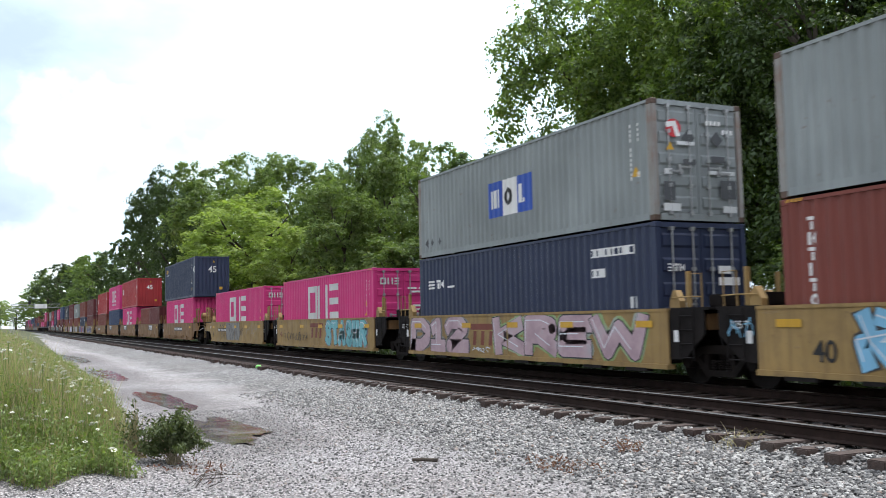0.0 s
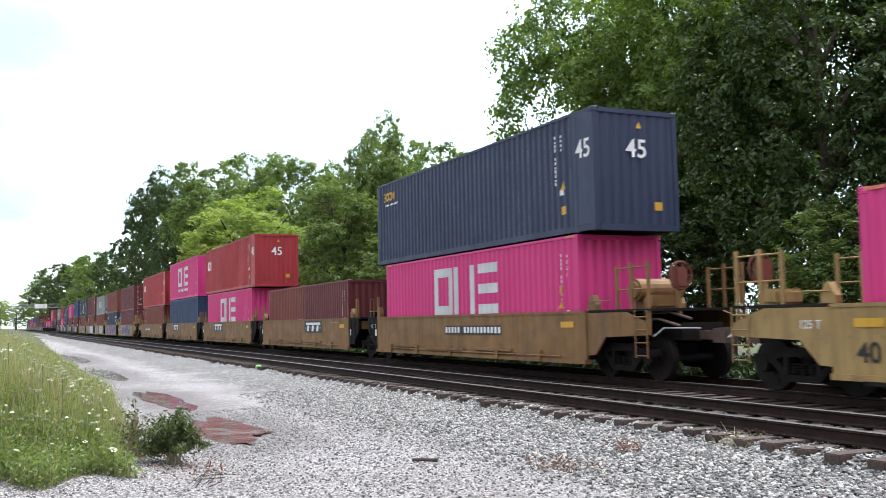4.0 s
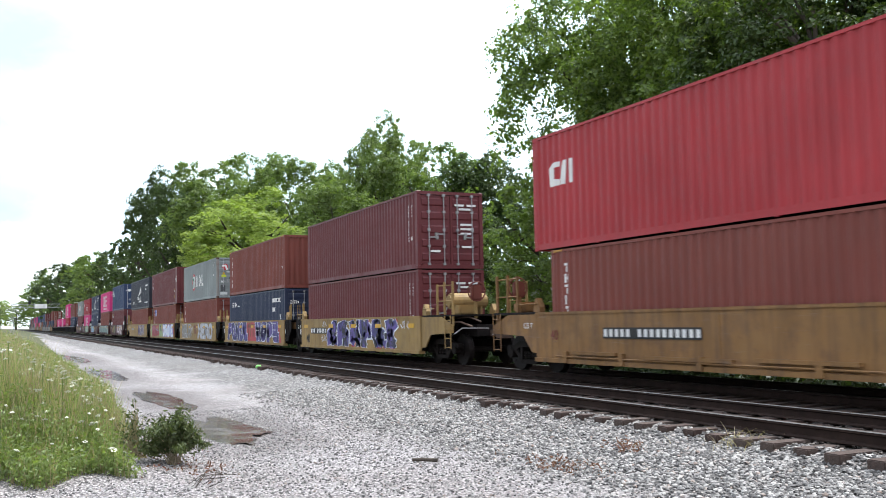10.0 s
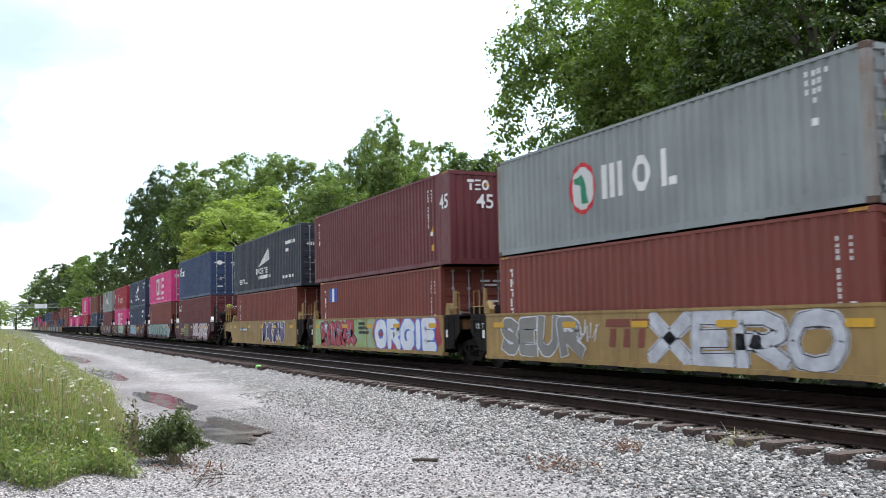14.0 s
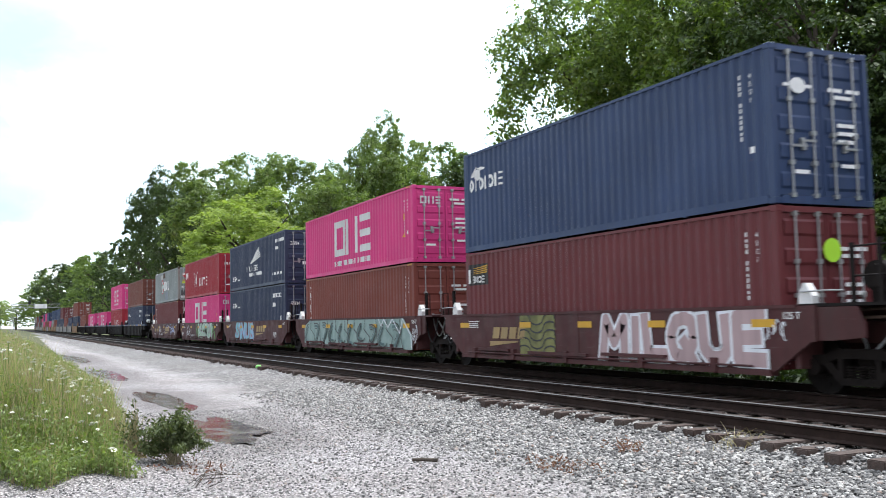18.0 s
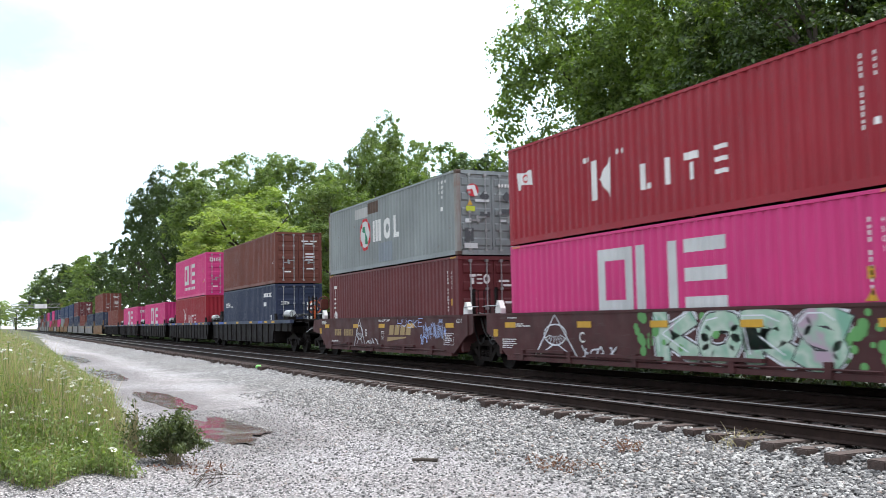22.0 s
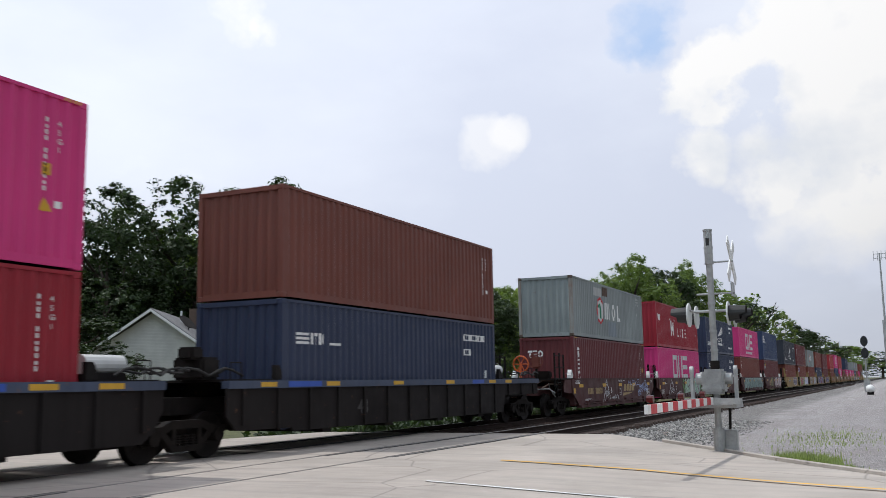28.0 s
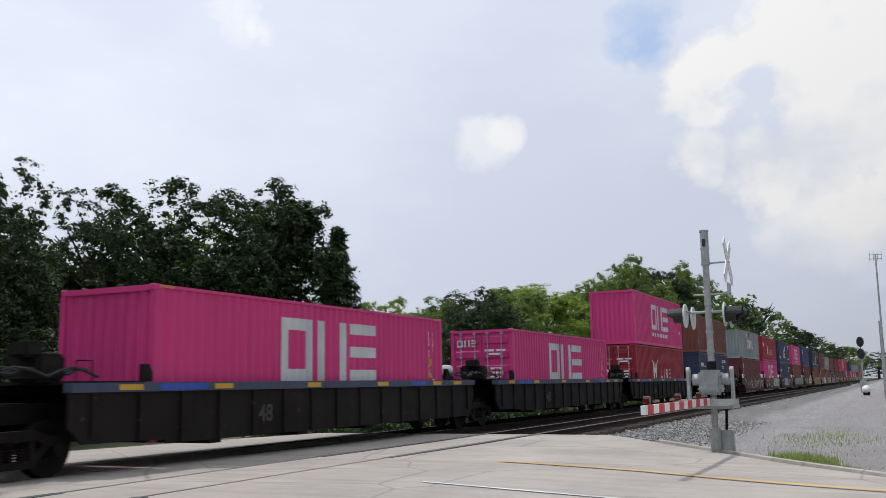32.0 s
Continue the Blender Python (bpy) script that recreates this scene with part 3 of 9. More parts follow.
def m_round(x0=-2.41, patches=False):
    def f(c, L, H, doors):
        roundel(c, L, x0 + 0.57, 1.33, 0.55)
        bm = bmesh.new()
        blocks(bm, x0 + 1.38, 0.97, 0.78, "mol", 0.45)
        painted("logo", bm, WHITE, c, L, "white block logo")
        bm = bmesh.new()
        for row, n in enumerate((4, 3, 3, 1)):
            for i in range(n):
                a = L / 2 - 1.28 + (i + (n == 1)) * 0.135
                rect(bm, a, a + 0.055, H - 0.3 - row * 0.155, H - 0.205 - row * 0.155)
        rect(bm, L / 2 - 1.18, L / 2 - 1.06, H - 1.15, H - 1.02)
        tagged(painted("code_marking", bm, WHITE, c, L), kind="stuff")
        if patches:
            for a, b, z0, z1, m in ((-2.87, -1.56, 1.98, 2.36, C["cream"]), (-1.5, -0.5, 2.05, 2.47, CASTING), (-0.49, 0.82, 0.2, 0.88, C["slate"])):
                bm = bmesh.new()
                rect(bm, a, b, z0, z1)
                painted("repair_patch", bm, m, c, L)
        if doors:
            door_wear(c, L, H, doors)
            bm = bmesh.new()
            rect(bm, -0.92, -0.62, 1.32, 1.48)
            end_mark(bm, "door_sticker", paint("lime_yellow_sticker", (0.55, 0.62, 0.05), 0.1, 0, 0.5), c, L, doors, 0.05)
    return f


C["slate"] = paint("repainted_grey", (0.22, 0.255, 0.285), 0.3, 0.3, 0.55)


def m_column(spec, x=None, h=0.26, z=None, mat=None):
    def f(c, L, H, doors):
        bm = bmesh.new()
        column(bm, -L / 2 + 0.55 if x is None else x, H - 0.35 if z is None else z, h, spec)
        painted("logo_column", bm, mat or WHITE, c, L, "white upright block logo")
        code_bars(c, L, H, doors)
        hazard(c, L, H)
    return f


def m_triton(c, L, H, doors):
    m_column("twtitoi", h=0.22)(c, L, H, doors)


def m_navy(wing=False, zl=None):
    def f(c, L, H, doors):
        bm = bmesh.new()
        x, z = -5.5, (0.55 if wing else 1.9) if zl is None else zl
        for i in range(3):
            rect(bm, x, x + 0.5, z + i * 0.1, z + 0.06 + i * 0.1)
        blocks(bm, x + 0.6, z, 0.27, "itw")
        rect(bm, x + 1.4, x + 1.9, z, z + 0.06)
        painted("logo", bm, WHITE, c, L, "white stripe logo")
        if wing:
            bm = bmesh.new()
            for i in range(6):
                a = -1.06 + i * 0.2
                flat(bm, ((a, 1.32 + i * 0.08), (1.18 - i * 0.05, 1.62 + i * 0.1), (1.18 - i * 0.05, 1.69 + i * 0.1), (a - 0.05, 1.38 + i * 0.08)))
            blocks(bm, -1.8, 0.93, 0.3, "itwlosistis", 0.22)
            for i in range(11):
                rect(bm, -1.25 + i * 0.25, -1.08 + i * 0.25, 0.66, 0.84)
            painted("wing_logo", bm, WHITE, c, L, "white wing-shaped logo over block marks")
            bm = bmesh.new()
            for i in range(10):
                rect(bm, 3.68 + i * 0.185, 3.8 + i * 0.185, 0.48, 0.62)
            tagged(painted("side_marking", bm, WHITE, c, L), kind="stuff")
            bm = bmesh.new()
            for i in range(7):
                rect(bm, 4.2 + i * 0.24, 4.4 + i * 0.24, 2.1, 2.26)
            rect(bm, 4.25, 4.7, 1.75, 1.9)
            tagged(painted("code_marking", bm, WHITE, c, L), kind="stuff")
        else:
            for n, z0 in ((9, H - 0.62), (3, H - 1.08)):
                bm = bmesh.new()
                rect(bm, L / 2 - 2.45, L / 2 - 2.45 + 0.185 * n, z0, z0 + 0.2)
                painted("number_field", bm, WHITE, c, L, "white number field")
                bm = bmesh.new()
                for i in range(n):
                    if i not in (2, 7):
                        rect(bm, L / 2 - 2.4 + i * 0.185, L / 2 - 2.31 + i * 0.185, z0 + 0.035, z0 + 0.165)
                drape(bm, L)
                for v in bm.verts:
                    v.co.y -= 0.004
                tagged(part("number_marking", bm, C["navy"], c), kind="stuff")
            bm = bmesh.new()
            for i in range(2):
                rect(bm, L / 2 - 0.95 + i * 0.14, L / 2 - 0.87 + i * 0.14, 1.1, 1.35)
            tagged(painted("code_marking", bm, OFFW, c, L), kind="stuff")
        if doors:
            bm = bmesh.new()
            blocks(bm, -0.95, 1.85, 0.16, "sitw")
            end_mark(bm, "door_logo", WHITE, c, L, doors, 0.04)
            bm = bmesh.new()
            for a, q, z0, z1 in ((0.4, 0.75, 1.8, 1.97), (0.4, 0.98, 1.55, 1.72), (0.42, 0.72, 1.1, 1.25), (-0.35, -0.15, 0.9, 1.05), (0.15, 0.35, 0.55, 0.68)):
                rect(bm, a, q, z0, z1)
            tagged(end_mark(bm, "door_plate", WHITE, c, L, doors, 0.04), kind="stuff")
    return f


def m_45(word=None, sub=None):
    def f(c, L, H, doors):
        if word == "cai":
            bm = bmesh.new()
            flat(bm, ((-6.05, 1.55), (-5.65, 1.55), (-5.65, 1.7), (-5.87, 1.73), (-5.87, 2.0), (-5.6, 2.02), (-5.6, 2.14), (-5.97, 2.14), (-6.08, 2.0)))
            flat(bm, ((-5.6, 1.55), (-5.42, 1.55), (-5.33, 2.14), (-5.47, 2.14)))
            rect(bm, -5.2, -5.08, 1.55, 2.14)
            painted("logo", bm, WHITE, c, L, "white block logo")
        if word == "yellow":
            bm = bmesh.new()
            blocks(bm, -6.3, 2.24, 0.3, "sooio", 0.1)
            painted("logo", bm, YELLOW, c, L, "yellow block logo")
            bm = bmesh.new()
            for i in range(8):
                rect(bm, -6.2 + i * 0.16, -6.1 + i * 0.16, 2.06, 2.13)
            tagged(painted("logo_line", bm, WHITE, c, L), kind="stuff")
        if word == "column":
            m_column("tso", h=0.3)(c, L, H, None)
            bm = bmesh.new()
            blocks(bm, -0.6, 2.3, 0.33, "tso")
            end_mark(bm, "end_logo", WHITE, c, L, "F", 0.003)
        skin = c.children[0].material_slots[0].material
        part("flat_panel", boxed(L / 2 - 0.7, L / 2 - 0.17, -WID / 2 + 0.004, -WID / 2 + 0.03, 0.17, H - 0.075), skin, c)
        part("inner_post", boxed(L / 2 - 0.87, L / 2 - 0.7, -WID / 2 - 0.003, -WID / 2 + 0.05, 0.12, H - 0.075), skin, c)
        part("inner_casting", boxed(L / 2 - 0.87, L / 2 - 0.69, -WID / 2 - 0.004, -WID / 2 + 0.15, 0.0, 0.12, bevel=0.012), skin, c)
        m = Matrix.Translation((L / 2 - 0.72, -WID / 2 - 0.006, 1.75))
        write("size_number", "45", 0.62, WHITE, c, m, "white painted number 45")
        m = Matrix.Translation((L / 2 + 0.006, -0.1, 1.75)) @ Matrix.Rotation(radians(90), 4, "Z") @ Matrix.Translation((-0.2, 0, 0))
        if doors != "F":
            write("size_number", "45", 0.62, WHITE, c, m, "white painted number 45")
        code_bars(c, L, H, doors, L / 2 - 1.5)
        bm = bmesh.new()
        triangle(bm, L / 2 - 1.35, 1.1, 0.26)
        rect(bm, L / 2 - 1.45, L / 2 - 1.22, 0.5, 0.7)
        painted("warning_sign", bm, YELLOW, c, L, "yellow warning signs")
        if doors != "F":
            bm = bmesh.new()
            rect(bm, 0.5, 0.72, 0.5, 0.7)
            end_mark(bm, "end_sign", YELLOW, c, L, "F")
            bm = bmesh.new()
            triangle(bm, 0.1, 2.45, 0.17)
            end_mark(bm, "warning_triangle", YELLOW, c, L, "F")
    return f


def m_kline(low=False):
    def f(c, L, H, doors):
        z = 1.08 if low else 0.74
        bm = bmesh.new()
        blocks(bm, -2.24, z, 0.92, "w", 0.25)
        blocks(bm, -0.4, z, 0.56, "lits", 0.85)
        for a in (-2.5, -2.35, -1.2, -1.05):
            disc(bm, a, z + 0.98, 0.05, 0.07, n=8)
        painted("logo", bm, WHITE, c, L, "white block logo")
        if not low:
            bm = bmesh.new()
            flat(bm, ((-5.66, 1.9), (-5.58, 1.42), (-5.53, 1.42), (-5.5, 1.56), (-4.92, 1.5), (-4.97, 1.9), (-5.3, 1.85)))
            painted("flag_logo", bm, WHITE, c, L, "white flag with a round mark")
            bm = bmesh.new()
            disc(bm, -5.24, 1.7, 0.11, 0.11, hole=0.6)
            bmesh.ops.remove_doubles(bm, verts=bm.verts[:], dist=0.0005)
            drape(bm, L)
            for v in bm.verts:
                v.co.y -= 0.003
            part("flag_ring", bm, REDM, c)
        code_bars(c, L, H, doors)
        if doors:
            bm = bmesh.new()
            blocks(bm, -0.85, 1.85, 0.15, "wlits", 0.2)
            end_mark(bm, "door_logo", WHITE, c, L, doors, 0.04)
    return f


def m_cronos(c, L, H, doors):
    bm = bmesh.new()
    blocks(bm, -5.8, 1.74, 0.37, "oioiois", 0.3)
    disc(bm, -5.3, 2.2, 0.22, 0.16, n=9)
    flat(bm, ((-5.65, 2.15), (-5.4, 2.2), (-5.3, 2.45), (-5.5, 2.4)))
    flat(bm, ((-5.15, 2.3), (-4.75, 2.35), (-5.1, 2.42), (-5.3, 2.4)))
    painted("logo", bm, WHITE, c, L, "white block logo with a curled figure")
    code_bars(c, L, H, doors)
    if doors:
        bm = bmesh.new()
        disc(bm, -0.6, 2.15, 0.2, 0.15, n=9)
        rect(bm, -0.95, -0.25, 2.12, 2.18)
        end_mark(bm, "door_logo", WHITE, c, L, doors, 0.04)


def m_beacon(c, L, H, doors):
    bm = bmesh.new()
    rect(bm, -6.0, -4.74, 1.96, 2.56)
    painted("sign_field", bm, BLACK, c, L, "black sign panel")
    for mt, fn in ((YELLOW, lambda b: [flat(b, ((-5.6, 2.28 + i * 0.05), (-4.78, 2.3 + i * 0.06), (-4.78, 2.335 + i * 0.06), (-5.6, 2.295 + i * 0.05))) for i in range(4)]), (WHITE, lambda b: (blocks(b, -5.72, 2.02, 0.2, "sioois", 0.1), rect(b, -5.93, -5.83, 2.02, 2.42)))):
        bm = bmesh.new()
        fn(bm)
        drape(bm, L)
        for v in bm.verts:
            v.co.y -= 0.004
        part("sign_mark", bm, mt, c)
    code_bars(c, L, H, doors)
    if doors:
        bm = bmesh.new()
        disc(bm, 0.0, 2.1, 0.22, 0.22)
        end_mark(bm, "round_sticker", paint("lime_sticker", (0.45, 0.8, 0.05), 0.1, 0, 0.5), c, L, doors, 0.09, "lime green round sticker")


def m_texcol(c, L, H, doors):
    bm = bmesh.new()
    triangle(bm, L / 2 - 0.52, 0.55, 0.26)
    painted("warning_triangle", bm, YELLOW, c, L, "yellow warning triangle")
    bm = bmesh.new()
    rect(bm, L / 2 - 0.59, L / 2 - 0.45, 1.42, 1.62)
    painted("height_sign", bm, YELLOW, c, L)
    m_column("tso", h=0.42, z=H - 0.45)(c, L, H, doors)
    for e in ("F", "R"):
        bm = bmesh.new()
        blocks(bm, -0.85, H - 0.85, 0.3, "tso")
        end_mark(bm, "end_logo", WHITE, c, L, e, 0.04 if e == doors else 0.003)


def m_plain(c, L, H, doors):
    code_bars(c, L, H, doors)


def m_repainted(c, L, H, doors):
    """Panels touched up in a darker blue."""
    code_bars(c, L, H, doors)
    for a, b, z0, z1 in ((-3.9, -3.2, 0.5, 1.9), (-2.3, -1.1, 0.3, 2.5), (0.6, 1.5, 0.9, 2.6), (3.0, 4.3, 0.4, 2.2)):
        bm = bmesh.new()
        rect(bm, a, b, z0, z1)
        painted("repair_patch", bm, TOUCHUP, c, L, "darker blue repainted panel")


TOUCHUP = paint("touch_up_blue", (0.03, 0.05, 0.115), 0.3, 0.3, 0.5)


def m_small_badge(c, L, H, doors):
    m_column("twti", h=0.26)(c, L, H, doors)
    for i, m in enumerate((BLUEM, WHITE, BLUEM)):
        bm = bmesh.new()
        rect(bm, -5.0 + i * 0.35, -4.65 + i * 0.35, 1.75, 2.3)
        painted("logo_field", bm, m, c, L)

# ---- well cars ----
TY = 13.43          # middle of the train's track
WHEEL_R = 0.46


def wheelset_mesh():
    bm = bmesh.new()
    rod(bm, (0, -0.95, 0), (0, 0.95, 0), 0.085, 10)
    for s in (1, -1):
        rod(bm, (0, s * 0.685, 0), (0, s * 0.815, 0), WHEEL_R, 28)
        rod(bm, (0, s * 0.655, 0), (0, s * 0.687, 0), WHEEL_R + 0.028, 28)
        rod(bm, (0, s * 0.815, 0), (0, s * 0.86, 0), 0.17, 14)
        for k in range(3):
            a = k * math.tau / 3
            rod(bm, (0.3 * math.cos(a), s * 0.8, 0.3 * math.sin(a)), (0.3 * math.cos(a), s * 0.825, 0.3 * math.sin(a)), 0.05, 8)
    return mesh("wheelset", bm, WHEELM)


def sideframe_mesh():
    bm = bmesh.new()
    w = 0.9
    top = ((-w - 0.22, 0.52), (-w - 0.2, 0.66), (-w + 0.2, 0.68), (-0.42, 0.78), (0.42, 0.78), (w - 0.2, 0.68), (w + 0.2, 0.66), (w + 0.22, 0.52),
           (w - 0.2, 0.5), (0.45, 0.62), (-0.45, 0.62), (-w + 0.2, 0.5))
    prism(bm, top, "y", -0.09, 0.09)
    prism(bm, ((-w + 0.2, 0.5), (-w + 0.3, 0.58), (-0.3, 0.3), (0.3, 0.3), (w - 0.3, 0.58), (w - 0.2, 0.5), (0.38, 0.19), (-0.38, 0.19)), "y", -0.08, 0.08)
    for s in (1, -1):
        box(bm, s * 0.36 - 0.05, s * 0.36 + 0.05, -0.085, 0.085, 0.27, 0.64)
        rod(bm, (s * w, -0.12, 0.47), (s * w, 0.1, 0.47), 0.14, 12)
    return mesh("sideframe", bm, TRUCKM)


def spring_mesh():
    """One coil spring: a ribbed column."""
    bm = bmesh.new()
    prof = []
    for i in range(5):
        prof += [(0.062, 0.285 + i * 0.045), (0.085, 0.297 + i * 0.045), (0.085, 0.312 + i * 0.045), (0.062, 0.326 + i * 0.045)]
    n = 8
    rings = [[bm.verts.new((r * math.cos(k * math.tau / n), r * math.sin(k * math.tau / n), z)) for k in range(n)] for r, z in prof]
    for p, q in zip(rings, rings[1:]):
        for k in range(n):
            bm.faces.new((p[k], p[(k + 1) % n], q[(k + 1) % n], q[k]))
    bm.faces.new(rings[0][::-1])
    bm.faces.new(rings[-1])
    return mesh("spring", bm, TRUCKM)


WHEELSETS = []


def truck(parent, x):
    t = part("truck", boxed(x - 0.16, x + 0.16, -0.95, 0.95, 0.5, 0.74, bevel=0.03), TRUCKM, parent)
    fr, sp, ws = shaped2("frame", sideframe_mesh), shaped2("spring", spring_mesh), shaped2("wheels", wheelset_mesh)
    for s in (1, -1):
        o = part("sideframe", fr, None, t)
        o.location = (x, s * 1.0, 0)
        for dx in (-0.2, 0.0, 0.2) if s < 0 else (0.0,):
            o = part("spring", sp, None, t)
            o.location = (x + dx, s * 1.0, 0)
    for s in (1, -1):
        o = part("wheelset", ws, None, t)
        o.location = (x + s * 0.9, 0, WHEEL_R)
        WHEELSETS.append((o, parent, x + s * 0.9))
    return t


BUILT = {}


def shaped2(key, make):
    if key not in BUILT:
        BUILT[key] = make()
    return BUILT[key]


def bars(bm, x, z, rows, w=0.5, h=0.035, seed=1):
    rnd = random.Random(seed)
    for i in range(rows):
        a = x
        while a < x + w * rnd.uniform(0.6, 1.0):
            b = a + rnd.uniform(0.03, 0.12)
            rect(bm, a, b, z - i * h * 1.8, z - i * h * 1.8 + h)
            a = b + 0.02


def rails_at(name, c, mat, x, z, h, ys, w=0.35):
    for y in ys:
        bm = bmesh.new()
        railing(bm, x, y, z, h, w)
        part(name, bm, mat, c)


def railing(bm, x, y, z, h, w=0.35):
    tube(bm, ((x, y, z), (x, y, z + h), (x + w, y, z + h), (x + w, y, z)), 0.016, 6)


RUSTBOX = car_paint("rusty_tan_paint", (0.2, 0.11, 0.045), (0.07, 0.04, 0.03), 0.9)
RUSTRED = paint("rust_red_paint", (0.17, 0.045, 0.03), 0.3, 0.7, 0.65)


def bulk(c, col, F, R):
    """Sills, floor beams, bulkheads, platforms and trucks of one well. F and R: joint ("art") or coupler ("end") at front and rear."""
    mat, hw = CARC[col], 1.40
    half = 6.6
    for s in (1, -1):
        bm = bmesh.new()
        y0, y1 = sorted((s * (hw - 0.05), s * hw))
        if col == "bnsf":
            slope = ((-7.0, 0.9), (-6.9, 0.9), (-6.15, 0.42), (-6.0, 0.36), (6.0, 0.36), (6.15, 0.42), (6.9, 0.9), (7.0, 0.9), (7.0, 1.5), (-7.0, 1.5))
        else:
            slope = ((-half, 0.36), (half, 0.36), (half, 1.5), (-half, 1.5))
        prism(bm, slope, "y", y0, y1)
        o = part("side_sill", bm, mat, c)
        bm = bmesh.new()
        ya, yb = sorted((s * (hw - 0.13), s * (hw + 0.02)))
        box(bm, -half, half, ya, yb, 1.46, 1.52)
        part("top_chord", bm, mat, c)
        bm = bmesh.new()
        ya, yb = sorted((s * (hw - 0.16), s * (hw + 0.05)))
        inset = 0.6 if col == "bnsf" else 0.0
        box(bm, -half + inset, half - inset, ya, yb, 0.30, 0.40)
        part("bottom_chord", bm, mat if col != "yellow" else CARC["yellow"], c)
        if s < 0:
            if col in ("bnsf", "tan"):
                for x0, x1, z in ((-4.9, -3.2, 0.56), (-2.2, 0.4, 0.52), (1.0, 3.2, 0.56)):
                    part("step_plate", boxed(x0, x1, -hw - 0.09, -hw - 0.002, z - 0.04, z + 0.03), mat, c)
                bm = bmesh.new()
                tube(bm, ((-half + 1.0, -hw - 0.06, 0.46), (0, -hw - 0.06, 0.45), (half - 1.0, -hw - 0.06, 0.46)), 0.022, 6)
                part("running_pipe", bm, mat, c)
                for x in (-5.2, -3.0, -0.5, 2.4, 4.6):
                    part("bracket", boxed(x - 0.08, x + 0.08, -hw - 0.085, -hw - 0.002, 0.32, 0.58), mat, c)
            else:
                for x in (-5.6, -4.0, -2.4, -0.8, 0.8, 2.4, 4.0, 5.6):
                    part("foot_pad", boxed(x - 0.35, x + 0.35, -hw - 0.07, -hw + 0.1, 0.24, 0.31), GRIME, c)
            part("load_seam", boxed(-0.03, 0.03, -hw - 0.012, -hw - 0.002, 0.42, 1.46), mat, c)
            for x in (-half + 0.75, -2.4, 0.3, 2.9, half - 0.75) if col != "tan" else (half - 0.75,):
                bm = bmesh.new()
                rect(bm, x - 0.28, x + 0.28, 1.14, 1.28, -hw - 0.019)
                part("reflector", bm, YELLOW, c, "yellow reflective patch")
    for x in (-4.5, -1.5, 1.5, 4.5):
        part("floor_beam", boxed(x - 0.18, x + 0.18, -hw + 0.06, hw - 0.06, 0.3, 0.44), GRIME, c)
    dark = mat if col in ("bnsf", "dark") else GRIME
    for s, kind in ((1, F), (-1, R)):
        part("bulkhead", boxed(*sorted((s * half, s * (half - 0.12))), -hw + 0.06, hw - 0.06, 0.44, 1.5), dark, c)
        reach = half + (1.12 if kind == "art" else 2.35)
        bm = bmesh.new()
        a, b = sorted((s * half, s * reach))
        box(bm, a, b, -0.55, 0.55, 0.86, 1.22)
        part("centre_beam", bm, dark, c)
        bm = bmesh.new()
        box(bm, a, b, -1.32, 1.32, 1.48, 1.53)
        part("end_platform", bm, mat if col == "bnsf" and kind == "art" else GRIME, c)
        for y in (-1.36, 1.36):
            bm = bmesh.new()
            low = 0.9 if col == "bnsf" else 0.5
            if kind == "art":
                e = s * (half + (1.02 if col != "bnsf" else 0.68))
                prof = ((s * half, low), (s * (half + 0.45), low + 0.02), (e, 1.0), (e, 1.48), (s * half, 1.48))
            else:
                e = s * (half + (2.3 if col != "bnsf" else 1.35))
                prof = ((s * half, low), (s * (half + 0.3), low + 0.02), (s * (half + 0.7), 0.92), (e, 0.98), (e, 1.2), (s * (half + (1.5 if col != "bnsf" else 1.2)), 1.47), (s * half, 1.47))
            prism(bm, prof, "y", min(y, y * 0.97), max(y, y * 0.97))
            part("end_web", bm, dark if kind == "art" else mat, c)
        for y in (-1.3, 1.3):
            bm = bmesh.new()
            x = s * (half + 0.12)
            prism(bm, ((x - 0.15, 1.5), (x + 0.15, 1.5), (x + 0.15, 1.66), (x + 0.02, 1.88), (x - 0.04, 1.88), (x - 0.15, 1.66)), "y", min(y, y * 0.88), max(y, y * 0.88))
            part("container_guide", bm, WHITE if col == "bnsf" else mat, c, "angled corner guide" if col == "bnsf" else "")
        post = mat if col != "bnsf" else GRIME
        if kind == "art":
            rails_at("handrail", c, post, s * (half + 0.75) - 0.17, 1.53, 0.65, (-1.3, 1.3))
            for y in (-1.18, 1.18):
                part("stanchion", boxed(s * (half + 0.42) - 0.05, s * (half + 0.42) + 0.05, y - 0.04, y + 0.04, 1.53, 2.25, bevel=0.012), post, c)
            part("valve_box", boxed(s * (half + 0.62) - 0.2, s * (half + 0.62) + 0.2, -0.7, -0.2, 1.53, 1.78, bevel=0.03), dark, c)
        bm = bmesh.new()
        tube(bm, ((s * (half + 0.05), -1.33, 1.73), (s * (half + 0.5), -1.33, 1.74), (s * (half + 0.95), -1.33, 1.73)), 0.014, 6)
        part("grab_bar", bm, GALV if col == "bnsf" else mat, c)
        bm = bmesh.new()
        lx = s * (half + (0.55 if kind == "art" else 2.05))
        for k in range(4):
            tube(bm, ((lx - 0.2, -1.4, 0.55 + 0.27 * k), (lx + 0.2, -1.4, 0.55 + 0.27 * k)), 0.014, 6)
        for x in (-0.2, 0.2):
            tube(bm, ((lx + x, -1.4, 0.5), (lx + x, -1.4, 1.5)), 0.016, 6)
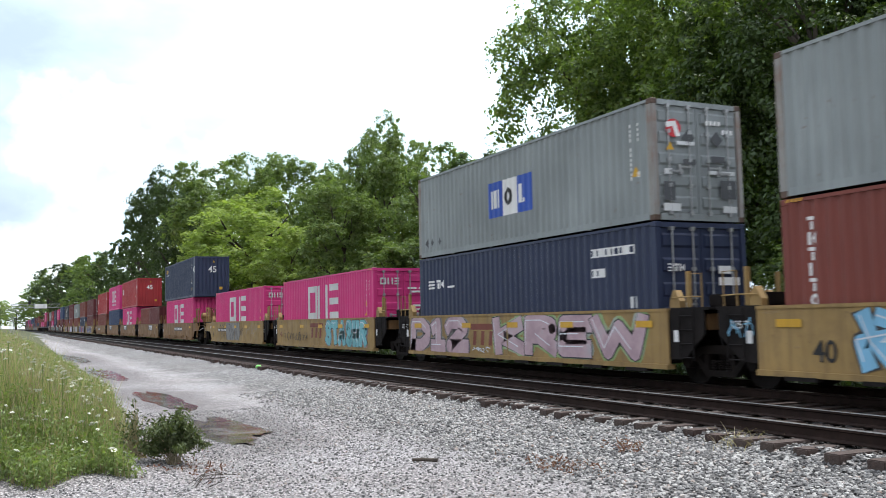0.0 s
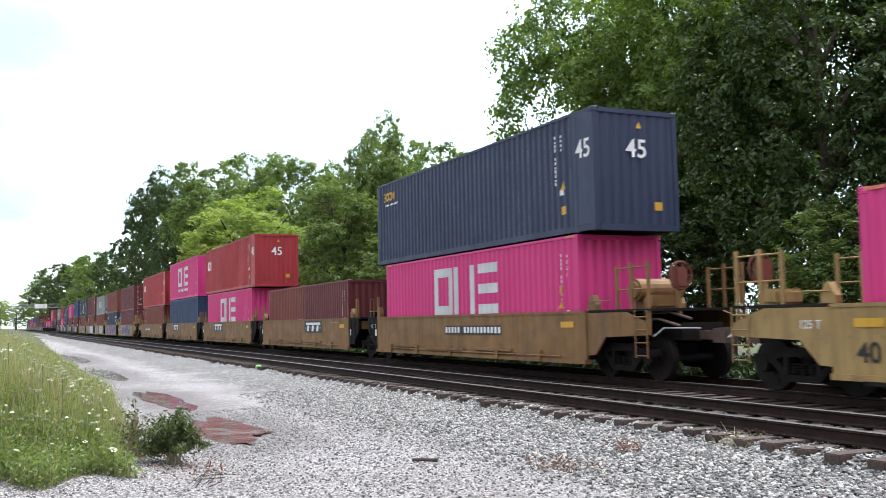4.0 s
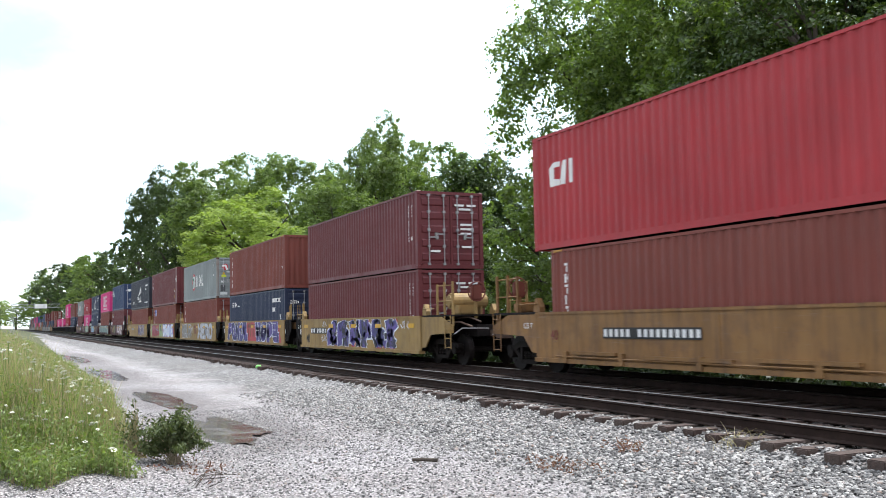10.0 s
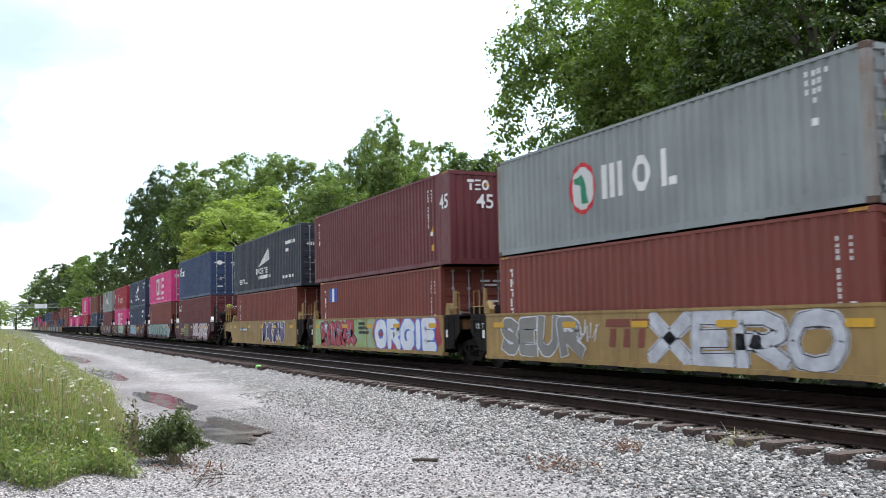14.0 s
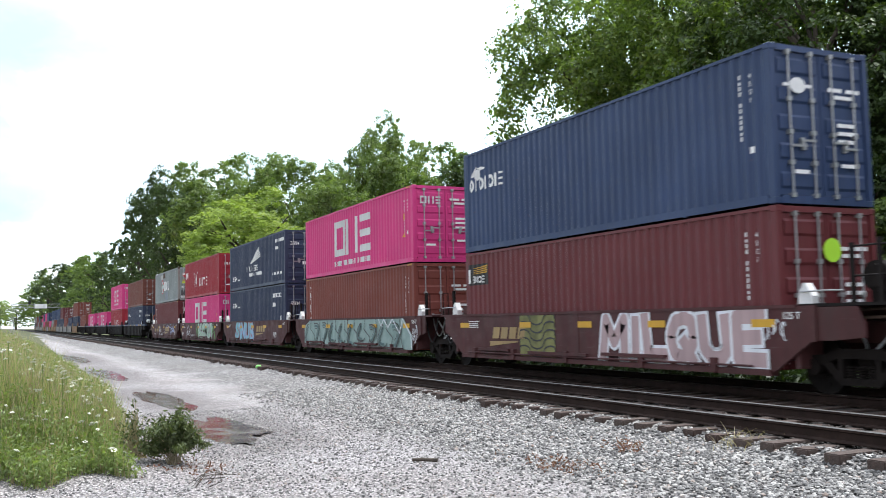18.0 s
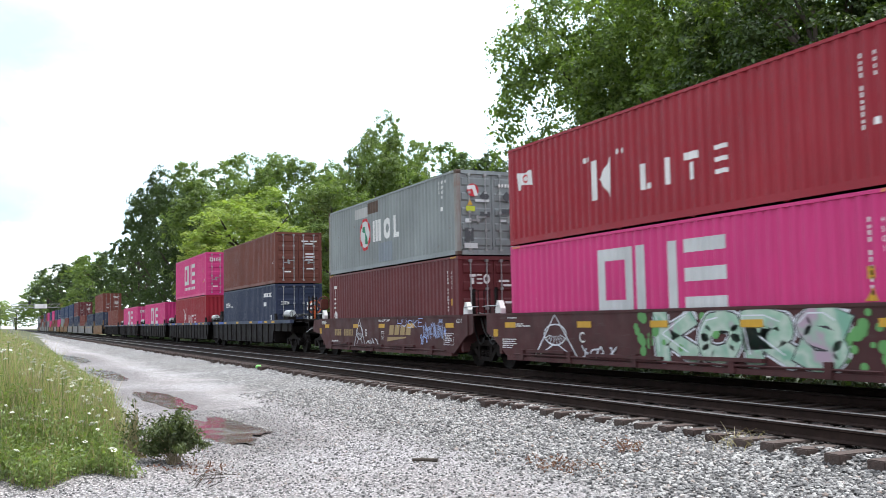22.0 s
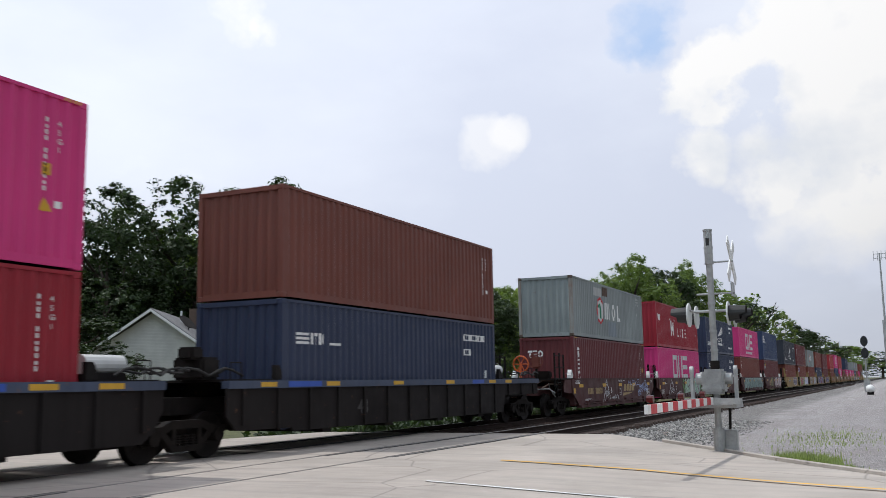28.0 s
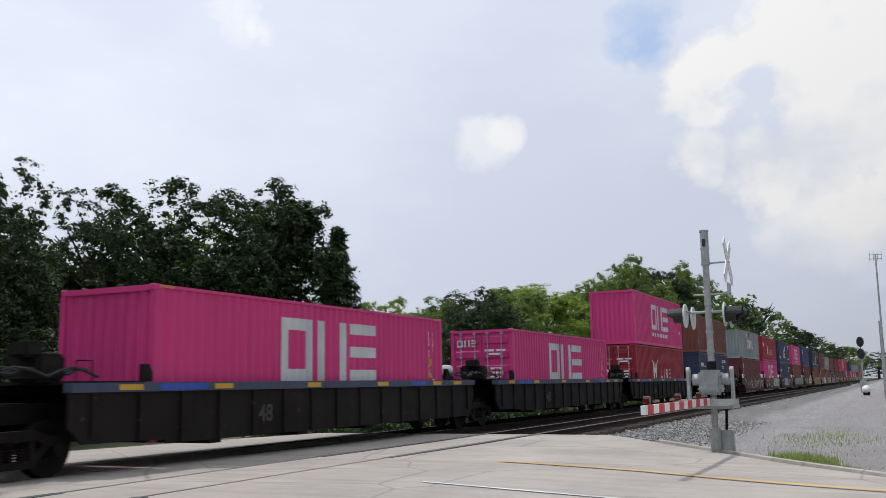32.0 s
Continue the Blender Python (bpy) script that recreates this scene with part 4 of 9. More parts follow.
        if col == "bnsf" and kind == "art":
            bm.free()
            for k, y in enumerate((-1.15, -0.9)):
                bm = bmesh.new()
                tube(bm, [(s * (half + 0.3 + 0.11 * j), y, 1.42 - (0.75 - 0.2 * k) * math.sin(j / 8 * math.pi) ** 0.8) for j in range(9)], 0.02, 6)
                part("brake_hose", bm, GALV if k else RUBBER, c)
        else:
            part("ladder", bm, GRIME if kind == "art" or col == "bnsf" else mat, c)
            if kind == "art" and col in ("yellow", "tan"):
                part("equipment_box", boxed(*sorted((s * (half + 0.15), s * (half + 0.95))), -1.2, -0.7, 1.08, 1.4, bevel=0.02), RUSTBOX, c, "rusty tan equipment box")
                part("notice_card", boxed(s * (half + 0.22) - 0.07, s * (half + 0.22) + 0.07, -1.378, -1.372, 0.85, 1.08), WHITE, c)
        bm = bmesh.new()
        x0 = s * (half + 0.5)
        pts = [(x0 + s * (0.1 + 0.9 * k / 8), -0.85 + 0.1 * math.sin(k), 1.35 - 0.65 * math.sin(k / 8 * math.pi)) for k in range(9)]
        tube(bm, pts, 0.022, 6)
        part("air_hose", bm, RUBBER if col != "bnsf" else GALV, c)
        if kind == "end":
            truck(c, s * (half + 0.95))
            bm = bmesh.new()
            box(bm, *sorted((s * reach, s * (reach + 0.75))), -0.1, 0.1, 0.86, 1.05)
            box(bm, *sorted((s * (reach + 0.5), s * (reach + 0.85))), -0.18, 0.18, 0.8, 1.1)
            part("coupler", bm, CASTING, c)
            gear = mat if col != "bnsf" else TRUCKM
            if s > 0:
                bm = bmesh.new()
                x = s * (half + 1.2)
                rod(bm, (x, -0.95, 1.95), (x, 0.35, 1.95), 0.25, 18)
                bmesh.ops.bevel(bm, geom=[e for e in bm.edges if abs(e.verts[0].co.y - e.verts[1].co.y) < 1e-4], offset=0.06, segments=2, affect="EDGES")
                tank = part("air_tank", bm, gear, c)
                for y in (-0.7, 0.1):
                    part("tank_cradle", boxed(x - 0.22, x + 0.22, y - 0.03, y + 0.03, 1.53, 1.78), gear, tank)
            part("brake_cylinder", boxed(s * (half + 1.75) - 0.2, s * (half + 1.75) + 0.2, -0.95, -0.3, 1.53, 1.82, bevel=0.05), gear, c)
            x, z = s * (half + 2.35), 2.22
            bm = bmesh.new()
            tube(bm, [(x, -0.55 + 0.29 * math.cos(k * math.tau / 20), z + 0.29 * math.sin(k * math.tau / 20)) for k in range(21)], 0.022, 6)
            for k in range(5):
                a = k * math.tau / 5
                rod(bm, (x, -0.55, z), (x, -0.55 + 0.28 * math.cos(a), z + 0.28 * math.sin(a)), 0.016, 6)
            part("brake_wheel", bm, RUSTRED, c, "rust-red brake wheel")
            part("brake_housing", boxed(x - s * 0.05 - 0.1, x - s * 0.05 + 0.1, -0.72, -0.38, 1.95, 2.4, bevel=0.04), RUSTRED, c)
            part("brake_post", boxed(x - s * 0.08 - 0.04, x - s * 0.08 + 0.04, -0.59, -0.51, 1.4, 1.97), gear, c)
            for y in (-1.28, 1.28):
                for dx, h in ((1.1, 0.95), (1.62, 1.0), (2.2, 1.0)):
                    part("railing_post", boxed(s * (half + dx) - 0.04, s * (half + dx) + 0.04, y - 0.03, y + 0.03, 1.2 if dx > 2 else 1.5, 1.53 + h, bevel=0.01), post, c)
                bm = bmesh.new()
                for z in (1.95, 2.42):
                    rod(bm, (s * (half + 1.1), y, z), (s * (half + 2.2), y, z), 0.016, 6)
                part("railing_bar", bm, post, c)
            for y, z in ((-1.1, 1.28), (-0.8, 1.42)):
                bm = bmesh.new()
                tube(bm, ((s * (half + 0.8), y, z), (s * (half + 2.2), y + 0.05, z + 0.03), (s * (half + 2.7), y + 0.2, z - 0.12)), 0.028, 7)
                part("brake_pipe", bm, CASTING, c)
            bm = bmesh.new()
            tube(bm, ((s * (half + 2.4), -1.35, 0.95), (s * (half + 2.42), -1.1, 1.12), (s * (half + 2.6), -0.3, 1.1)), 0.018, 6)
            part("uncoupling_lever", bm, GALV, c)
        elif s < 0:
            truck(c, s * (half + 1.35))


DULLBLUE = paint("dull_blue_rail", (0.05, 0.068, 0.115), 0.5, 0.9, 0.6)


def spine(c, F, R):
    """A black car whose deep ribbed side carries its containers low between the sides."""
    mat, hw, a, b = CARC["dark"], 1.42, -8.2, 9.6 if F == "end" else 7.9
    q = b - (3.4 if F == "end" else 0.5)
    for s in (1, -1):
        y0, y1 = sorted((s * (hw - 0.06), s * hw))
        bm = bmesh.new()
        prism(bm, ((a, 0.8), (a + 0.3, 0.52), (a + 2.2, 0.5), (a + 2.3, 0.42), (q, 0.42), (q + 0.25, 0.98 if F == "end" else 0.6), (b, 0.98), (b, 1.38), (a, 1.38)), "y", y0, y1)
        part("side_sill", bm, mat, c)
        bm = bmesh.new()
        ya, yb = sorted((s * (hw - 0.15), s * (hw + 0.06)))
        box(bm, a, b, ya, yb, 1.36, 1.52)
        part("top_chord", bm, DULLBLUE, c, "dull blue top rail")
        ya, yb = sorted((s * hw, s * (hw + 0.05)))
        for k in range(15):
            x = a + 0.5 + k * (b - a - 1.0) / 14
            part("rib", boxed(x - 0.05, x + 0.05, ya, yb, 0.98 if x > q + 0.2 and F == "end" else 0.62 if k == 0 or x > q - 0.1 else 0.52 if x < a + 2.3 else 0.44, 1.36), mat, c)
        if s < 0:
            for x in (-6.9, -4.4, -1.2, 2.0, 5.2, 6.6):
                bm = bmesh.new()
                rect(bm, x - 0.28, x + 0.28, 1.39, 1.49, -hw - 0.065)
                part("reflector", bm, YELLOW, c, "yellow reflective strip")
    for x in (-4.5, -1.5, 1.5, 4.5):
        part("floor_beam", boxed(x - 0.18, x + 0.18, -hw + 0.06, hw - 0.06, 0.34, 0.46), GRIME, c)
    for s, kind, e in ((1, F, b), (-1, R, a)):
        w = abs(e) - 6.4
        part("end_platform", boxed(*sorted((e, e - s * w)), -1.34, 1.34, 1.5, 1.55), mat, c)
        part("bulkhead", boxed(*sorted((e - s * w, e - s * (w + 0.1))), -1.34, 1.34, 0.46, 1.5), mat, c)
        part("centre_beam", boxed(*sorted((e - s * w, e + s * (0.6 if kind == "art" else 1.3))), -0.5, 0.5, 0.86, 1.2), GRIME, c)
        for y in (-1.3, 1.2):
            bm = bmesh.new()
            x = s * 6.32
            prism(bm, ((x - 0.12, 1.54), (x + 0.12, 1.54), (x + 0.12, 1.7), (x + 0.03, 1.85), (x - 0.12, 1.85)), "y", y, y + 0.1)
            part("container_guide", bm, GRIME, c)
        rails_at("handrail", c, GRIME, e - s * 0.4 - 0.17, 1.54, 0.35, (-1.3, 1.3))
        if s > 0:
            bm = bmesh.new()
            rod(bm, (6.55, -0.75, 1.83), (7.5, -0.75, 1.83), 0.17, 16)
            part("air_tank", bm, OFFW, c, "pale air tank on the deck")
            part("tank_base", boxed(6.6, 7.45, -0.95, -0.55, 1.55, 1.68), mat, c)
        else:
            part("valve_box", boxed(e - 0.25, e + 0.3, -1.0, -0.2, 1.55, 2.0, bevel=0.05), GRIME, c)
            part("valve_cover", boxed(e - 0.45, e - 0.1, -0.9, -0.5, 1.95, 2.2, bevel=0.04), GRIME, c)
        for k in range(3):
            bm = bmesh.new()
            y = -1.1 + 0.22 * k
            tube(bm, [(e - s * (0.9 - 0.28 * j), y + 0.05 * math.sin(j * 1.3 + k), 1.62 + 0.16 * abs(math.sin(j * 0.8 + k))) for j in range(8)], 0.025, 6)
            part("air_hose", bm, RUBBER if col != "bnsf" else GALV, c)
        if kind == "end":
            truck(c, e - s * 0.75)
            bm = bmesh.new()
            x, z = e + s * 0.75, 2.08
            for k in range(20):
                p, q = k * math.tau / 20, (k + 1) * math.tau / 20
                rod(bm, (x, -0.5 + 0.3 * math.cos(p), z + 0.3 * math.sin(p)), (x, -0.5 + 0.3 * math.cos(q), z + 0.3 * math.sin(q)), 0.03, 6)
            for k in range(6):
                p = k * math.tau / 6
                rod(bm, (x, -0.5, z), (x, -0.5 + 0.3 * math.cos(p), z + 0.3 * math.sin(p)), 0.02, 6)
            rod(bm, (x - s * 0.04, -0.5, 1.5), (x - s * 0.04, -0.5, 2.0), 0.05, 8)
            part("brake_wheel", bm, paint("orange_paint", (0.6, 0.12, 0.03), 0.2, 0.4), c, "orange brake wheel")
            part("coupler", boxed(*sorted((e + s * 1.3, e + s * 2.0)), -0.14, 0.14, 0.84, 1.06), CASTING, c)
            part("end_deck", boxed(*sorted((e, e + s * 1.0)), -1.2, 1.2, 1.4, 1.46), mat, c)
        elif s < 0:
            truck(c, e - 0.75)


def strokes(bm, pts, w, y):
    """A sprayed line of width w through the points, with round joints."""
    for (ax, az), (bx, bz) in zip(pts, pts[1:]):
        d = math.hypot(bx - ax, bz - az) or 1
        ux, uz = (bx - ax) / d * w / 2, (bz - az) / d * w / 2
        flat(bm, ((ax + uz, az - ux), (bx + uz, bz - ux), (bx - uz, bz + ux), (ax - uz, az + ux)), y)
        y -= 0.0001
    for x, z in pts:
        disc(bm, x, z, w / 2, w / 2, y, 10 if w > 0.06 else 5)
    return y - 0.0001


FACE = -1.405


def sprayed(name, bm, mat, c, label=""):
    lo, hi = 0.41, 1.455
    for v in bm.verts:
        v.co.z = min(hi, max(lo, v.co.z))
    return tagged(part(name, bm, mat, c, label), kind="stuff")


def block_stroke(bm, pts, w, y, grow=0.0, flare=1.0, rounded=False):
    """A fat painted stroke with square, flared ends; grow widens and lengthens it for an outline."""
    n = len(pts) - 1
    for i, ((ax, az), (bx, bz)) in enumerate(zip(pts, pts[1:])):
        d = math.hypot(bx - ax, bz - az) or 1
        ux, uz = (bx - ax) / d, (bz - az) / d
        e0 = (w * 0.5 if i == 0 and not rounded else 0.0) + (grow if i == 0 else 0.0)
        e1 = (w * 0.5 if i == n - 1 and not rounded else 0.0) + (grow if i == n - 1 else 0.0)
        w0 = w * (flare if i == 0 else 1.0) / 2 + grow
        w1 = w * (flare if i == n - 1 else 1.0) / 2 + grow
        px, pz, qx, qz = ax - ux * e0, az - uz * e0, bx + ux * e1, bz + uz * e1
        flat(bm, ((px + uz * w0, pz - ux * w0), (qx + uz * w1, qz - ux * w1), (qx - uz * w1, qz + ux * w1), (px - uz * w0, pz + ux * w0)), y)
    ends = pts if rounded else pts[1:-1]
    for x, z in ends:
        disc(bm, x, z, w / 2 + grow, w / 2 + grow, y - 0.00005, 14 if rounded else 8)


LOOP = ((0.5, 1), (0.16, 0.92), (0, 0.62), (0, 0.38), (0.16, 0.08), (0.5, 0), (0.84, 0.08), (1, 0.38), (1, 0.62), (0.84, 0.92), (0.5, 1))
BOW = ((0, 0), (0, 1), (0.65, 1), (1, 0.84), (1, 0.62), (0.65, 0.46), (0, 0.46))
SKELETON = {
    "1": (0.55, ((0.1, 0.8), (0.55, 1), (0.55, 0)), ((0.0, 0), (1, 0))), "2": (0.95, ((0, 0.8), (0.2, 1), (0.8, 1), (1, 0.75), (0, 0), (1, 0))),
    "A": (1.0, ((0, 0), (0.5, 1), (1, 0)), ((0.25, 0.35), (0.75, 0.35))), "C": (0.85, ((1, 0.82), (0.7, 1), (0.3, 1), (0, 0.7), (0, 0.3), (0.3, 0), (0.7, 0), (1, 0.2))),
    "D": (0.95, ((0, 0), (0, 1), (0.6, 1), (1, 0.7), (1, 0.3), (0.6, 0), (0, 0))), "E": (0.85, ((1, 1), (0, 1), (0, 0), (1, 0)), ((0, 0.5), (0.8, 0.52))),
    "G": (0.95, ((1, 0.84), (0.7, 1), (0.3, 1), (0, 0.7), (0, 0.3), (0.3, 0), (0.8, 0), (1, 0.2), (1, 0.46), (0.6, 0.46))), "H": (0.75, ((0, 0), (0, 1)), ((1, 0), (1, 1)), ((0, 0.5), (1, 0.5))),
    "I": (0.25, ((0.5, 0), (0.5, 1))), "K": (1.0, ((0, 0), (0, 1)), ((1, 1), (0.15, 0.5), (1, 0))), "L": (0.8, ((0, 1), (0, 0), (1, 0))),
    "M": (1.2, ((0, 0), (0.08, 1), (0.5, 0.35), (0.92, 1), (1, 0))), "N": (1.0, ((0, 0), (0, 1), (1, 0), (1, 1))), "O": (0.95, LOOP), "P": (0.85, BOW),
    "Q": (1.0, LOOP, ((0.6, 0.35), (1, -0.05))), "R": (0.95, BOW, ((0.4, 0.46), (1, 0))), "S": (0.85, ((1, 0.84), (0.72, 1), (0.25, 1), (0, 0.78), (0.2, 0.58), (0.8, 0.44), (1, 0.25), (0.75, 0), (0.28, 0), (0, 0.15))),
    "T": (0.95, ((0, 1), (1, 1)), ((0.5, 1), (0.5, 0))), "U": (0.95, ((0, 1), (0, 0.25), (0.3, 0), (0.7, 0), (1, 0.25), (1, 1))), "W": (1.35, ((0, 1), (0.2, 0), (0.5, 0.75), (0.8, 0), (1, 1))), "X": (1.0, ((0, 0), (1, 1)), ((0, 1), (1, 0))),
}


def pieces(c, letters, w, fill, line, back=None, shine=None, rim=0.05, flare=1.15, rounded=False, label="", cloud=0.16):
    """Sprayed shapes, one over the other: letters are lists of strokes (points in x and z)."""
    if back:
        bm = bmesh.new()
        for k, strokes_of in enumerate(letters):
            for p in strokes_of:
                block_stroke(bm, p, w, FACE - 0.00008 * k, cloud, flare, True)
        sprayed("graffiti_cloud", bm, back, c)
    bo, bf, bl = bmesh.new(), bmesh.new(), bmesh.new()
    y = FACE - 0.004
    for strokes_of in letters:
        for p in strokes_of:
            block_stroke(bo, p, w, y, rim, flare, rounded)
        for k, p in enumerate(strokes_of):
            block_stroke(bf, p, w, y - 0.0008, 0.0, flare, rounded)
        if shine:
            for p in strokes_of:
                strokes(bl, [(x - w * 0.36, z + w * 0.12) for x, z in p[:4]], 0.026, y - 0.0013)
        y -= 0.0018
    sprayed("graffiti_outline", bo, line, c)
    if shine:
        sprayed("graffiti_shine", bl, shine, c)
    else:
        bl.free()
    return sprayed("graffiti_fill", bf, fill, c, label)


def wild_word(c, word, x0, x1, z0, z1, fill, line, back=None, w=0.24, rim=0.045, lean=0.1, seed=1, label="large sprayed graffiti word", **more):
    """A sprayed word in fat, leaning, jostling letters."""
    rnd = random.Random(seed)
    widths = [SKELETON[s][0] for s in word]
    total = sum(widths)
    gap = w * 0.12
    k = (x1 - x0 - w - (w + gap) * (len(word) - 1)) / total
    x, letters = x0 + w / 2, []
    for i, s in enumerate(word):
        cw, tilt = widths[i] * k, lean * math.sin(i * 2.3 + seed)
        lo, hi = z0 + w / 2 + rnd.uniform(-0.04, 0.05), z1 - w / 2 + rnd.uniform(-0.05, 0.04)
        letters.append([[(x + a * cw + tilt * (b - 0.5) + rnd.uniform(-0.015, 0.015), lo + b * (hi - lo)) for a, b in p] for p in SKELETON[s][1:]])
        x += cw + w + gap
    return pieces(c, letters, w, fill, line, back, rim=rim, label=label, **more)


def scrawl(c, word, x0, x1, z0, z1, mat, w, label, lean=0.12):
    """A word sprayed in one thin line."""
    bm = bmesh.new()
    x, k, y = x0, (x1 - x0) / len(word), FACE - 0.0135
    for i, s in enumerate(word):
        for p in SKELETON[s][1:]:
            y = strokes(bm, [(x + (u * 0.74 + lean * v) * k, z0 + (v + 0.12 * math.sin(i * 1.9)) * (z1 - z0)) for u, v in p], w, y)
        x += k
    return sprayed("scribble", bm, mat, c, label)


def graffiti(c, x0, x1, n, fill, line, back=None, seed=1, z0=0.46, z1=1.42, thick=0.3, label="large sprayed graffiti piece", **more):
    """A wild sprayed piece without words: hooked, arrowed strokes that overlap."""
    rnd = random.Random(seed)
    cell, h = (x1 - x0) / n, z1 - z0
    w = min(cell * 0.55, h * thick)
    letters = []
    for i in range(n):
        a = x0 + i * cell
        group = []
        for k in range(3):
            u = [rnd.uniform(0.05, 0.95) for q in range(4)]
            v = [0.04, rnd.uniform(0.3, 0.5), rnd.uniform(0.6, 0.8), 0.96] if k < 2 else [rnd.uniform(0.3, 0.7), 0.5, rnd.uniform(0.4, 0.9), rnd.uniform(0.1, 0.6)]
            if rnd.random() < 0.5:
                v = v[::-1]
            u[1] = u[0] + rnd.uniform(-0.12, 0.12)
            group.append([(min(x1 - w / 2, max(x0 + w / 2, a + cell * p)), z0 + w * 0.4 + (h - w * 0.8) * q) for p, q in zip(u, v)])
        letters.append(group)
    return pieces(c, letters, w, fill, line, back, label=label, rim=w * 0.2, flare=1.35, **more)


def tag_line(c, x0, x1, z0, z1, mat, seed, w=0.035, loops=14, label="thin sprayed scribble"):
    """A looping handwritten line without words."""
    rnd = random.Random(seed)
    bm = bmesh.new()
    n = max(3, loops // 2)
    step, h = (x1 - x0) / n, z1 - z0
    y = FACE - 0.011
    for k in range(n):
        a = x0 + k * step
        for q in range(2):
            p = [(a + step * rnd.uniform(-0.25, 1.15), z0 + h * v) for v in (rnd.uniform(0.0, 0.35), rnd.uniform(-0.3, 1.3), rnd.uniform(0.6, 1.0))]
            p.insert(2, (a + step * rnd.uniform(0.0, 1.0), z0 + h * rnd.uniform(-0.2, 1.2)))
            pts = []
            for m in range(11):
                t = m / 10
                w4 = ((1 - t) ** 3, 3 * t * (1 - t) ** 2, 3 * t * t * (1 - t), t ** 3)
                pts.append(tuple(sum(f * v[d] for f, v in zip(w4, p)) for d in (0, 1)))
            y = strokes(bm, pts, w, y)
    return sprayed("scribble", bm, mat, c, label)


def plate(c, x0, x1, z0, z1, seed=1):
    bm = bmesh.new()
    rect(bm, x0, x1, z0, z1, FACE - 0.012)
    o = part("number_plate", bm, BLACK, c, "black plate with pale bars")
    bm = bmesh.new()
    n = max(4, int((x1 - x0) / 0.2))
    for i in range(n):
        if i != n // 3:
            a = x0 + (x1 - x0) * (i + 0.2) / n
            rect(bm, a, a + (x1 - x0) / n * 0.6, z0 + 0.04, z1 - 0.04, FACE - 0.015)
    tagged(part("plate_bars", bm, WHITE, o), kind="stuff")


def slanted_mark(bm, x, z, w, h, y):
    """One long bar over three slanted legs."""
    flat(bm, ((x, z + h * 0.72), (x + w * 0.97, z + h * 0.72), (x + w, z + h), (x + w * 0.03, z + h)), y)
    for i in range(3):
        a = x + w * (0.08 + 0.32 * i)
        flat(bm, ((a, z), (a + w * 0.13, z), (a + w * 0.17, z + h * 0.66), (a + w * 0.04, z + h * 0.66)), y)


def badge(c, x0, x1, z0=0.93, z1=1.44):
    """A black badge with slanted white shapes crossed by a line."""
    bm = bmesh.new()
    rect(bm, x0, x1, z0, z1, FACE - 0.012)
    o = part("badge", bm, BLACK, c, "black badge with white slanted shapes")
    bm = bmesh.new()
    slanted_mark(bm, x0 + 0.2, z0 + 0.07, x1 - x0 - 0.4, z1 - z0 - 0.14, FACE - 0.015)
    rect(bm, x0 + 0.1, x1 - 0.1, z0 + 0.2, z0 + 0.215, FACE - 0.0155)
    tagged(part("badge_shape", bm, WHITE, o), kind="stuff")


def note_bars(c, x, z, rows, w, seed, mat=None):
    bm = bmesh.new()
    bars(bm, x, z, rows, w, 0.03, seed)
    for v in bm.verts:
        v.co.y = FACE - 0.004
    tagged(part("stencil_marking", bm, mat or WHITE, c), kind="stuff")


def face_text(c, text, size, x, z, mat, label="", y=None):
    write("stencil", text, size, mat, c, Matrix.Translation((x, y or FACE - 0.013, z)), label or "stencilled marking")


def well_car(col, F, R, label):
    c = thing("well_car", label, "rail car", "cars of the train")
    spine(c, F, R) if col == "dark" else bulk(c, col, F, R)
    if col in ("yellow", "tan"):
        face_text(c, "125 T", 0.2, -7.3, 1.12, WHITE, "white stencilled 125 T", -1.366)
    if col == "bnsf":
        face_text(c, "125 T", 0.17, 6.3, 1.28, WHITE, "white stencilled 125 T")
    return c


# ---- the train: middle of each well along it, car, loads ----
STD, HIGH = 2.591, 2.896
FT40, FT45 = 12.192, 13.716
TRAIN = []


def unit(u, col, F, R, label, low, top=None, extra=None):
    TRAIN.append((u, col, F, R, label, low, top, extra))


PINK = (FT40, HIGH, "pink")
L_PINK, L_TTX = "bright pink corrugated container with a pale block logo", "yellow articulated well car with graffiti on its side sill"
L_TAN, L_BN, L_DK = "tan well car with a black and white badge on its sill", "dark brown well car with gold marks and graffiti", "black ribbed well car with a blue top rail"

# ---- ground ----
def smooth(a, b, v):
    t = min(1, max(0, (v - a) / (b - a)))
    return t * t * (3 - 2 * t)


def road_right(y):
    """The road's edge on the side away from the camera."""
    return min(24.8, max(15.0, 15.7 + 1.3 * y)) if y < 16 else max(13.4, 24.8 - 3.8 * (y - 16))


def road_z(y):
    return -0.014 - 0.105 * (1 - smooth(1.0, 7.5, y)) - 0.15 * smooth(16.0, 24.0, y)


def on_road(x, y, grow=0.0):
    return 7.2 - grow < x < road_right(y) + grow


WATER = -0.437


def bank_edge(x):
    return 1.5 - 0.075 * (x + 11.4) if x > -26 else 2.6 - 0.02 * (x + 26)


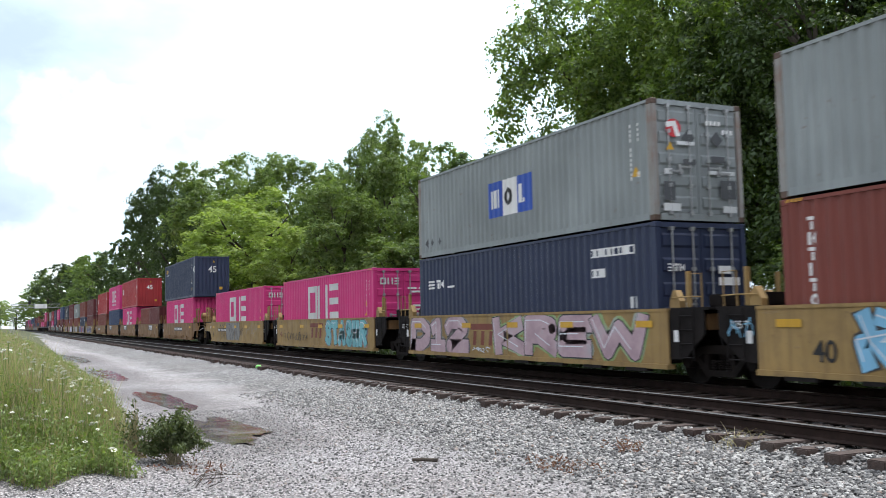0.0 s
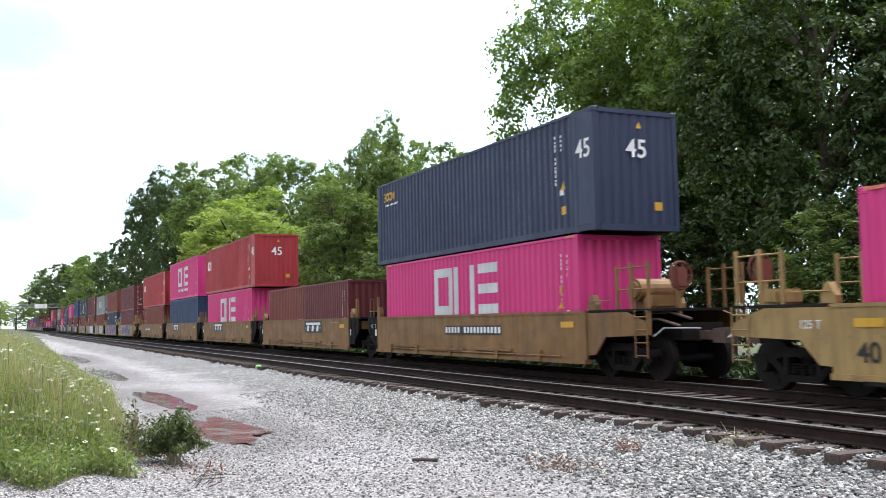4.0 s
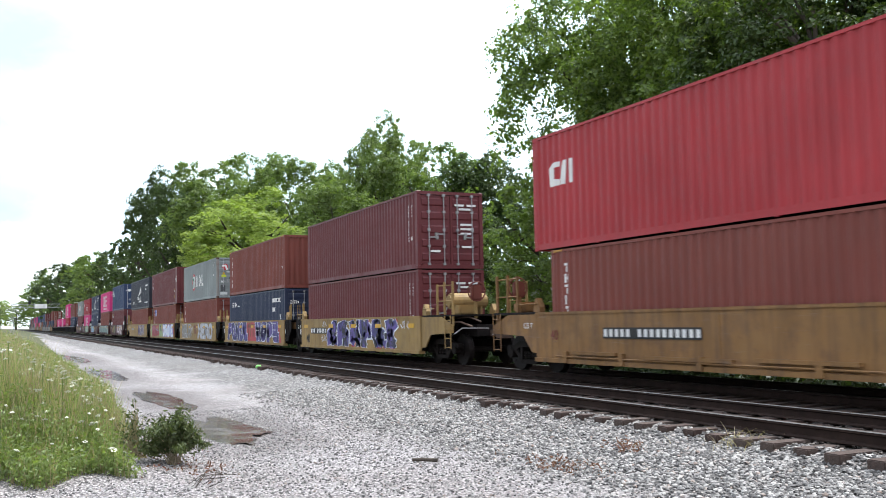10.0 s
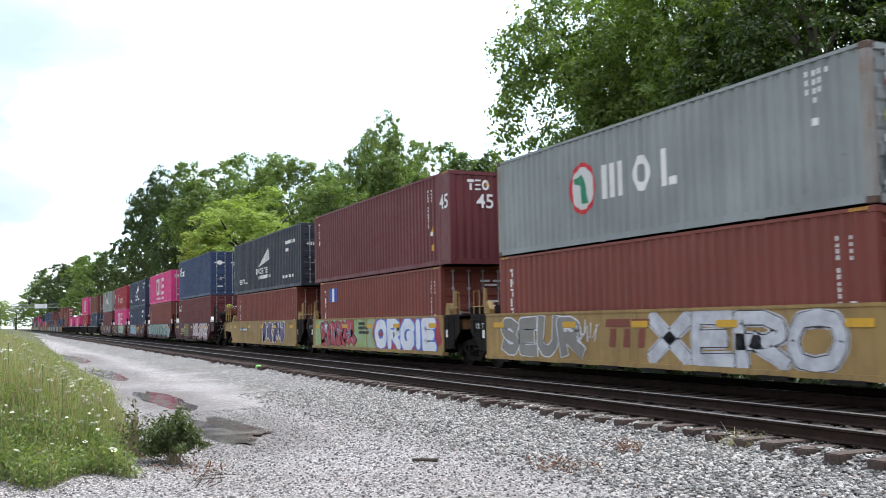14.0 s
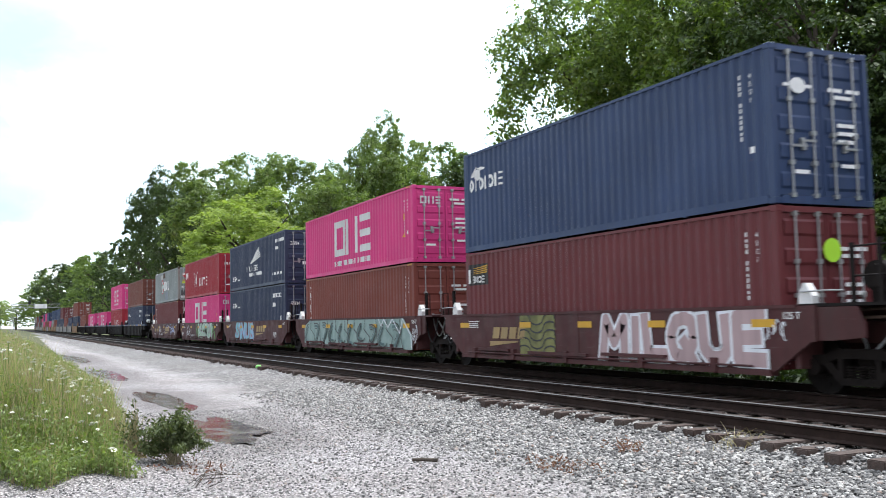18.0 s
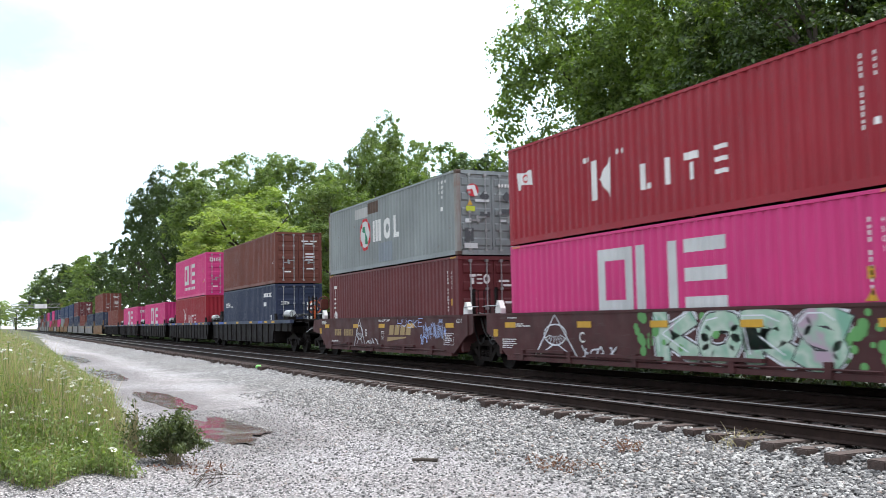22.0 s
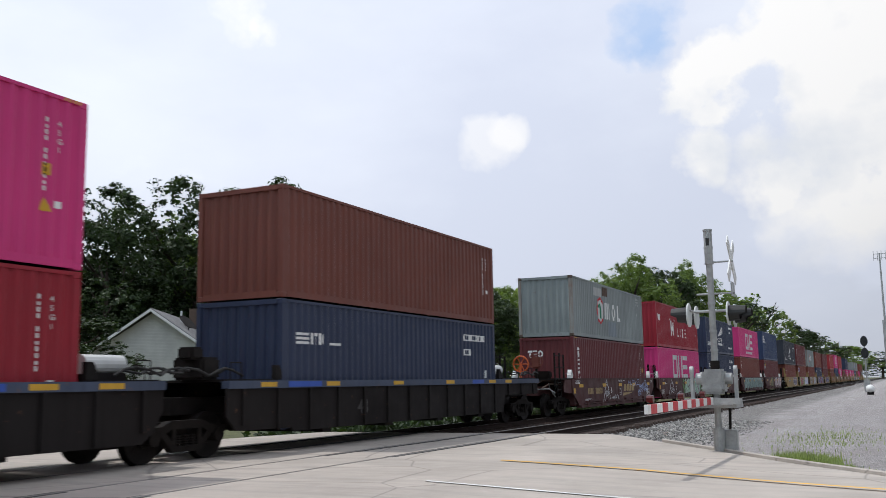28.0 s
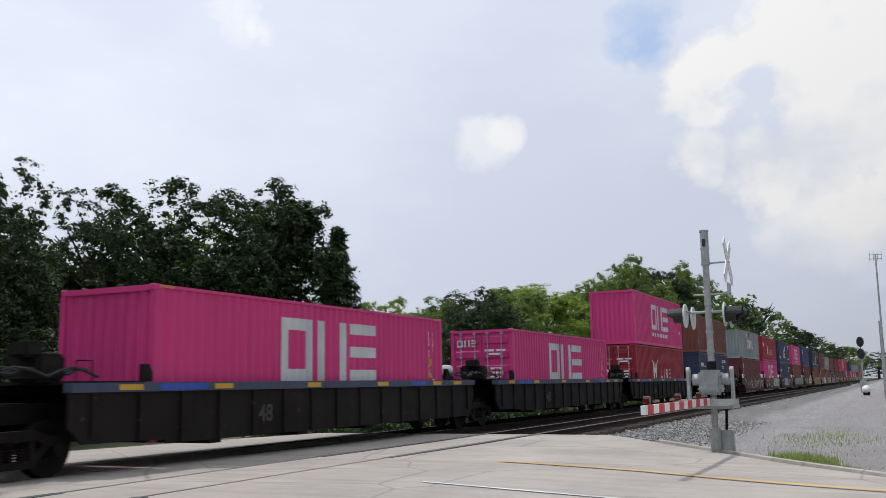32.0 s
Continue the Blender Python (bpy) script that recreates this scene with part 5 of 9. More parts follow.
def ground_z(x, y):
    z = -0.42 + 0.07 * smooth(5.6, 8.1, y) + 0.14 * smooth(8.12, 8.7, y) - 0.09 * smooth(11.15, 11.5, y) + 0.09 * smooth(11.8, 12.2, y)
    z -= 0.35 * smooth(15.4, 18.5, y)
    z += 0.9 * smooth(2.4, -1.0, y) * smooth(-10.4, -14.5, x)
    for cx, cy, rx, ry in ((-16.3, 3.45, 2.5, 0.62), (-24.0, 3.5, 3.3, 0.42), (-38.0, 3.5, 5.0, 0.5), (-58.0, 3.6, 9.0, 0.6)):
        d = ((x - cx) / rx) ** 2 + ((y - cy - 0.1 * (x - cx) * 0.3) / ry) ** 2
        z -= 0.05 * smooth(1.6, 0.4, d)
    if abs(x) < 60 and -8 < y < 18:
        z += 0.022 * noise.noise(Vector((x * 0.5, y * 0.9, 3))) + 0.012 * noise.noise(Vector((x * 1.7, y * 2.1, 9)))
    if on_road(x, y, 0.45):
        z = min(z, road_z(y) - 0.05)
    elif 6.0 < x < road_right(y) + 2.2:
        z = max(z, road_z(y) - 0.16)
    return z


def stone_tones(M, cell, lo, hi, big):
    """Crushed stone in material M: each stone its own tone, gaps with shade painted in, dusty patches. Gives colour and
    height.
    """
    v1 = M.node("ShaderNodeTexVoronoi", Scale=cell)
    M.link(M.tc, v1.inputs["Vector"])
    v2 = M.node("ShaderNodeTexVoronoi", Scale=cell * 2.7)
    M.link(M.tc, v2.inputs["Vector"])
    tone, tone2 = M.nt.nodes.new("ShaderNodeSeparateColor"), M.nt.nodes.new("ShaderNodeSeparateColor")
    M.link(v1.outputs["Color"], tone.inputs[0])
    M.link(v2.outputs["Color"], tone2.inputs[0])
    t = M.mix(0.4, M.ramp(tone.outputs[0], (0.0, 0.0), (1.0, 1.0)), M.ramp(tone2.outputs[0], (0.0, 0.0), (1.0, 1.0)))
    c = M.ramp(t, (0.12, lo), (0.5, tuple((a + b) / 2 for a, b in zip(lo, hi))), (0.88, hi))
    c = M.mix(M.ramp(v1.outputs["Distance"], (0.35, 0.0), (0.75, 0.75)), c, tint(lo, 0.45))
    c = M.mix(M.ramp(M.noise(0.33, 6, 0.6), (0.40, 0.0), (0.64, big)), c, M.mix(1.0, c, (0.66, 0.6, 0.55), "MULTIPLY"))
    c = M.mix(M.ramp(M.noise(0.9, 7, 0.65), (0.64, 0.0), (0.8, 0.35)), c, (0.26, 0.17, 0.13))
    return c, M.mix(0.35, v1.outputs["Distance"], v2.outputs["Distance"])


PUDDLES = ((-16.4, 3.4, 2.5, 0.66), (-24.0, 3.5, 3.6, 0.55), (-38.0, 3.5, 5.6, 0.65), (-58.0, 3.6, 9.6, 0.8))


def trackside():
    """Packed fines that pass into coarse ballast towards the track, damp round the puddles, with wheel tracks."""
    M = Mat("trackside_gravel")
    fine, h1 = stone_tones(M, 34.0, (0.17, 0.155, 0.155), (0.74, 0.70, 0.69), 0.4)
    rough, h2 = stone_tones(M, 15.0, (0.05, 0.049, 0.05), (0.50, 0.485, 0.465), 0.5)
    sep = M.nt.nodes.new("ShaderNodeSeparateXYZ")
    M.link(M.tc, sep.inputs[0])

    def maths(op, a, b):
        n = M.nt.nodes.new("ShaderNodeMath")
        n.operation = op
        for i, v in enumerate((a, b)):
            if isinstance(v, (int, float)):
                n.inputs[i].default_value = v
            else:
                M.link(v, n.inputs[i])
        return n.outputs[0]
    wav = maths("MULTIPLY", maths("SUBTRACT", M.noise(0.7, 6, 0.65), 0.5), 3.6)
    across = maths("MULTIPLY", maths("ADD", sep.outputs[1], wav), 0.1)
    f = M.ramp(across, (0.50, 0.0), (0.64, 1.0))
    col = M.mix(f, fine, rough)
    # two worn wheel tracks of paler fines along the line
    for y0 in (0.36, 0.52):
        band = M.ramp(across, (y0 - 0.07, 0.0), (y0, 0.12), (y0 + 0.07, 0.0))
        col = M.mix(band, col, (0.62, 0.6, 0.59))
    wet = None
    for cx, cy, rx, ry in PUDDLES:
        m = M.node("ShaderNodeMapping", Scale=(1 / (rx * 1.75), 1 / (ry * 2.3), 0.0), Location=(-cx / (rx * 1.75), -cy / (ry * 2.3), 0.0))
        M.link(M.tc, m.inputs[0])
        ln = M.nt.nodes.new("ShaderNodeVectorMath")
        ln.operation = "LENGTH"
        M.link(m.outputs[0], ln.inputs[0])
        d = maths("ADD", ln.outputs["Value"], maths("MULTIPLY", maths("SUBTRACT", M.noise(1.3, 6, 0.65), 0.5), 0.9))
        w = M.ramp(d, (0.55, 0.8), (1.05, 0.0))
        wet = w if wet is None else M.mix(1.0, wet, w, "LIGHTEN")
    col = M.mix(wet, col, M.mix(1.0, col, (0.42, 0.37, 0.35), "MULTIPLY"))
    M.bump(M.mix(f, h1, h2), 1.0, 0.035)
    return M.done(col, M.mix(wet, 0.88, 0.5))


def gravel(name, cell, lo, hi, big):
    M = Mat(name)
    c, h = stone_tones(M, cell, lo, hi, big)
    M.bump(h, 1.0, 0.035)
    return M.done(c, 0.85)


TRACKSIDE = trackside()
# oily ballast, its colour taken darker to carry the train's shadow
OILY_SHADED = gravel("oily_shaded_ballast", 15.0, (0.014, 0.012, 0.01), (0.085, 0.07, 0.06), 0.6)

M = Mat("soil")
n = M.noise(3.0, 8, 0.65)
M.bump(n, 0.6, 0.06)
SOIL = M.done(M.ramp(n, (0.3, (0.05, 0.05, 0.022)), (0.6, (0.09, 0.10, 0.035)), (0.8, (0.16, 0.13, 0.08))), 0.95)

M = Mat("road_concrete")
n = M.noise(0.5, 8, 0.62)
c1 = M.ramp(n, (0.3, (0.34, 0.3, 0.262)), (0.7, (0.475, 0.42, 0.368)))
crack = M.node("ShaderNodeTexVoronoi", Scale=0.33)
crack.feature = "DISTANCE_TO_EDGE"
M.link(M.mix(0.22, M.tc, M.nt.nodes.new("ShaderNodeTexNoise").outputs["Color"]), crack.inputs["Vector"])
c1 = M.mix(M.ramp(crack.outputs["Distance"], (0.0, 0.5), (0.008, 0.0)), c1, (0.10, 0.095, 0.085))
c1 = M.mix(M.ramp(M.noise(1.3, 6, 0.6, M.scaled((2.6, 0.22, 1))), (0.46, 0.0), (0.75, 0.45)), c1, (0.2, 0.19, 0.175))
c1 = M.mix(M.ramp(M.noise(4.0, 8, 0.7), (0.6, 0.0), (0.8, 0.4)), c1, (0.55, 0.53, 0.49))
M.bump(M.noise(70, 4), 0.25, 0.01)
ROADM = M.done(c1, 0.8)

M = Mat("tie_wood")
n = M.noise(3, 7, 0.65, M.scaled((8, 1.2, 8)))
c1 = M.ramp(n, (0.3, (0.018, 0.012, 0.01)), (0.7, (0.085, 0.05, 0.038)))
M.bump(n, 0.7, 0.03)
TIEM = M.done(M.mix(M.ramp(object_random(M), (0.0, 0.0), (1.0, 0.5)), c1, (0.10, 0.078, 0.066)), 0.85)


def build_ground():
    xs = sorted(set([-2500, -900, -500, -320, -220, 220, 320, 500, 900, 2500] + list(np.arange(-160, 160.1, 4)) + list(np.arange(-70, 30.1, 0.5)) + list(np.arange(-28, -7, 0.2).round(2))))
    ys = sorted(set([-2500, -600, -200, -80, -40, -20, -10] + list(np.arange(-6, 22.1, 0.4)) + list(np.arange(-1, 15.1, 0.2).round(2)) + [26, 32, 40, 60, 100, 200, 600, 2500]))
    xs, ys = [float(x) for x in xs], [float(y) for y in ys]
    v = [(x, y, ground_z(x, y)) for x in xs for y in ys]
    n = len(ys)
    f = [(i * n + j, (i + 1) * n + j, (i + 1) * n + j + 1, i * n + j + 1) for i in range(len(xs) - 1) for j in range(n - 1)]
    me = bpy.data.meshes.new("ground")
    me.from_pydata(v, [], f)
    for m in (TRACKSIDE, SOIL, OILY_SHADED):
        me.materials.append(m)
    for p in me.polygons:
        p.use_smooth = True
        x, y, z = p.center
        # dark strips between the rails and under the train have shade in their colour
        p.material_index = 2 if 8.85 < y < 10.75 or 12.1 < y < 19.0 else 1 if y >= 19.0 or (x < -11.9 and y < bank_edge(x) - 0.3) or y < -12 else 0
    tagged(new("ground", me), "pale grey gravel and ballast beside the railway", "gravel ground", kind="structure")


build_ground()


def build_road():
    ys = [-60.0, -20.0, -8.0] + [float(y) for y in np.arange(-4, 20.1, 0.5)] + [26.0, 40.0, 90.0]
    bm = bmesh.new()
    rows = []
    for y in ys:
        l, r = 7.2 + 0.04 * math.sin(y * 3), road_right(y) + 0.05 * math.sin(y * 2.3)
        z = road_z(y)
        rows.append([bm.verts.new((x, y, zz)) for x, zz in ((l - 0.12, z - 0.2), (l, z - 0.01), (l + 0.4, z)) + tuple((l + 0.4 + (r - l - 0.8) * k / 5, z + 0.012 * math.sin(k)) for k in range(1, 5)) + ((r - 0.4, z), (r, z - 0.012), (r + 0.12, z - 0.2))])
    for a, b in zip(rows, rows[1:]):
        for i in range(len(a) - 1):
            bm.faces.new((a[i], a[i + 1], b[i + 1], b[i]))
    me = mesh("road", bm, ROADM)
    tagged(new("road", me), "worn pale concrete road across the tracks", "road", kind="structure")
    for name, mat, lab, pts, w in (("yellow_line", paint("worn_yellow_line", (0.72, 0.40, 0.04), 0.3, 0.2, 0.7), "worn yellow centre line on the road", ((15.95, 6.6), (15.41, 3.89), (14.61, 1.85), (13.96, 0.21), (12.9, -3)), 0.06), ("white_line", paint("worn_white_line", (0.7, 0.7, 0.68), 0.5, 0.5, 0.7), "worn white line on the road", ((12.35, 6.3), (12.1, 5.0), (11.9, 3.8), (11.5, 1.0)), 0.05)):
        bm = bmesh.new()
        for (ax, ay), (bx, by) in zip(pts, pts[1:]):
            for k in range(8):
                t0, t1 = k / 8, (k + 1) / 8
                q = []
                for t, s in ((t0, -1), (t0, 1), (t1, 1), (t1, -1)):
                    x, y = ax + (bx - ax) * t, ay + (by - ay) * t
                    q.append(bm.verts.new((x + s * w, y, road_z(y) + 0.022)))
                bm.faces.new(q)
        tagged(new(name, mesh(name, bm, mat)), lab, "road line", kind="structure")
    # rubber strips beside the rails where the road crosses
    for i, y in enumerate((NY - 0.7525, NY + 0.7525, TY - 0.7525, TY + 0.7525)):
        for s in (-1, 1):
            bm = bmesh.new()
            ya, yb = sorted((y + s * 0.037, y + s * 0.115))
            box(bm, 7.25, 24.7, ya, yb, -0.06, -0.008)
            tagged(new("rail_strip", mesh("rail_strip", bm, RUBBER)), "dark strip beside the rail in the road", "rubber strip", kind="structure")


NY = 9.80
build_road()

# ---- two tracks ----
def rail_mesh(x0, x1):
    prof = ((-0.075, -0.172), (0.075, -0.172), (0.075, -0.16), (0.012, -0.14), (0.01, -0.05), (0.036, -0.036), (0.036, -0.008), (0.027, 0.0), (-0.027, 0.0), (-0.036, -0.008), (-0.036, -0.036), (-0.01, -0.05), (-0.012, -0.14), (-0.075, -0.16))
    bm = bmesh.new()
    prism(bm, prof, "x", x0, x1)
    me = mesh("rail", bm, RAILSIDE)
    me.materials.append(RAILTOP)
    for p in me.polygons:
        if p.normal.z > 0.5 and p.center.z > -0.02:
            p.material_index = 1
    return me


def track(name, y, label):
    t = thing(name, label, "railway track", kind="structure")
    for s in (-0.7525, 0.7525):
        o = part("rail", shaped2("rail", lambda: rail_mesh(-900, 900)), None, t, "worn steel rail with a polished head")
        o.location = (0, y + s, 0)
    tie = shaped2("tie", lambda: mesh("tie", boxed(-0.115, 0.115, -1.42, 1.42, -0.40, -0.178, bevel=0.012), TIEM))
    tie_top = shaped2("plate", lambda: mesh("plate", boxed(-0.09, 0.09, -0.16, 0.16, -0.18, -0.158), CASTING))
    rnd = random.Random(int(y * 10))
    lots = []
    n0, n1 = -62, 14
    for k in range(-420, 420):
        x = k * 0.52 + 0.2 + rnd.uniform(-0.03, 0.03)
        dy = rnd.uniform(-0.09, 0.09)
        if 7.4 < x < 24.6:
            continue
        if n0 <= k < n1 + 60 and name == "track_near":
            o = part("tie", tie, None, t)
            o.location, o.rotation_euler = (x, y + dy, rnd.uniform(-0.015, 0.0)), (0, 0, rnd.uniform(-0.012, 0.012))
        else:
            lots.append((x, y + dy))
    bm = bmesh.new()
    for x, yy in lots:
        box(bm, x - 0.115, x + 0.115, yy - 1.42, yy + 1.42, -0.40, -0.178)
    tagged(part("far_ties", bm, TIEM, t), kind="stuff")
    return t


track("track_near", NY, "empty near track with dark wooden ties on ballast")
track("track_far", TY, "second track under the train, in its shadow")

# ---- trees ----
def leaf_material(name, a, b, through_light=0.35):
    M = Mat(name)
    r = M.nt.nodes.new("ShaderNodeNewGeometry").outputs["Random Per Island"]
    big = M.noise(0.25, 3)
    c = M.mix(M.ramp(r, (0.0, 0.0), (1.0, 1.0)), a, b)
    c = M.mix(M.ramp(big, (0.35, 0.0), (0.7, 0.6)), c, tint(b, 1.25))
    M.done(c, 0.55)
    M.p.inputs["Transmission Weight"].default_value = 0.0
    tr = M.nt.nodes.new("ShaderNodeBsdfTranslucent")
    M.link(M.mix(1.0, c, (1.15, 1.25, 0.4), "MULTIPLY"), tr.inputs[0])
    mx = M.node("ShaderNodeMixShader", Fac=through_light)
    M.link(M.p.outputs[0], mx.inputs[1])
    M.link(tr.outputs[0], mx.inputs[2])
    M.link(mx.outputs[0], M.nt.nodes["Material Output"].inputs[0])
    return M.m


# sunlit_leaves: lit copy of dark_leaves, sunlight put into the colour of two crowns
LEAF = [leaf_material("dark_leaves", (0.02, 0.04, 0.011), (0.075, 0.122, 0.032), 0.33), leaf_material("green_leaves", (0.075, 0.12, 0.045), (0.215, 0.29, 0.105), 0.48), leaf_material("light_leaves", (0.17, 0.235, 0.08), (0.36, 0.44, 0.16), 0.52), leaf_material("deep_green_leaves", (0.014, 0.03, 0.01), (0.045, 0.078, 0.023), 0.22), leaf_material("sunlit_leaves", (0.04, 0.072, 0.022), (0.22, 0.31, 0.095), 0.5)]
M = Mat("bark")
n = M.noise(2, 7, 0.65, M.scaled((6, 6, 1)))
M.bump(n, 0.8, 0.05)
BARK = M.done(M.ramp(n, (0.3, (0.03, 0.024, 0.018)), (0.7, (0.10, 0.08, 0.06))), 0.9)


def crown_mesh(seed, lobes, clumps, per, leaf, rz=0.42, base=0.3):
    """The leaves of a tree of height 1: boughs carry clumps, clumps carry small bent leaves; uneven outline and gaps."""
    g = np.random.default_rng(seed)
    pos, out = [], []
    mid = base + (1 - base) / 2
    for i in range(lobes):
        p = g.normal(size=3)
        p /= np.linalg.norm(p)
        r = g.uniform(0.12, 1.0) ** 0.5
        q = p * r * np.array([0.3, 0.3, rz * 0.93])
        q[:2] *= 1 + 0.22 * math.sin(3 * math.atan2(p[1], p[0]) + seed) * (1 - abs(p[2]))
        q[2] += mid
        size = g.uniform(0.075, 0.15) * (1.15 - 0.35 * p[2])
        d = g.normal(size=(clumps, 3)) + np.array([p[0], p[1], p[2] + 0.25]) * 0.7
        d /= np.linalg.norm(d, axis=1)[:, None]
        c = q + d * size * g.uniform(0.6, 1.12, size=(clumps, 1)) * np.array([1, 1, 0.8])
        rad = g.uniform(0.022, 0.046, size=clumps)
        for cc, dd, rr in zip(c, d, rad):
            e = g.normal(size=(per, 3)) + dd * 0.8 + np.array([0, 0, 0.35])
            e /= np.linalg.norm(e, axis=1)[:, None]
            pos.append(cc + e * rr * g.uniform(0.35, 1.15, size=(per, 1)) * np.array([1, 1, 0.62]))
            out.append(e)
    pos, d = np.concatenate(pos), np.concatenate(out)
    n = len(pos)
    nrm = d + np.array([0, 0, 0.45]) + g.normal(size=(n, 3)) * 0.5
    nrm /= np.linalg.norm(nrm, axis=1)[:, None]
    a = np.cross(nrm, g.normal(size=(n, 3)))
    a /= np.linalg.norm(a, axis=1)[:, None]
    b = np.cross(nrm, a)
    k = leaf * g.uniform(0.6, 1.35, size=(n, 1))
    quad = np.stack([-a * k, -b * k * 0.6 + nrm * k * 0.15, a * k, b * k * 0.6 + nrm * k * 0.15], 1) * np.array([1, 1, 0.62])
    V = (pos[:, None] + quad).reshape(-1, 3)
    me = bpy.data.meshes.new("crown")
    me.from_pydata(V.tolist(), [], np.arange(n * 4).reshape(n, 4).tolist())
    return me


def trunk_mesh(seed):
    rnd = random.Random(seed)
    bm = bmesh.new()
    pts = [Vector((0, 0, -0.02))]
    for k in range(1, 7):
        pts.append(pts[-1] + Vector((rnd.uniform(-0.012, 0.012), rnd.uniform(-0.012, 0.012), 0.115)))
    for k, (a, b) in enumerate(zip(pts, pts[1:])):
        rod(bm, a, b, 0.021 * (1 - k * 0.12), 8, 0.021 * (1 - (k + 1) * 0.12))
    for k in range(9):
        i = rnd.randint(2, 5)
        a = pts[i]
        ang = rnd.uniform(0, math.tau)
        m = a + Vector((math.cos(ang) * 0.13, math.sin(ang) * 0.13, 0.11))
        e = m + Vector((math.cos(ang + 0.3) * 0.12, math.sin(ang + 0.3) * 0.12, rnd.uniform(0.05, 0.14)))
        rod(bm, a, m, 0.009, 6, 0.006)
        rod(bm, m, e, 0.006, 5, 0.003)
        for s in (0.5, -0.5):
            rod(bm, m, m + Vector((math.cos(ang + s) * 0.1, math.sin(ang + s) * 0.1, rnd.uniform(0.0, 0.08))), 0.004, 5, 0.002)
    return mesh("trunk", bm, BARK)


CROWNS = {
    "near": [crown_mesh(71 + i, 74, 26, 32, 0.0082, 0.44, 0.08) for i in range(3)],
    "fine": [crown_mesh(31 + i, 50, 24, 26, 0.0115, 0.43, 0.10) for i in range(3)],
    "wide": [crown_mesh(11 + i, 50, 24, 30, 0.0105, 0.42, 0.14) for i in range(3)],
    "far": [crown_mesh(51 + i, 26, 14, 14, 0.02, 0.44, 0.10) for i in range(3)],
}
for q in CROWNS.values():
    for me in q:
        me.materials.append(None)
TRUNKS = [trunk_mesh(i) for i in range(3)]


def tree(x, y, h, w, kind, leaf, i, label, z=-0.8):
    t = thing("tree", label, "tree", "trees along the line", at=(x, y, z))
    t.rotation_euler = (0, 0, i * 2.4)
    t.scale = (w / 0.8, w / 0.8, h)
    part("trunk", TRUNKS[i % 3], None, t)
    coat("crown", CROWNS[kind][i % 3], LEAF[leaf], t)
    return t


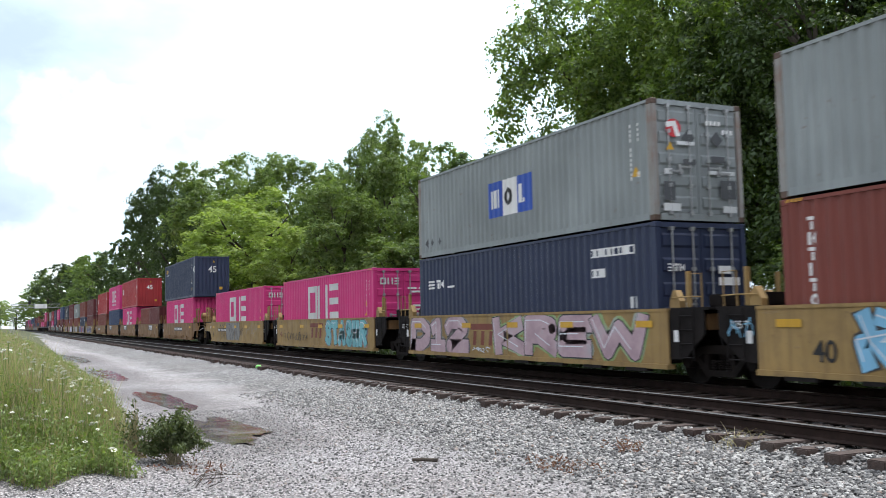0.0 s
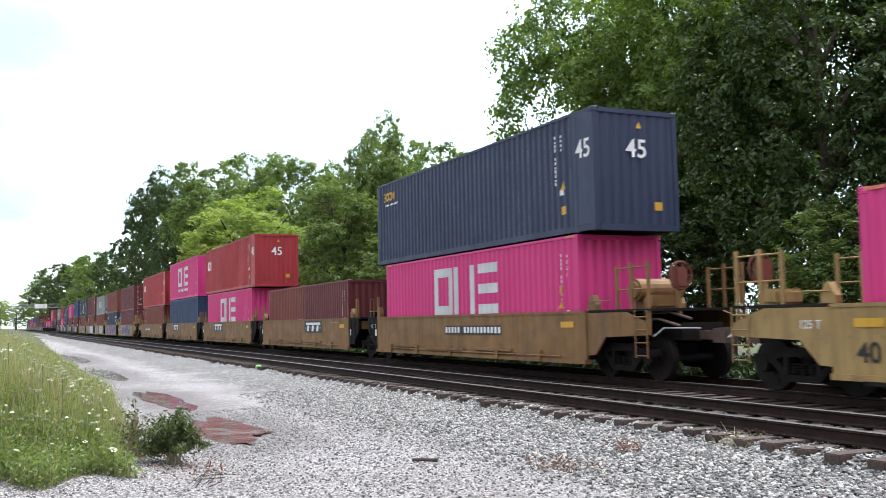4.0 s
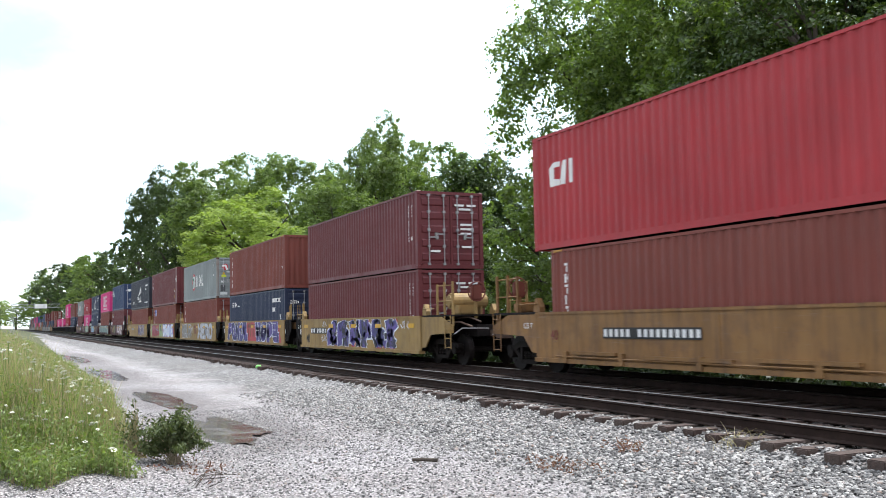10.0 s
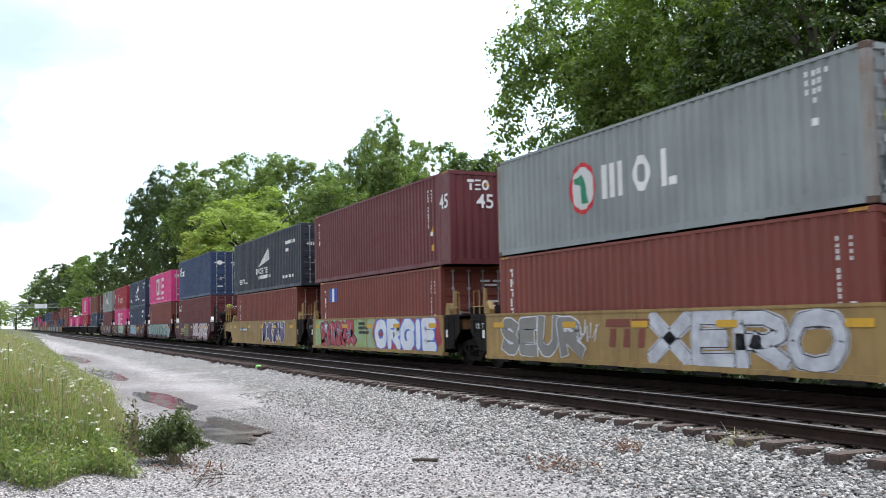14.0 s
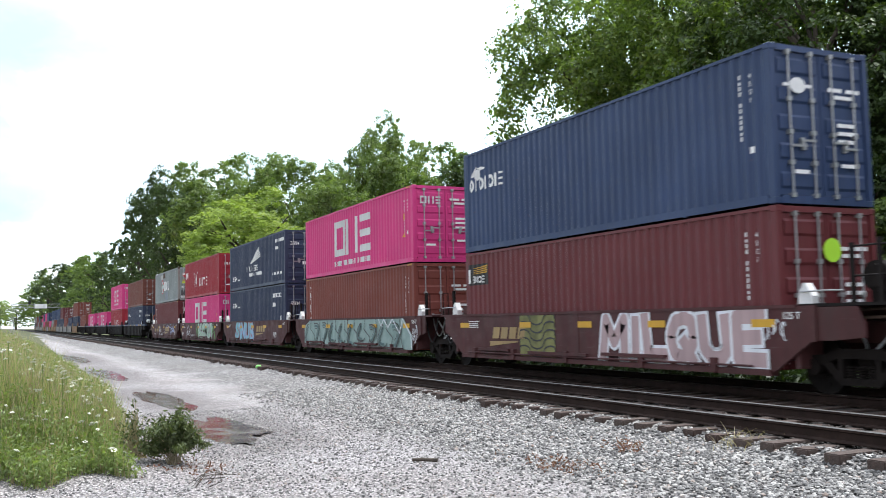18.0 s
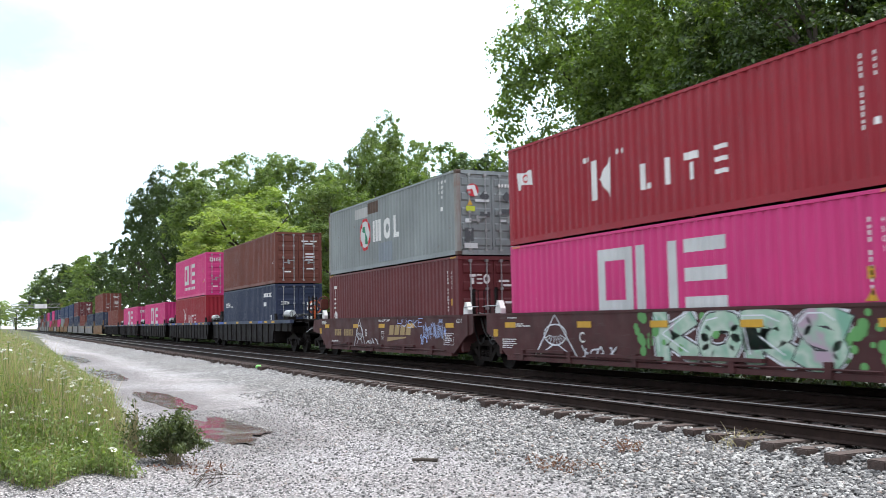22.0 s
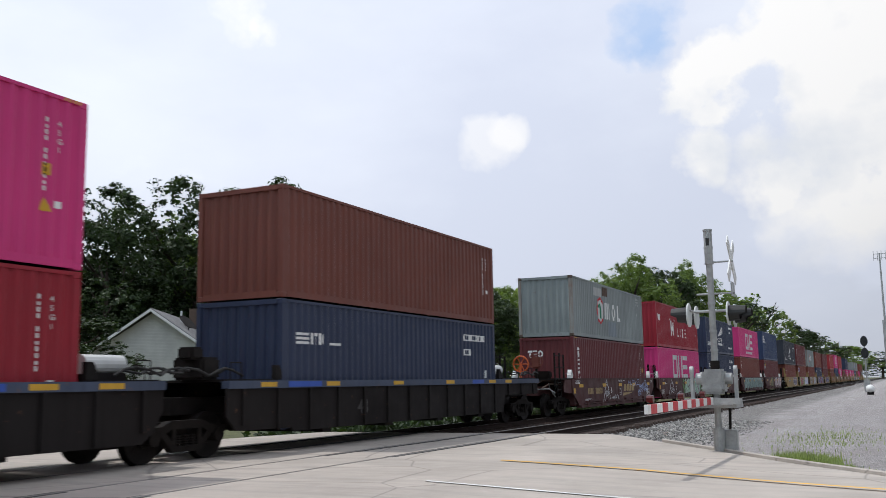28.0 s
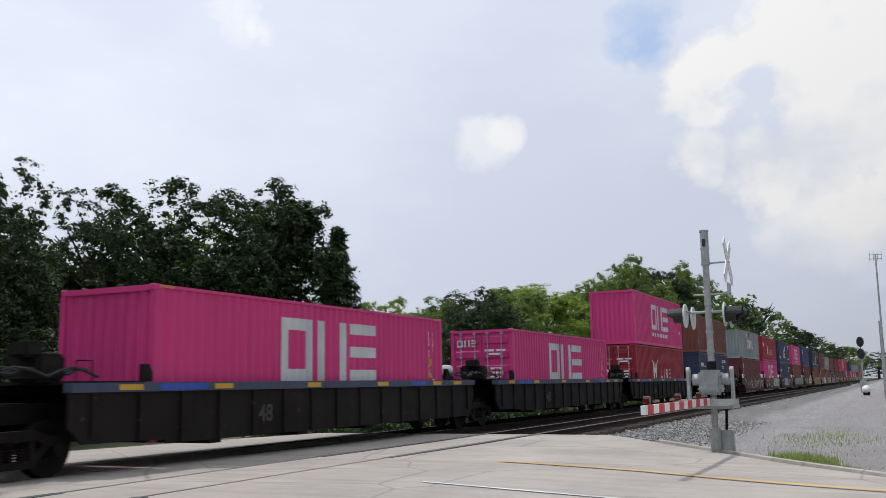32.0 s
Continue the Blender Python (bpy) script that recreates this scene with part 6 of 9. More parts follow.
T1, T2, T3 = "tall broadleaf tree with dense dark green foliage", "broadleaf tree with mid-green foliage", "lower light green leafy tree"
TREES = [  # x, y, height, width, leaves, colour, label
    (-36.2, 25.5, 20.5, 10.2, "near", 4, T1), (-29.5, 26.5, 20.5, 10.5, "near", 4, T1), (-23.0, 25.5, 19.0, 9.5, "near", 0, T1), (-19.5, 29.5, 17.0, 8, "near", 0, T1), (-34, 31, 20, 10, "near", 0, T1), (-22, 31.5, 20, 9, "near", 0, T1),
    (-17.0, 31, 13.5, 6, "fine", 1, T2), (-11.5, 27.5, 11.0, 8, "fine", 2, T3), (-8.0, 33, 10.5, 5, "fine", 1, T2), (-2.7, 27.5, 13.6, 5.5, "fine", 0, T1), (3.2, 27.5, 14.0, 7.4, "near", 0, T1), (4.6, 29.5, 13.5, 6.5, "fine", 0, T1), (6.5, 31, 13.0, 5, "fine", 1, T2), (2.4, 24.6, 5.5, 5.5, "fine", 0, T1), (0.6, 31, 14.5, 8, "fine", 0, T1), (-4.5, 30, 12.0, 7, "fine", 2, T2), (-10.5, 30.5, 13.0, 7, "fine", 1, T2),
    (10.6, 27, 12.5, 4.8, "fine", 2, T2), (15.0, 29.5, 7.0, 6.5, "fine", 2, T3), (27, 60, 10.5, 10, "wide", 2, T3), (34, 62, 10.5, 11, "wide", 1, T3), (21, 58, 9.5, 10, "wide", 2, T3), (-14.5, 25, 6.0, 5, "fine", 2, T3), (-6.0, 25, 5.5, 5.5, "fine", 2, T3), (0.5, 25.5, 5.0, 4.5, "fine", 0, T3), (-27, 23.5, 8, 6, "fine", 0, T1), (-40, 24.5, 9, 7, "fine", 1, T2), (-20, 23.5, 6, 6, "fine", 1, T3),
    (-52.5, 28.5, 14.6, 8.0, "fine", 0, T1), (-59.4, 28, 14.6, 8.5, "fine", 1, T2), (-49, 24.5, 9.0, 7, "fine", 0, T1), (-56, 24.0, 8.5, 7, "fine", 1, T2),
    (-65.1, 22.5, 13.2, 8.0, "wide", 1, T2), (-67.6, 27, 19.2, 8.0, "wide", 1, T2), (-75, 29, 18.2, 9.5, "wide", 1, T2), (-91.0, 27, 20.0, 11, "wide", 1, T2), (-84, 28, 18.0, 9, "wide", 1, T2),
    (-81.5, 19.8, 14.4, 13.5, "wide", 2, T3), (-73.0, 20.5, 10.5, 8, "wide", 2, T3), (-92, 20.5, 11, 10, "wide", 1, T3),
    (-125.0, 26, 25.5, 15, "wide", 1, T2), (-112, 27, 23.0, 12, "wide", 1, T2), (-157.0, 23.5, 29.0, 13, "wide", 0, T1), (-140, 24, 24, 12, "wide", 0, T1), (-172, 21.5, 22, 12, "far", 0, T1),
    (-217, 22, 21.0, 14, "far", 0, T1), (-195, 23, 20, 14, "far", 0, T1), (-250, 22, 22, 16, "far", 1, T2), (-307, 22, 25.0, 20, "far", 0, T1), (-280, 22, 23, 18, "far", 1, T2), (-360, 21, 27, 22, "far", 0, T1), (-430, 21, 31, 26, "far", 0, T1), (-520, 21, 33, 30, "far", 1, T2), (-640, 20, 30, 34, "far", 1, T2), (-820, 8, 26, 40, "far", 1, T2),
    (-330, -4, 13, 9, "far", 1, T2), (-420, -2, 14, 12, "far", 2, T3),
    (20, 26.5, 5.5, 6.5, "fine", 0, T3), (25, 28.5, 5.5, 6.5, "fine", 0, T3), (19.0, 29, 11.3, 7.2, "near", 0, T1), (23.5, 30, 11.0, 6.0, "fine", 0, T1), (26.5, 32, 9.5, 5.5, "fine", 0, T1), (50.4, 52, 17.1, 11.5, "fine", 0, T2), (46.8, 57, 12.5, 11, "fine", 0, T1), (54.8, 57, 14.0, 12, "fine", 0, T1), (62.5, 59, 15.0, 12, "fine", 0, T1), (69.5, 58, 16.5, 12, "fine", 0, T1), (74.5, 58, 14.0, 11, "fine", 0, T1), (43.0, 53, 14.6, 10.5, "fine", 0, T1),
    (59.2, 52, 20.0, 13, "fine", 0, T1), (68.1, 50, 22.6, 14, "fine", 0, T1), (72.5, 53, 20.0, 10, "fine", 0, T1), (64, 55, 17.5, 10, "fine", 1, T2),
    (72.5, 40, 10.2, 6.5, "wide", 2, T3), (84, 41, 11.0, 9, "wide", 1, T2), (92, 42, 12.5, 10, "wide", 0, T1), (104, 40, 14.0, 11, "wide", 1, T2), (127, 35, 17.5, 13, "wide", 1, T2), (146, 35, 19.0, 13, "wide", 0, T1), (166, 34, 19.5, 14, "far", 1, T2), (190, 33, 19.0, 14, "far", 0, T1), (218, 32, 20.0, 15, "far", 1, T2), (252, 31, 20.0, 17, "far", 0, T1), (98, 50, 11.6, 7.0, "wide", 1, T2), (78.3, 34, 11.2, 8.5, "wide", 0, T1), (88.0, 34.5, 12.0, 9.0, "wide", 1, T2), (96.3, 34, 13.5, 11.5, "wide", 2, T3), (108, 33, 14.5, 10, "wide", 1, T2),
    (118, 30, 18.6, 12.0, "wide", 1, T2), (137, 30, 19.5, 12, "wide", 0, T1), (155.6, 30, 22.4, 14, "wide", 1, T2), (178, 29, 19.5, 13, "far", 1, T2), (205, 29, 20.0, 14, "far", 0, T1), (233, 28, 24.6, 16, "far", 1, T2), (274, 26, 18.0, 18, "far", 0, T1), (320, 26, 18.5, 20, "far", 0, T1), (377, 26, 19.0, 24, "far", 0, T1), (480, 26, 20, 28, "far", 1, T2), (592, 22, 21.0, 34, "far", 1, T2), (760, 10, 22, 44, "far", 0, T1), (430, -8, 15, 18, "far", 1, T2), (230, -6, 9, 8, "far", 1, T2),
]
# dark-leaved trees past x = 15 get the deeper green instead
for k, (x, y, h, w, kd, lf, lb) in enumerate(TREES):
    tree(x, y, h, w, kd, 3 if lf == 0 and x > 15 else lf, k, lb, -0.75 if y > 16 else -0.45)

# ---- a dark spruce beyond the line ----
def spruce(x, y, h):
    t = thing("spruce_tree", "dark spruce with drooping tiered branches", "tree", "trees along the line", at=(x, y, -0.75))
    bm = bmesh.new()
    rod(bm, (0, 0, 0), (0, 0, h), 0.22, 8, 0.02)
    part("trunk", bm, BARK, t)
    g = np.random.default_rng(5)
    V = []
    for k in range(230):
        f = 0.1 + 0.88 * k / 230
        z, r = h * f, 0.34 * h * (1 - f) * g.uniform(0.6, 1.15)
        a = k * 2.4
        for j in range(22):
            u = (j + 1) / 22
            c = np.array([math.cos(a) * r * u, math.sin(a) * r * u, z - 0.28 * r * u + 0.1 * r * u * u])
            for q in range(2):
                d = g.normal(size=3) * 0.2
                e = np.array([math.cos(a), math.sin(a), -0.25]) * 0.34 + g.normal(size=3) * 0.18
                n = np.cross(e, g.normal(size=3))
                n = n / np.linalg.norm(n) * 0.1
                V += [c + d - e, c + d + n, c + d + e, c + d - n]
    me = bpy.data.meshes.new("crown")
    me.from_pydata([tuple(v) for v in V], [], [(i, i + 1, i + 2, i + 3) for i in range(0, len(V), 4)])
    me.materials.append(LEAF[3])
    part("crown", me, None, t)


spruce(77.5, 48.6, 17.8)


# ---- loose ballast stones, one by one where the camera stands nearest ----
def stones(name, label, count, x0, x1, y0, y1, lo, hi, seed, mat, fade):
    g = np.random.default_rng(seed)
    V, Fc = [], []
    ico = ((0, 0, 1), (0.9, 0, 0.4), (0.28, 0.85, 0.4), (-0.72, 0.53, 0.4), (-0.72, -0.53, 0.4), (0.28, -0.85, 0.4), (0.72, 0.53, -0.3), (-0.28, 0.85, -0.3), (-0.9, 0, -0.3), (-0.28, -0.85, -0.3), (0.72, -0.53, -0.3))
    tri = ((0, 1, 2), (0, 2, 3), (0, 3, 4), (0, 4, 5), (0, 5, 1), (1, 6, 2), (2, 6, 7), (2, 7, 3), (3, 7, 8), (3, 8, 4), (4, 8, 9), (4, 9, 5), (5, 9, 10), (5, 10, 1), (1, 10, 6))
    P = np.array(ico)
    k = 0
    while k < count:
        x, y = g.uniform(x0, x1), g.uniform(y0, y1)
        if y < fade and g.uniform() > ((y - y0) / (fade - y0)) ** 2 or on_road(x, y, 0.2):
            continue
        s = g.uniform(lo, hi) * np.array([1.0, g.uniform(0.65, 1.0), g.uniform(0.45, 0.8)])
        a = g.uniform(0, 6.28)
        ca, sa = math.cos(a), math.sin(a)
        q = P * s * g.uniform(0.75, 1.2, size=(11, 1))
        q = q @ np.array([[ca, sa, 0], [-sa, ca, 0], [0, 0, 1]])
        t = g.normal() * 0.35
        q = q @ np.array([[1, 0, 0], [0, math.cos(t), math.sin(t)], [0, -math.sin(t), math.cos(t)]])
        o = len(V)
        z = ground_z(x, y) + s[2] * 0.45
        V += (q + np.array([x, y, z])).tolist()
        Fc += [(a1 + o, b1 + o, c1 + o) for a1, b1, c1 in tri]
        k += 1
    me = bpy.data.meshes.new(name)
    me.from_pydata(V, [], Fc)
    me.materials.append(mat)
    tagged(new(name, me), label, "stones", kind="stuff")


M = Mat("crushed_limestone")
r = M.nt.nodes.new("ShaderNodeNewGeometry").outputs["Random Per Island"]
c1 = M.ramp(r, (0.0, (0.035, 0.034, 0.034)), (0.35, (0.13, 0.127, 0.122)), (0.75, (0.35, 0.342, 0.322)), (0.93, (0.5, 0.49, 0.46)), (1.0, (0.26, 0.19, 0.15)))
M.bump(M.noise(40, 4), 0.3, 0.01)
STONE = M.done(M.mix(M.ramp(M.noise(30, 4), (0.4, 0.0), (0.7, 0.4)), c1, (0.24, 0.23, 0.22)), 0.8)
stones("ballast_stones", "grey and white crushed ballast stones", 32000, -24.0, -3.0, 5.0, 8.72, 0.017, 0.038, 1, STONE, 6.6)
# crib stones: oil plus the train's shade, both put into the tone
M = Mat("oily_shaded_stone")
r = M.nt.nodes.new("ShaderNodeNewGeometry").outputs["Random Per Island"]
SHADED_OILSTONE = M.done(M.ramp(r, (0.0, (0.014, 0.012, 0.01)), (0.7, (0.05, 0.042, 0.036)), (1.0, (0.13, 0.11, 0.095))), 0.75)
stones("crib_stones", "oily ballast stones between the rails, coloured darker for the train's shade", 3600, -16.0, 6.6, 8.75, 10.8, 0.02, 0.04, 2, SHADED_OILSTONE, 8.7)
stones("middle_stones", "grey ballast stones between the two tracks", 3400, -22.0, 6.6, 10.85, 12.0, 0.02, 0.045, 6, STONE, 8.7)
stones("loose_pebbles", "small pale pebbles strewn on packed gravel", 26000, -20.0, -6.2, 0.0, 6.4, 0.007, 0.022, 3, STONE, 0.0)
stones("side_ballast", "grey ballast stones beyond the road", 6000, 24.8, 42.0, 4.4, 8.4, 0.025, 0.05, 4, STONE, 5.5)

# ---- puddles ----
M = Mat("muddy_water")
WATERM = M.done(M.ramp(M.noise(1.6, 6), (0.35, (0.07, 0.057, 0.048)), (0.7, (0.14, 0.11, 0.092))), M.ramp(M.noise(2.5, 5), (0.4, 0.08), (0.7, 0.26)), 0.0, 0.5)
for cx, cy, rx, ry in PUDDLES:
    bm = bmesh.new()
    ringv = []
    for k in range(72):
        a = k / 72 * math.tau
        w = 0.86 + 0.5 * noise.noise(Vector((math.cos(a) * 1.8, math.sin(a) * 1.8, cx))) + 0.25 * noise.noise(Vector((math.cos(a) * 5, math.sin(a) * 5, cx)))
        ringv.append(bm.verts.new((cx + rx * w * math.cos(a), cy + ry * w * math.sin(a), WATER)))
    bm.faces.new(ringv)
    tagged(new("puddle", mesh("puddle", bm, WATERM)), "shallow reddish-brown puddle on the gravel", "puddle", "puddles", kind="structure")


# ---- weeds, grass and flowers on the bank ----
def blades(name, label, cat, spots, mat, lean=0.35):
    """Bent grass blades: x, y, height, width each."""
    g = np.random.default_rng(len(spots))
    V, Fc = [], []
    for x, y, h, w in spots:
        a, b = g.uniform(0, 6.28), g.uniform(0, 6.28)
        z = ground_z(x, y) - 0.02
        dx, dy = math.cos(a) * w, math.sin(a) * w
        lx, ly = math.cos(b) * h * lean * g.uniform(0.2, 1), math.sin(b) * h * lean * g.uniform(0.2, 1)
        o = len(V)
        V += [(x - dx, y - dy, z), (x + dx, y + dy, z), (x + dx * 0.8 + lx * 0.35, y + dy * 0.8 + ly * 0.35, z + h * 0.55), (x - dx * 0.8 + lx * 0.35, y - dy * 0.8 + ly * 0.35, z + h * 0.55), (x + lx, y + ly, z + h)]
        Fc += [(o, o + 1, o + 2, o + 3), (o + 3, o + 2, o + 4)]
    me = bpy.data.meshes.new(name)
    me.from_pydata(V, [], Fc)
    me.materials.append(mat)
    return tagged(new(name, me), label, cat, kind="stuff")


GRASS = leaf_material("grass_blades", (0.08, 0.118, 0.046), (0.34, 0.4, 0.19), 0.45)
DRY = leaf_material("dry_grass", (0.22, 0.18, 0.13), (0.44, 0.375, 0.285), 0.42)
WEED = leaf_material("weed_leaves", (0.09, 0.135, 0.048), (0.235, 0.3, 0.115), 0.45)


rnd = random.Random(21)
spots, dry, weeds, heads = [], [], [], []
while len(spots) < 46000:
    x = -11.0 - 40 * rnd.random() ** 2.1
    y = bank_edge(x) - 4.2 * rnd.random() ** 1.15
    if y > bank_edge(x) - 0.2 + 0.45 * noise.noise(Vector((x * 1.3, y, 0))) or x > -11.45 - 0.6 * noise.noise(Vector((0, y * 1.5, 2))):
        continue
    top = 1.22 - 0.55 * max(0.0, y) - ground_z(x, y)
    front = min(1.0, 0.28 + (-11.1 - x) / 3.2)
    clump = 0.78 + 0.5 * noise.noise(Vector((x * 0.9, y * 1.2, 8))) + 0.35 * noise.noise(Vector((x * 2.6, y * 3.0, 4)))
    h = max(0.1, top * front * clump) * rnd.uniform(0.4, 1.12)
    n = noise.noise(Vector((x * 0.55, y * 0.7, 5)))
    tgt = dry if rnd.random() < (0.42 if n > 0.02 else 0.13) else weeds if n < -0.02 and rnd.random() < 0.75 else spots
    tall = 1.18 if tgt is dry else 1.0
    tgt.append((x, y, h * tall, rnd.uniform(0.0025, 0.006) * tall * (1 + 0.03 * (-x - 11))))
    if rnd.random() < (0.03 if -17 < x < -12 and y < 1.3 else 0.008) and top * front > 0.35:
        heads.append((x, y, max(0.1, top * front * clump) * rnd.uniform(0.85, 1.12)))
blades("tall_grass", "tall green grass on the bank by the track", "grass", spots, GRASS)
blades("dry_grass", "dry brownish grass among the weeds", "grass", dry, DRY)
far = [(-44 - 60 * rnd.random() ** 1.5, 2.3 - 3.6 * rnd.random() ** 1.3, rnd.uniform(0.25, 0.75), rnd.uniform(0.008, 0.02)) for k in range(9000)]
blades("far_weeds", "tall weeds farther along the track", "weeds", far, GRASS)


def leaf_patch(name, label, cat, spots, mat, per, size):
    g = np.random.default_rng(7)
    V = []
    for x, y, h, w in spots:
        z0 = ground_z(x, y)
        for k in range(per):
            c = np.array([x, y, z0 + h * (0.15 + 0.85 * g.uniform())]) + g.normal(size=3) * np.array([0.06, 0.06, 0.03])
            e = g.normal(size=3)
            e = e / np.linalg.norm(e) * size * g.uniform(0.6, 1.3)
            n = np.cross(e, g.normal(size=3))
            n = n / np.linalg.norm(n) * size * 0.38
            V += [c - e, c + n, c + e, c - n]
    me = bpy.data.meshes.new(name)
    me.from_pydata([tuple(v) for v in V], [], [(i, i + 1, i + 2, i + 3) for i in range(0, len(V), 4)])
    me.materials.append(mat)
    return tagged(new(name, me), label, cat, kind="stuff")


# added brush, not a known planting: keeps the gap under the cars dark
leaf_patch("verge_brush", "low dark brush added beyond the line to hide sunlit ground under the cars", "brush", [(x, 17.4 + 2.6 * rnd.random(), rnd.uniform(0.35, 0.75) + 0.25 * noise.noise(Vector((x * 0.4, 0, 3))), 0) for x in [-62 + 68.2 * rnd.random() for k in range(5200)] + [25.6 + 50 * rnd.random() for k in range(3600)] + [-62 - 110 * rnd.random() for k in range(3200)]], LEAF[3], 5, 0.15)
leaf_patch("broadleaf_weeds", "low broadleaf weeds in the grass", "weeds", weeds[::2], WEED, 5, 0.03)
heads = heads[:620]
V, Fc, W, Fs = [], [], [], []
for x, y, h in heads:
    z0 = ground_z(x, y)
    r = rnd.uniform(0.016, 0.042)
    tip = Matrix.Translation((x, y, z0 + h)) @ Euler((rnd.uniform(-0.45, 0.45), rnd.uniform(-0.45, 0.45), rnd.uniform(0, 3))).to_matrix().to_4x4()
    for k in range(7):
        q = Vector((0, 0, 0.01)) if k == 0 else Vector((r * 0.68 * math.cos(k * math.tau / 6), r * 0.68 * math.sin(k * math.tau / 6), 0))
        o = len(V)
        V += [tip @ (q + Vector((r * 0.38 * math.cos(j * math.tau / 5), r * 0.38 * math.sin(j * math.tau / 5), 0.007))) for j in range(5)] + [tip @ (q - Vector((0, 0, 0.009)))]
        Fc += [tuple(o + j for j in range(5))] + [(o + (j + 1) % 5, o + j, o + 5) for j in range(5)]
    o = len(W)
    W += [(x + 0.004 * math.cos(j * math.tau / 3), y + 0.004 * math.sin(j * math.tau / 3), zz) for zz in (z0, z0 + h) for j in range(3)]
    Fs += [(o + j, o + (j + 1) % 3, o + 3 + (j + 1) % 3, o + 3 + j) for j in range(3)]
me = bpy.data.meshes.new("white_flowers")
me.from_pydata(V, [], Fc)
me.materials.append(paint("white_petals", (0.62, 0.62, 0.5), 0.2, 0.0, 0.8))
tagged(new("white_flowers", me), "flat white flower heads among the grass", "flowers", kind="stuff")
me = bpy.data.meshes.new("flower_stems")
me.from_pydata(W, [], Fs)
me.materials.append(WEED)
tagged(new("flower_stems", me), "thin green flower stems", "flowers", kind="stuff")


SHRUBLEAF = leaf_material("shrub_leaves", (0.034, 0.05, 0.019), (0.11, 0.14, 0.052), 0.3)


def shrub(x, y, h, w, label, seed, n=1500):
    t = thing("shrub", label, "shrub", at=(x, y, ground_z(x, y) - 0.02))
    g = np.random.default_rng(seed)
    tips = []
    for k in range(46):
        bm = bmesh.new()
        a, s = g.uniform(0, 6.28), g.uniform(0.1, 1.0)
        e = Vector((math.cos(a) * w * 0.5 * s, math.sin(a) * w * 0.5 * s, h * g.uniform(0.45, 1.0) * (1.05 - 0.5 * s)))
        m = e * 0.5 + Vector((0, 0, h * 0.12))
        rod(bm, (g.normal() * 0.05, g.normal() * 0.05, 0), m, 0.007, 4, 0.005)
        rod(bm, m, e, 0.005, 4, 0.002)
        tips.append((m, e))
        part("stem", bm, DRY, t)
    V = []
    for k in range(n):
        m, e = tips[int(g.integers(len(tips)))]
        c = np.array(m.lerp(e, g.uniform(-0.3, 1.05))) + g.normal(size=3) * 0.035
        d = g.normal(size=3) + np.array([0, 0, 0.5])
        d = d / np.linalg.norm(d) * g.uniform(0.02, 0.045)
        q = np.cross(d, g.normal(size=3))
        q = q / np.linalg.norm(q) * 0.013
        V += [c - d, c + q, c + d, c - q]
    me = bpy.data.meshes.new("foliage")
    me.from_pydata([tuple(v) for v in V], [], [(i, i + 1, i + 2, i + 3) for i in range(0, len(V), 4)])
    me.materials.append(SHRUBLEAF)
    part("foliage", me, None, t)


shrub(-12.4, 1.98, 0.8, 0.92, "low dark green shrub with bare twigs on the gravel", 3, 5200)
shrub(-12.9, 1.6, 0.85, 0.9, "half-bare brown shrub at the edge of the grass", 4, 260)


def stick(name, label, pts, r):
    bm = bmesh.new()
    tube(bm, pts, r, 7)
    return tagged(new(name, mesh(name, bm, BARK)), label, "stick")


z0 = ground_z(-10.9, 4.83) + 0.025
stick("stick", "short dark piece of wood on the gravel", ((-11.03, 4.72, z0), (-10.92, 4.82, z0 + 0.012), (-10.8, 4.96, z0 + 0.006)), 0.024)
z0 = ground_z(-10.6, 1.9) + 0.02
for k in range(9):
    a = -10.75 + rnd.uniform(-0.2, 0.2)
    b = 2.0 + rnd.uniform(-0.15, 0.2)
    stick("twig", "dry bent twig on the gravel", ((a, b, z0 - 0.02), (a + rnd.uniform(-0.1, 0.1), b + rnd.uniform(0.05, 0.15), z0 + rnd.uniform(0.02, 0.12)), (a + rnd.uniform(-0.2, 0.2), b + rnd.uniform(0.15, 0.32), z0 + rnd.uniform(0.03, 0.13))), 0.004)
RUSTLEAF = leaf_material("rust_weed", (0.1, 0.04, 0.032), (0.17, 0.08, 0.06))
leaf_patch("rusty_weeds", "rust-coloured dead weeds on the ballast", "weeds", [(-10.1 + rnd.gauss(0, 0.14), 7.35 + rnd.gauss(0, 0.1), 0.1, 0) for k in range(40)] + [(-9.6 + rnd.gauss(0, 0.4), 6.1 + rnd.gauss(0, 0.2), 0.04, 0) for k in range(60)] + [(-12.0 + rnd.gauss(0, 0.5), 2.2 + rnd.gauss(0, 0.3), 0.03, 0) for k in range(45)], RUSTLEAF, 4, 0.03)
blades("straw", "dry straw caught between the ties", "straw", [(-9.35 + rnd.gauss(0, 0.25), 8.45 + rnd.gauss(0, 0.12), rnd.uniform(0.08, 0.2), 0.004) for k in range(80)], DRY, 1.8)
bm = bmesh.new()
bmesh.ops.create_icosphere(bm, subdivisions=2, radius=0.16, matrix=Matrix.Translation((-34.2, 8.5, -0.22)) @ Matrix.Diagonal((1.6, 0.7, 0.5, 1)))
tagged(new("litter", mesh("litter", bm, paint("lime_plastic", (0.2, 0.7, 0.1), 0.1, 0, 0.4))), "crumpled lime green plastic litter by the track", "litter")
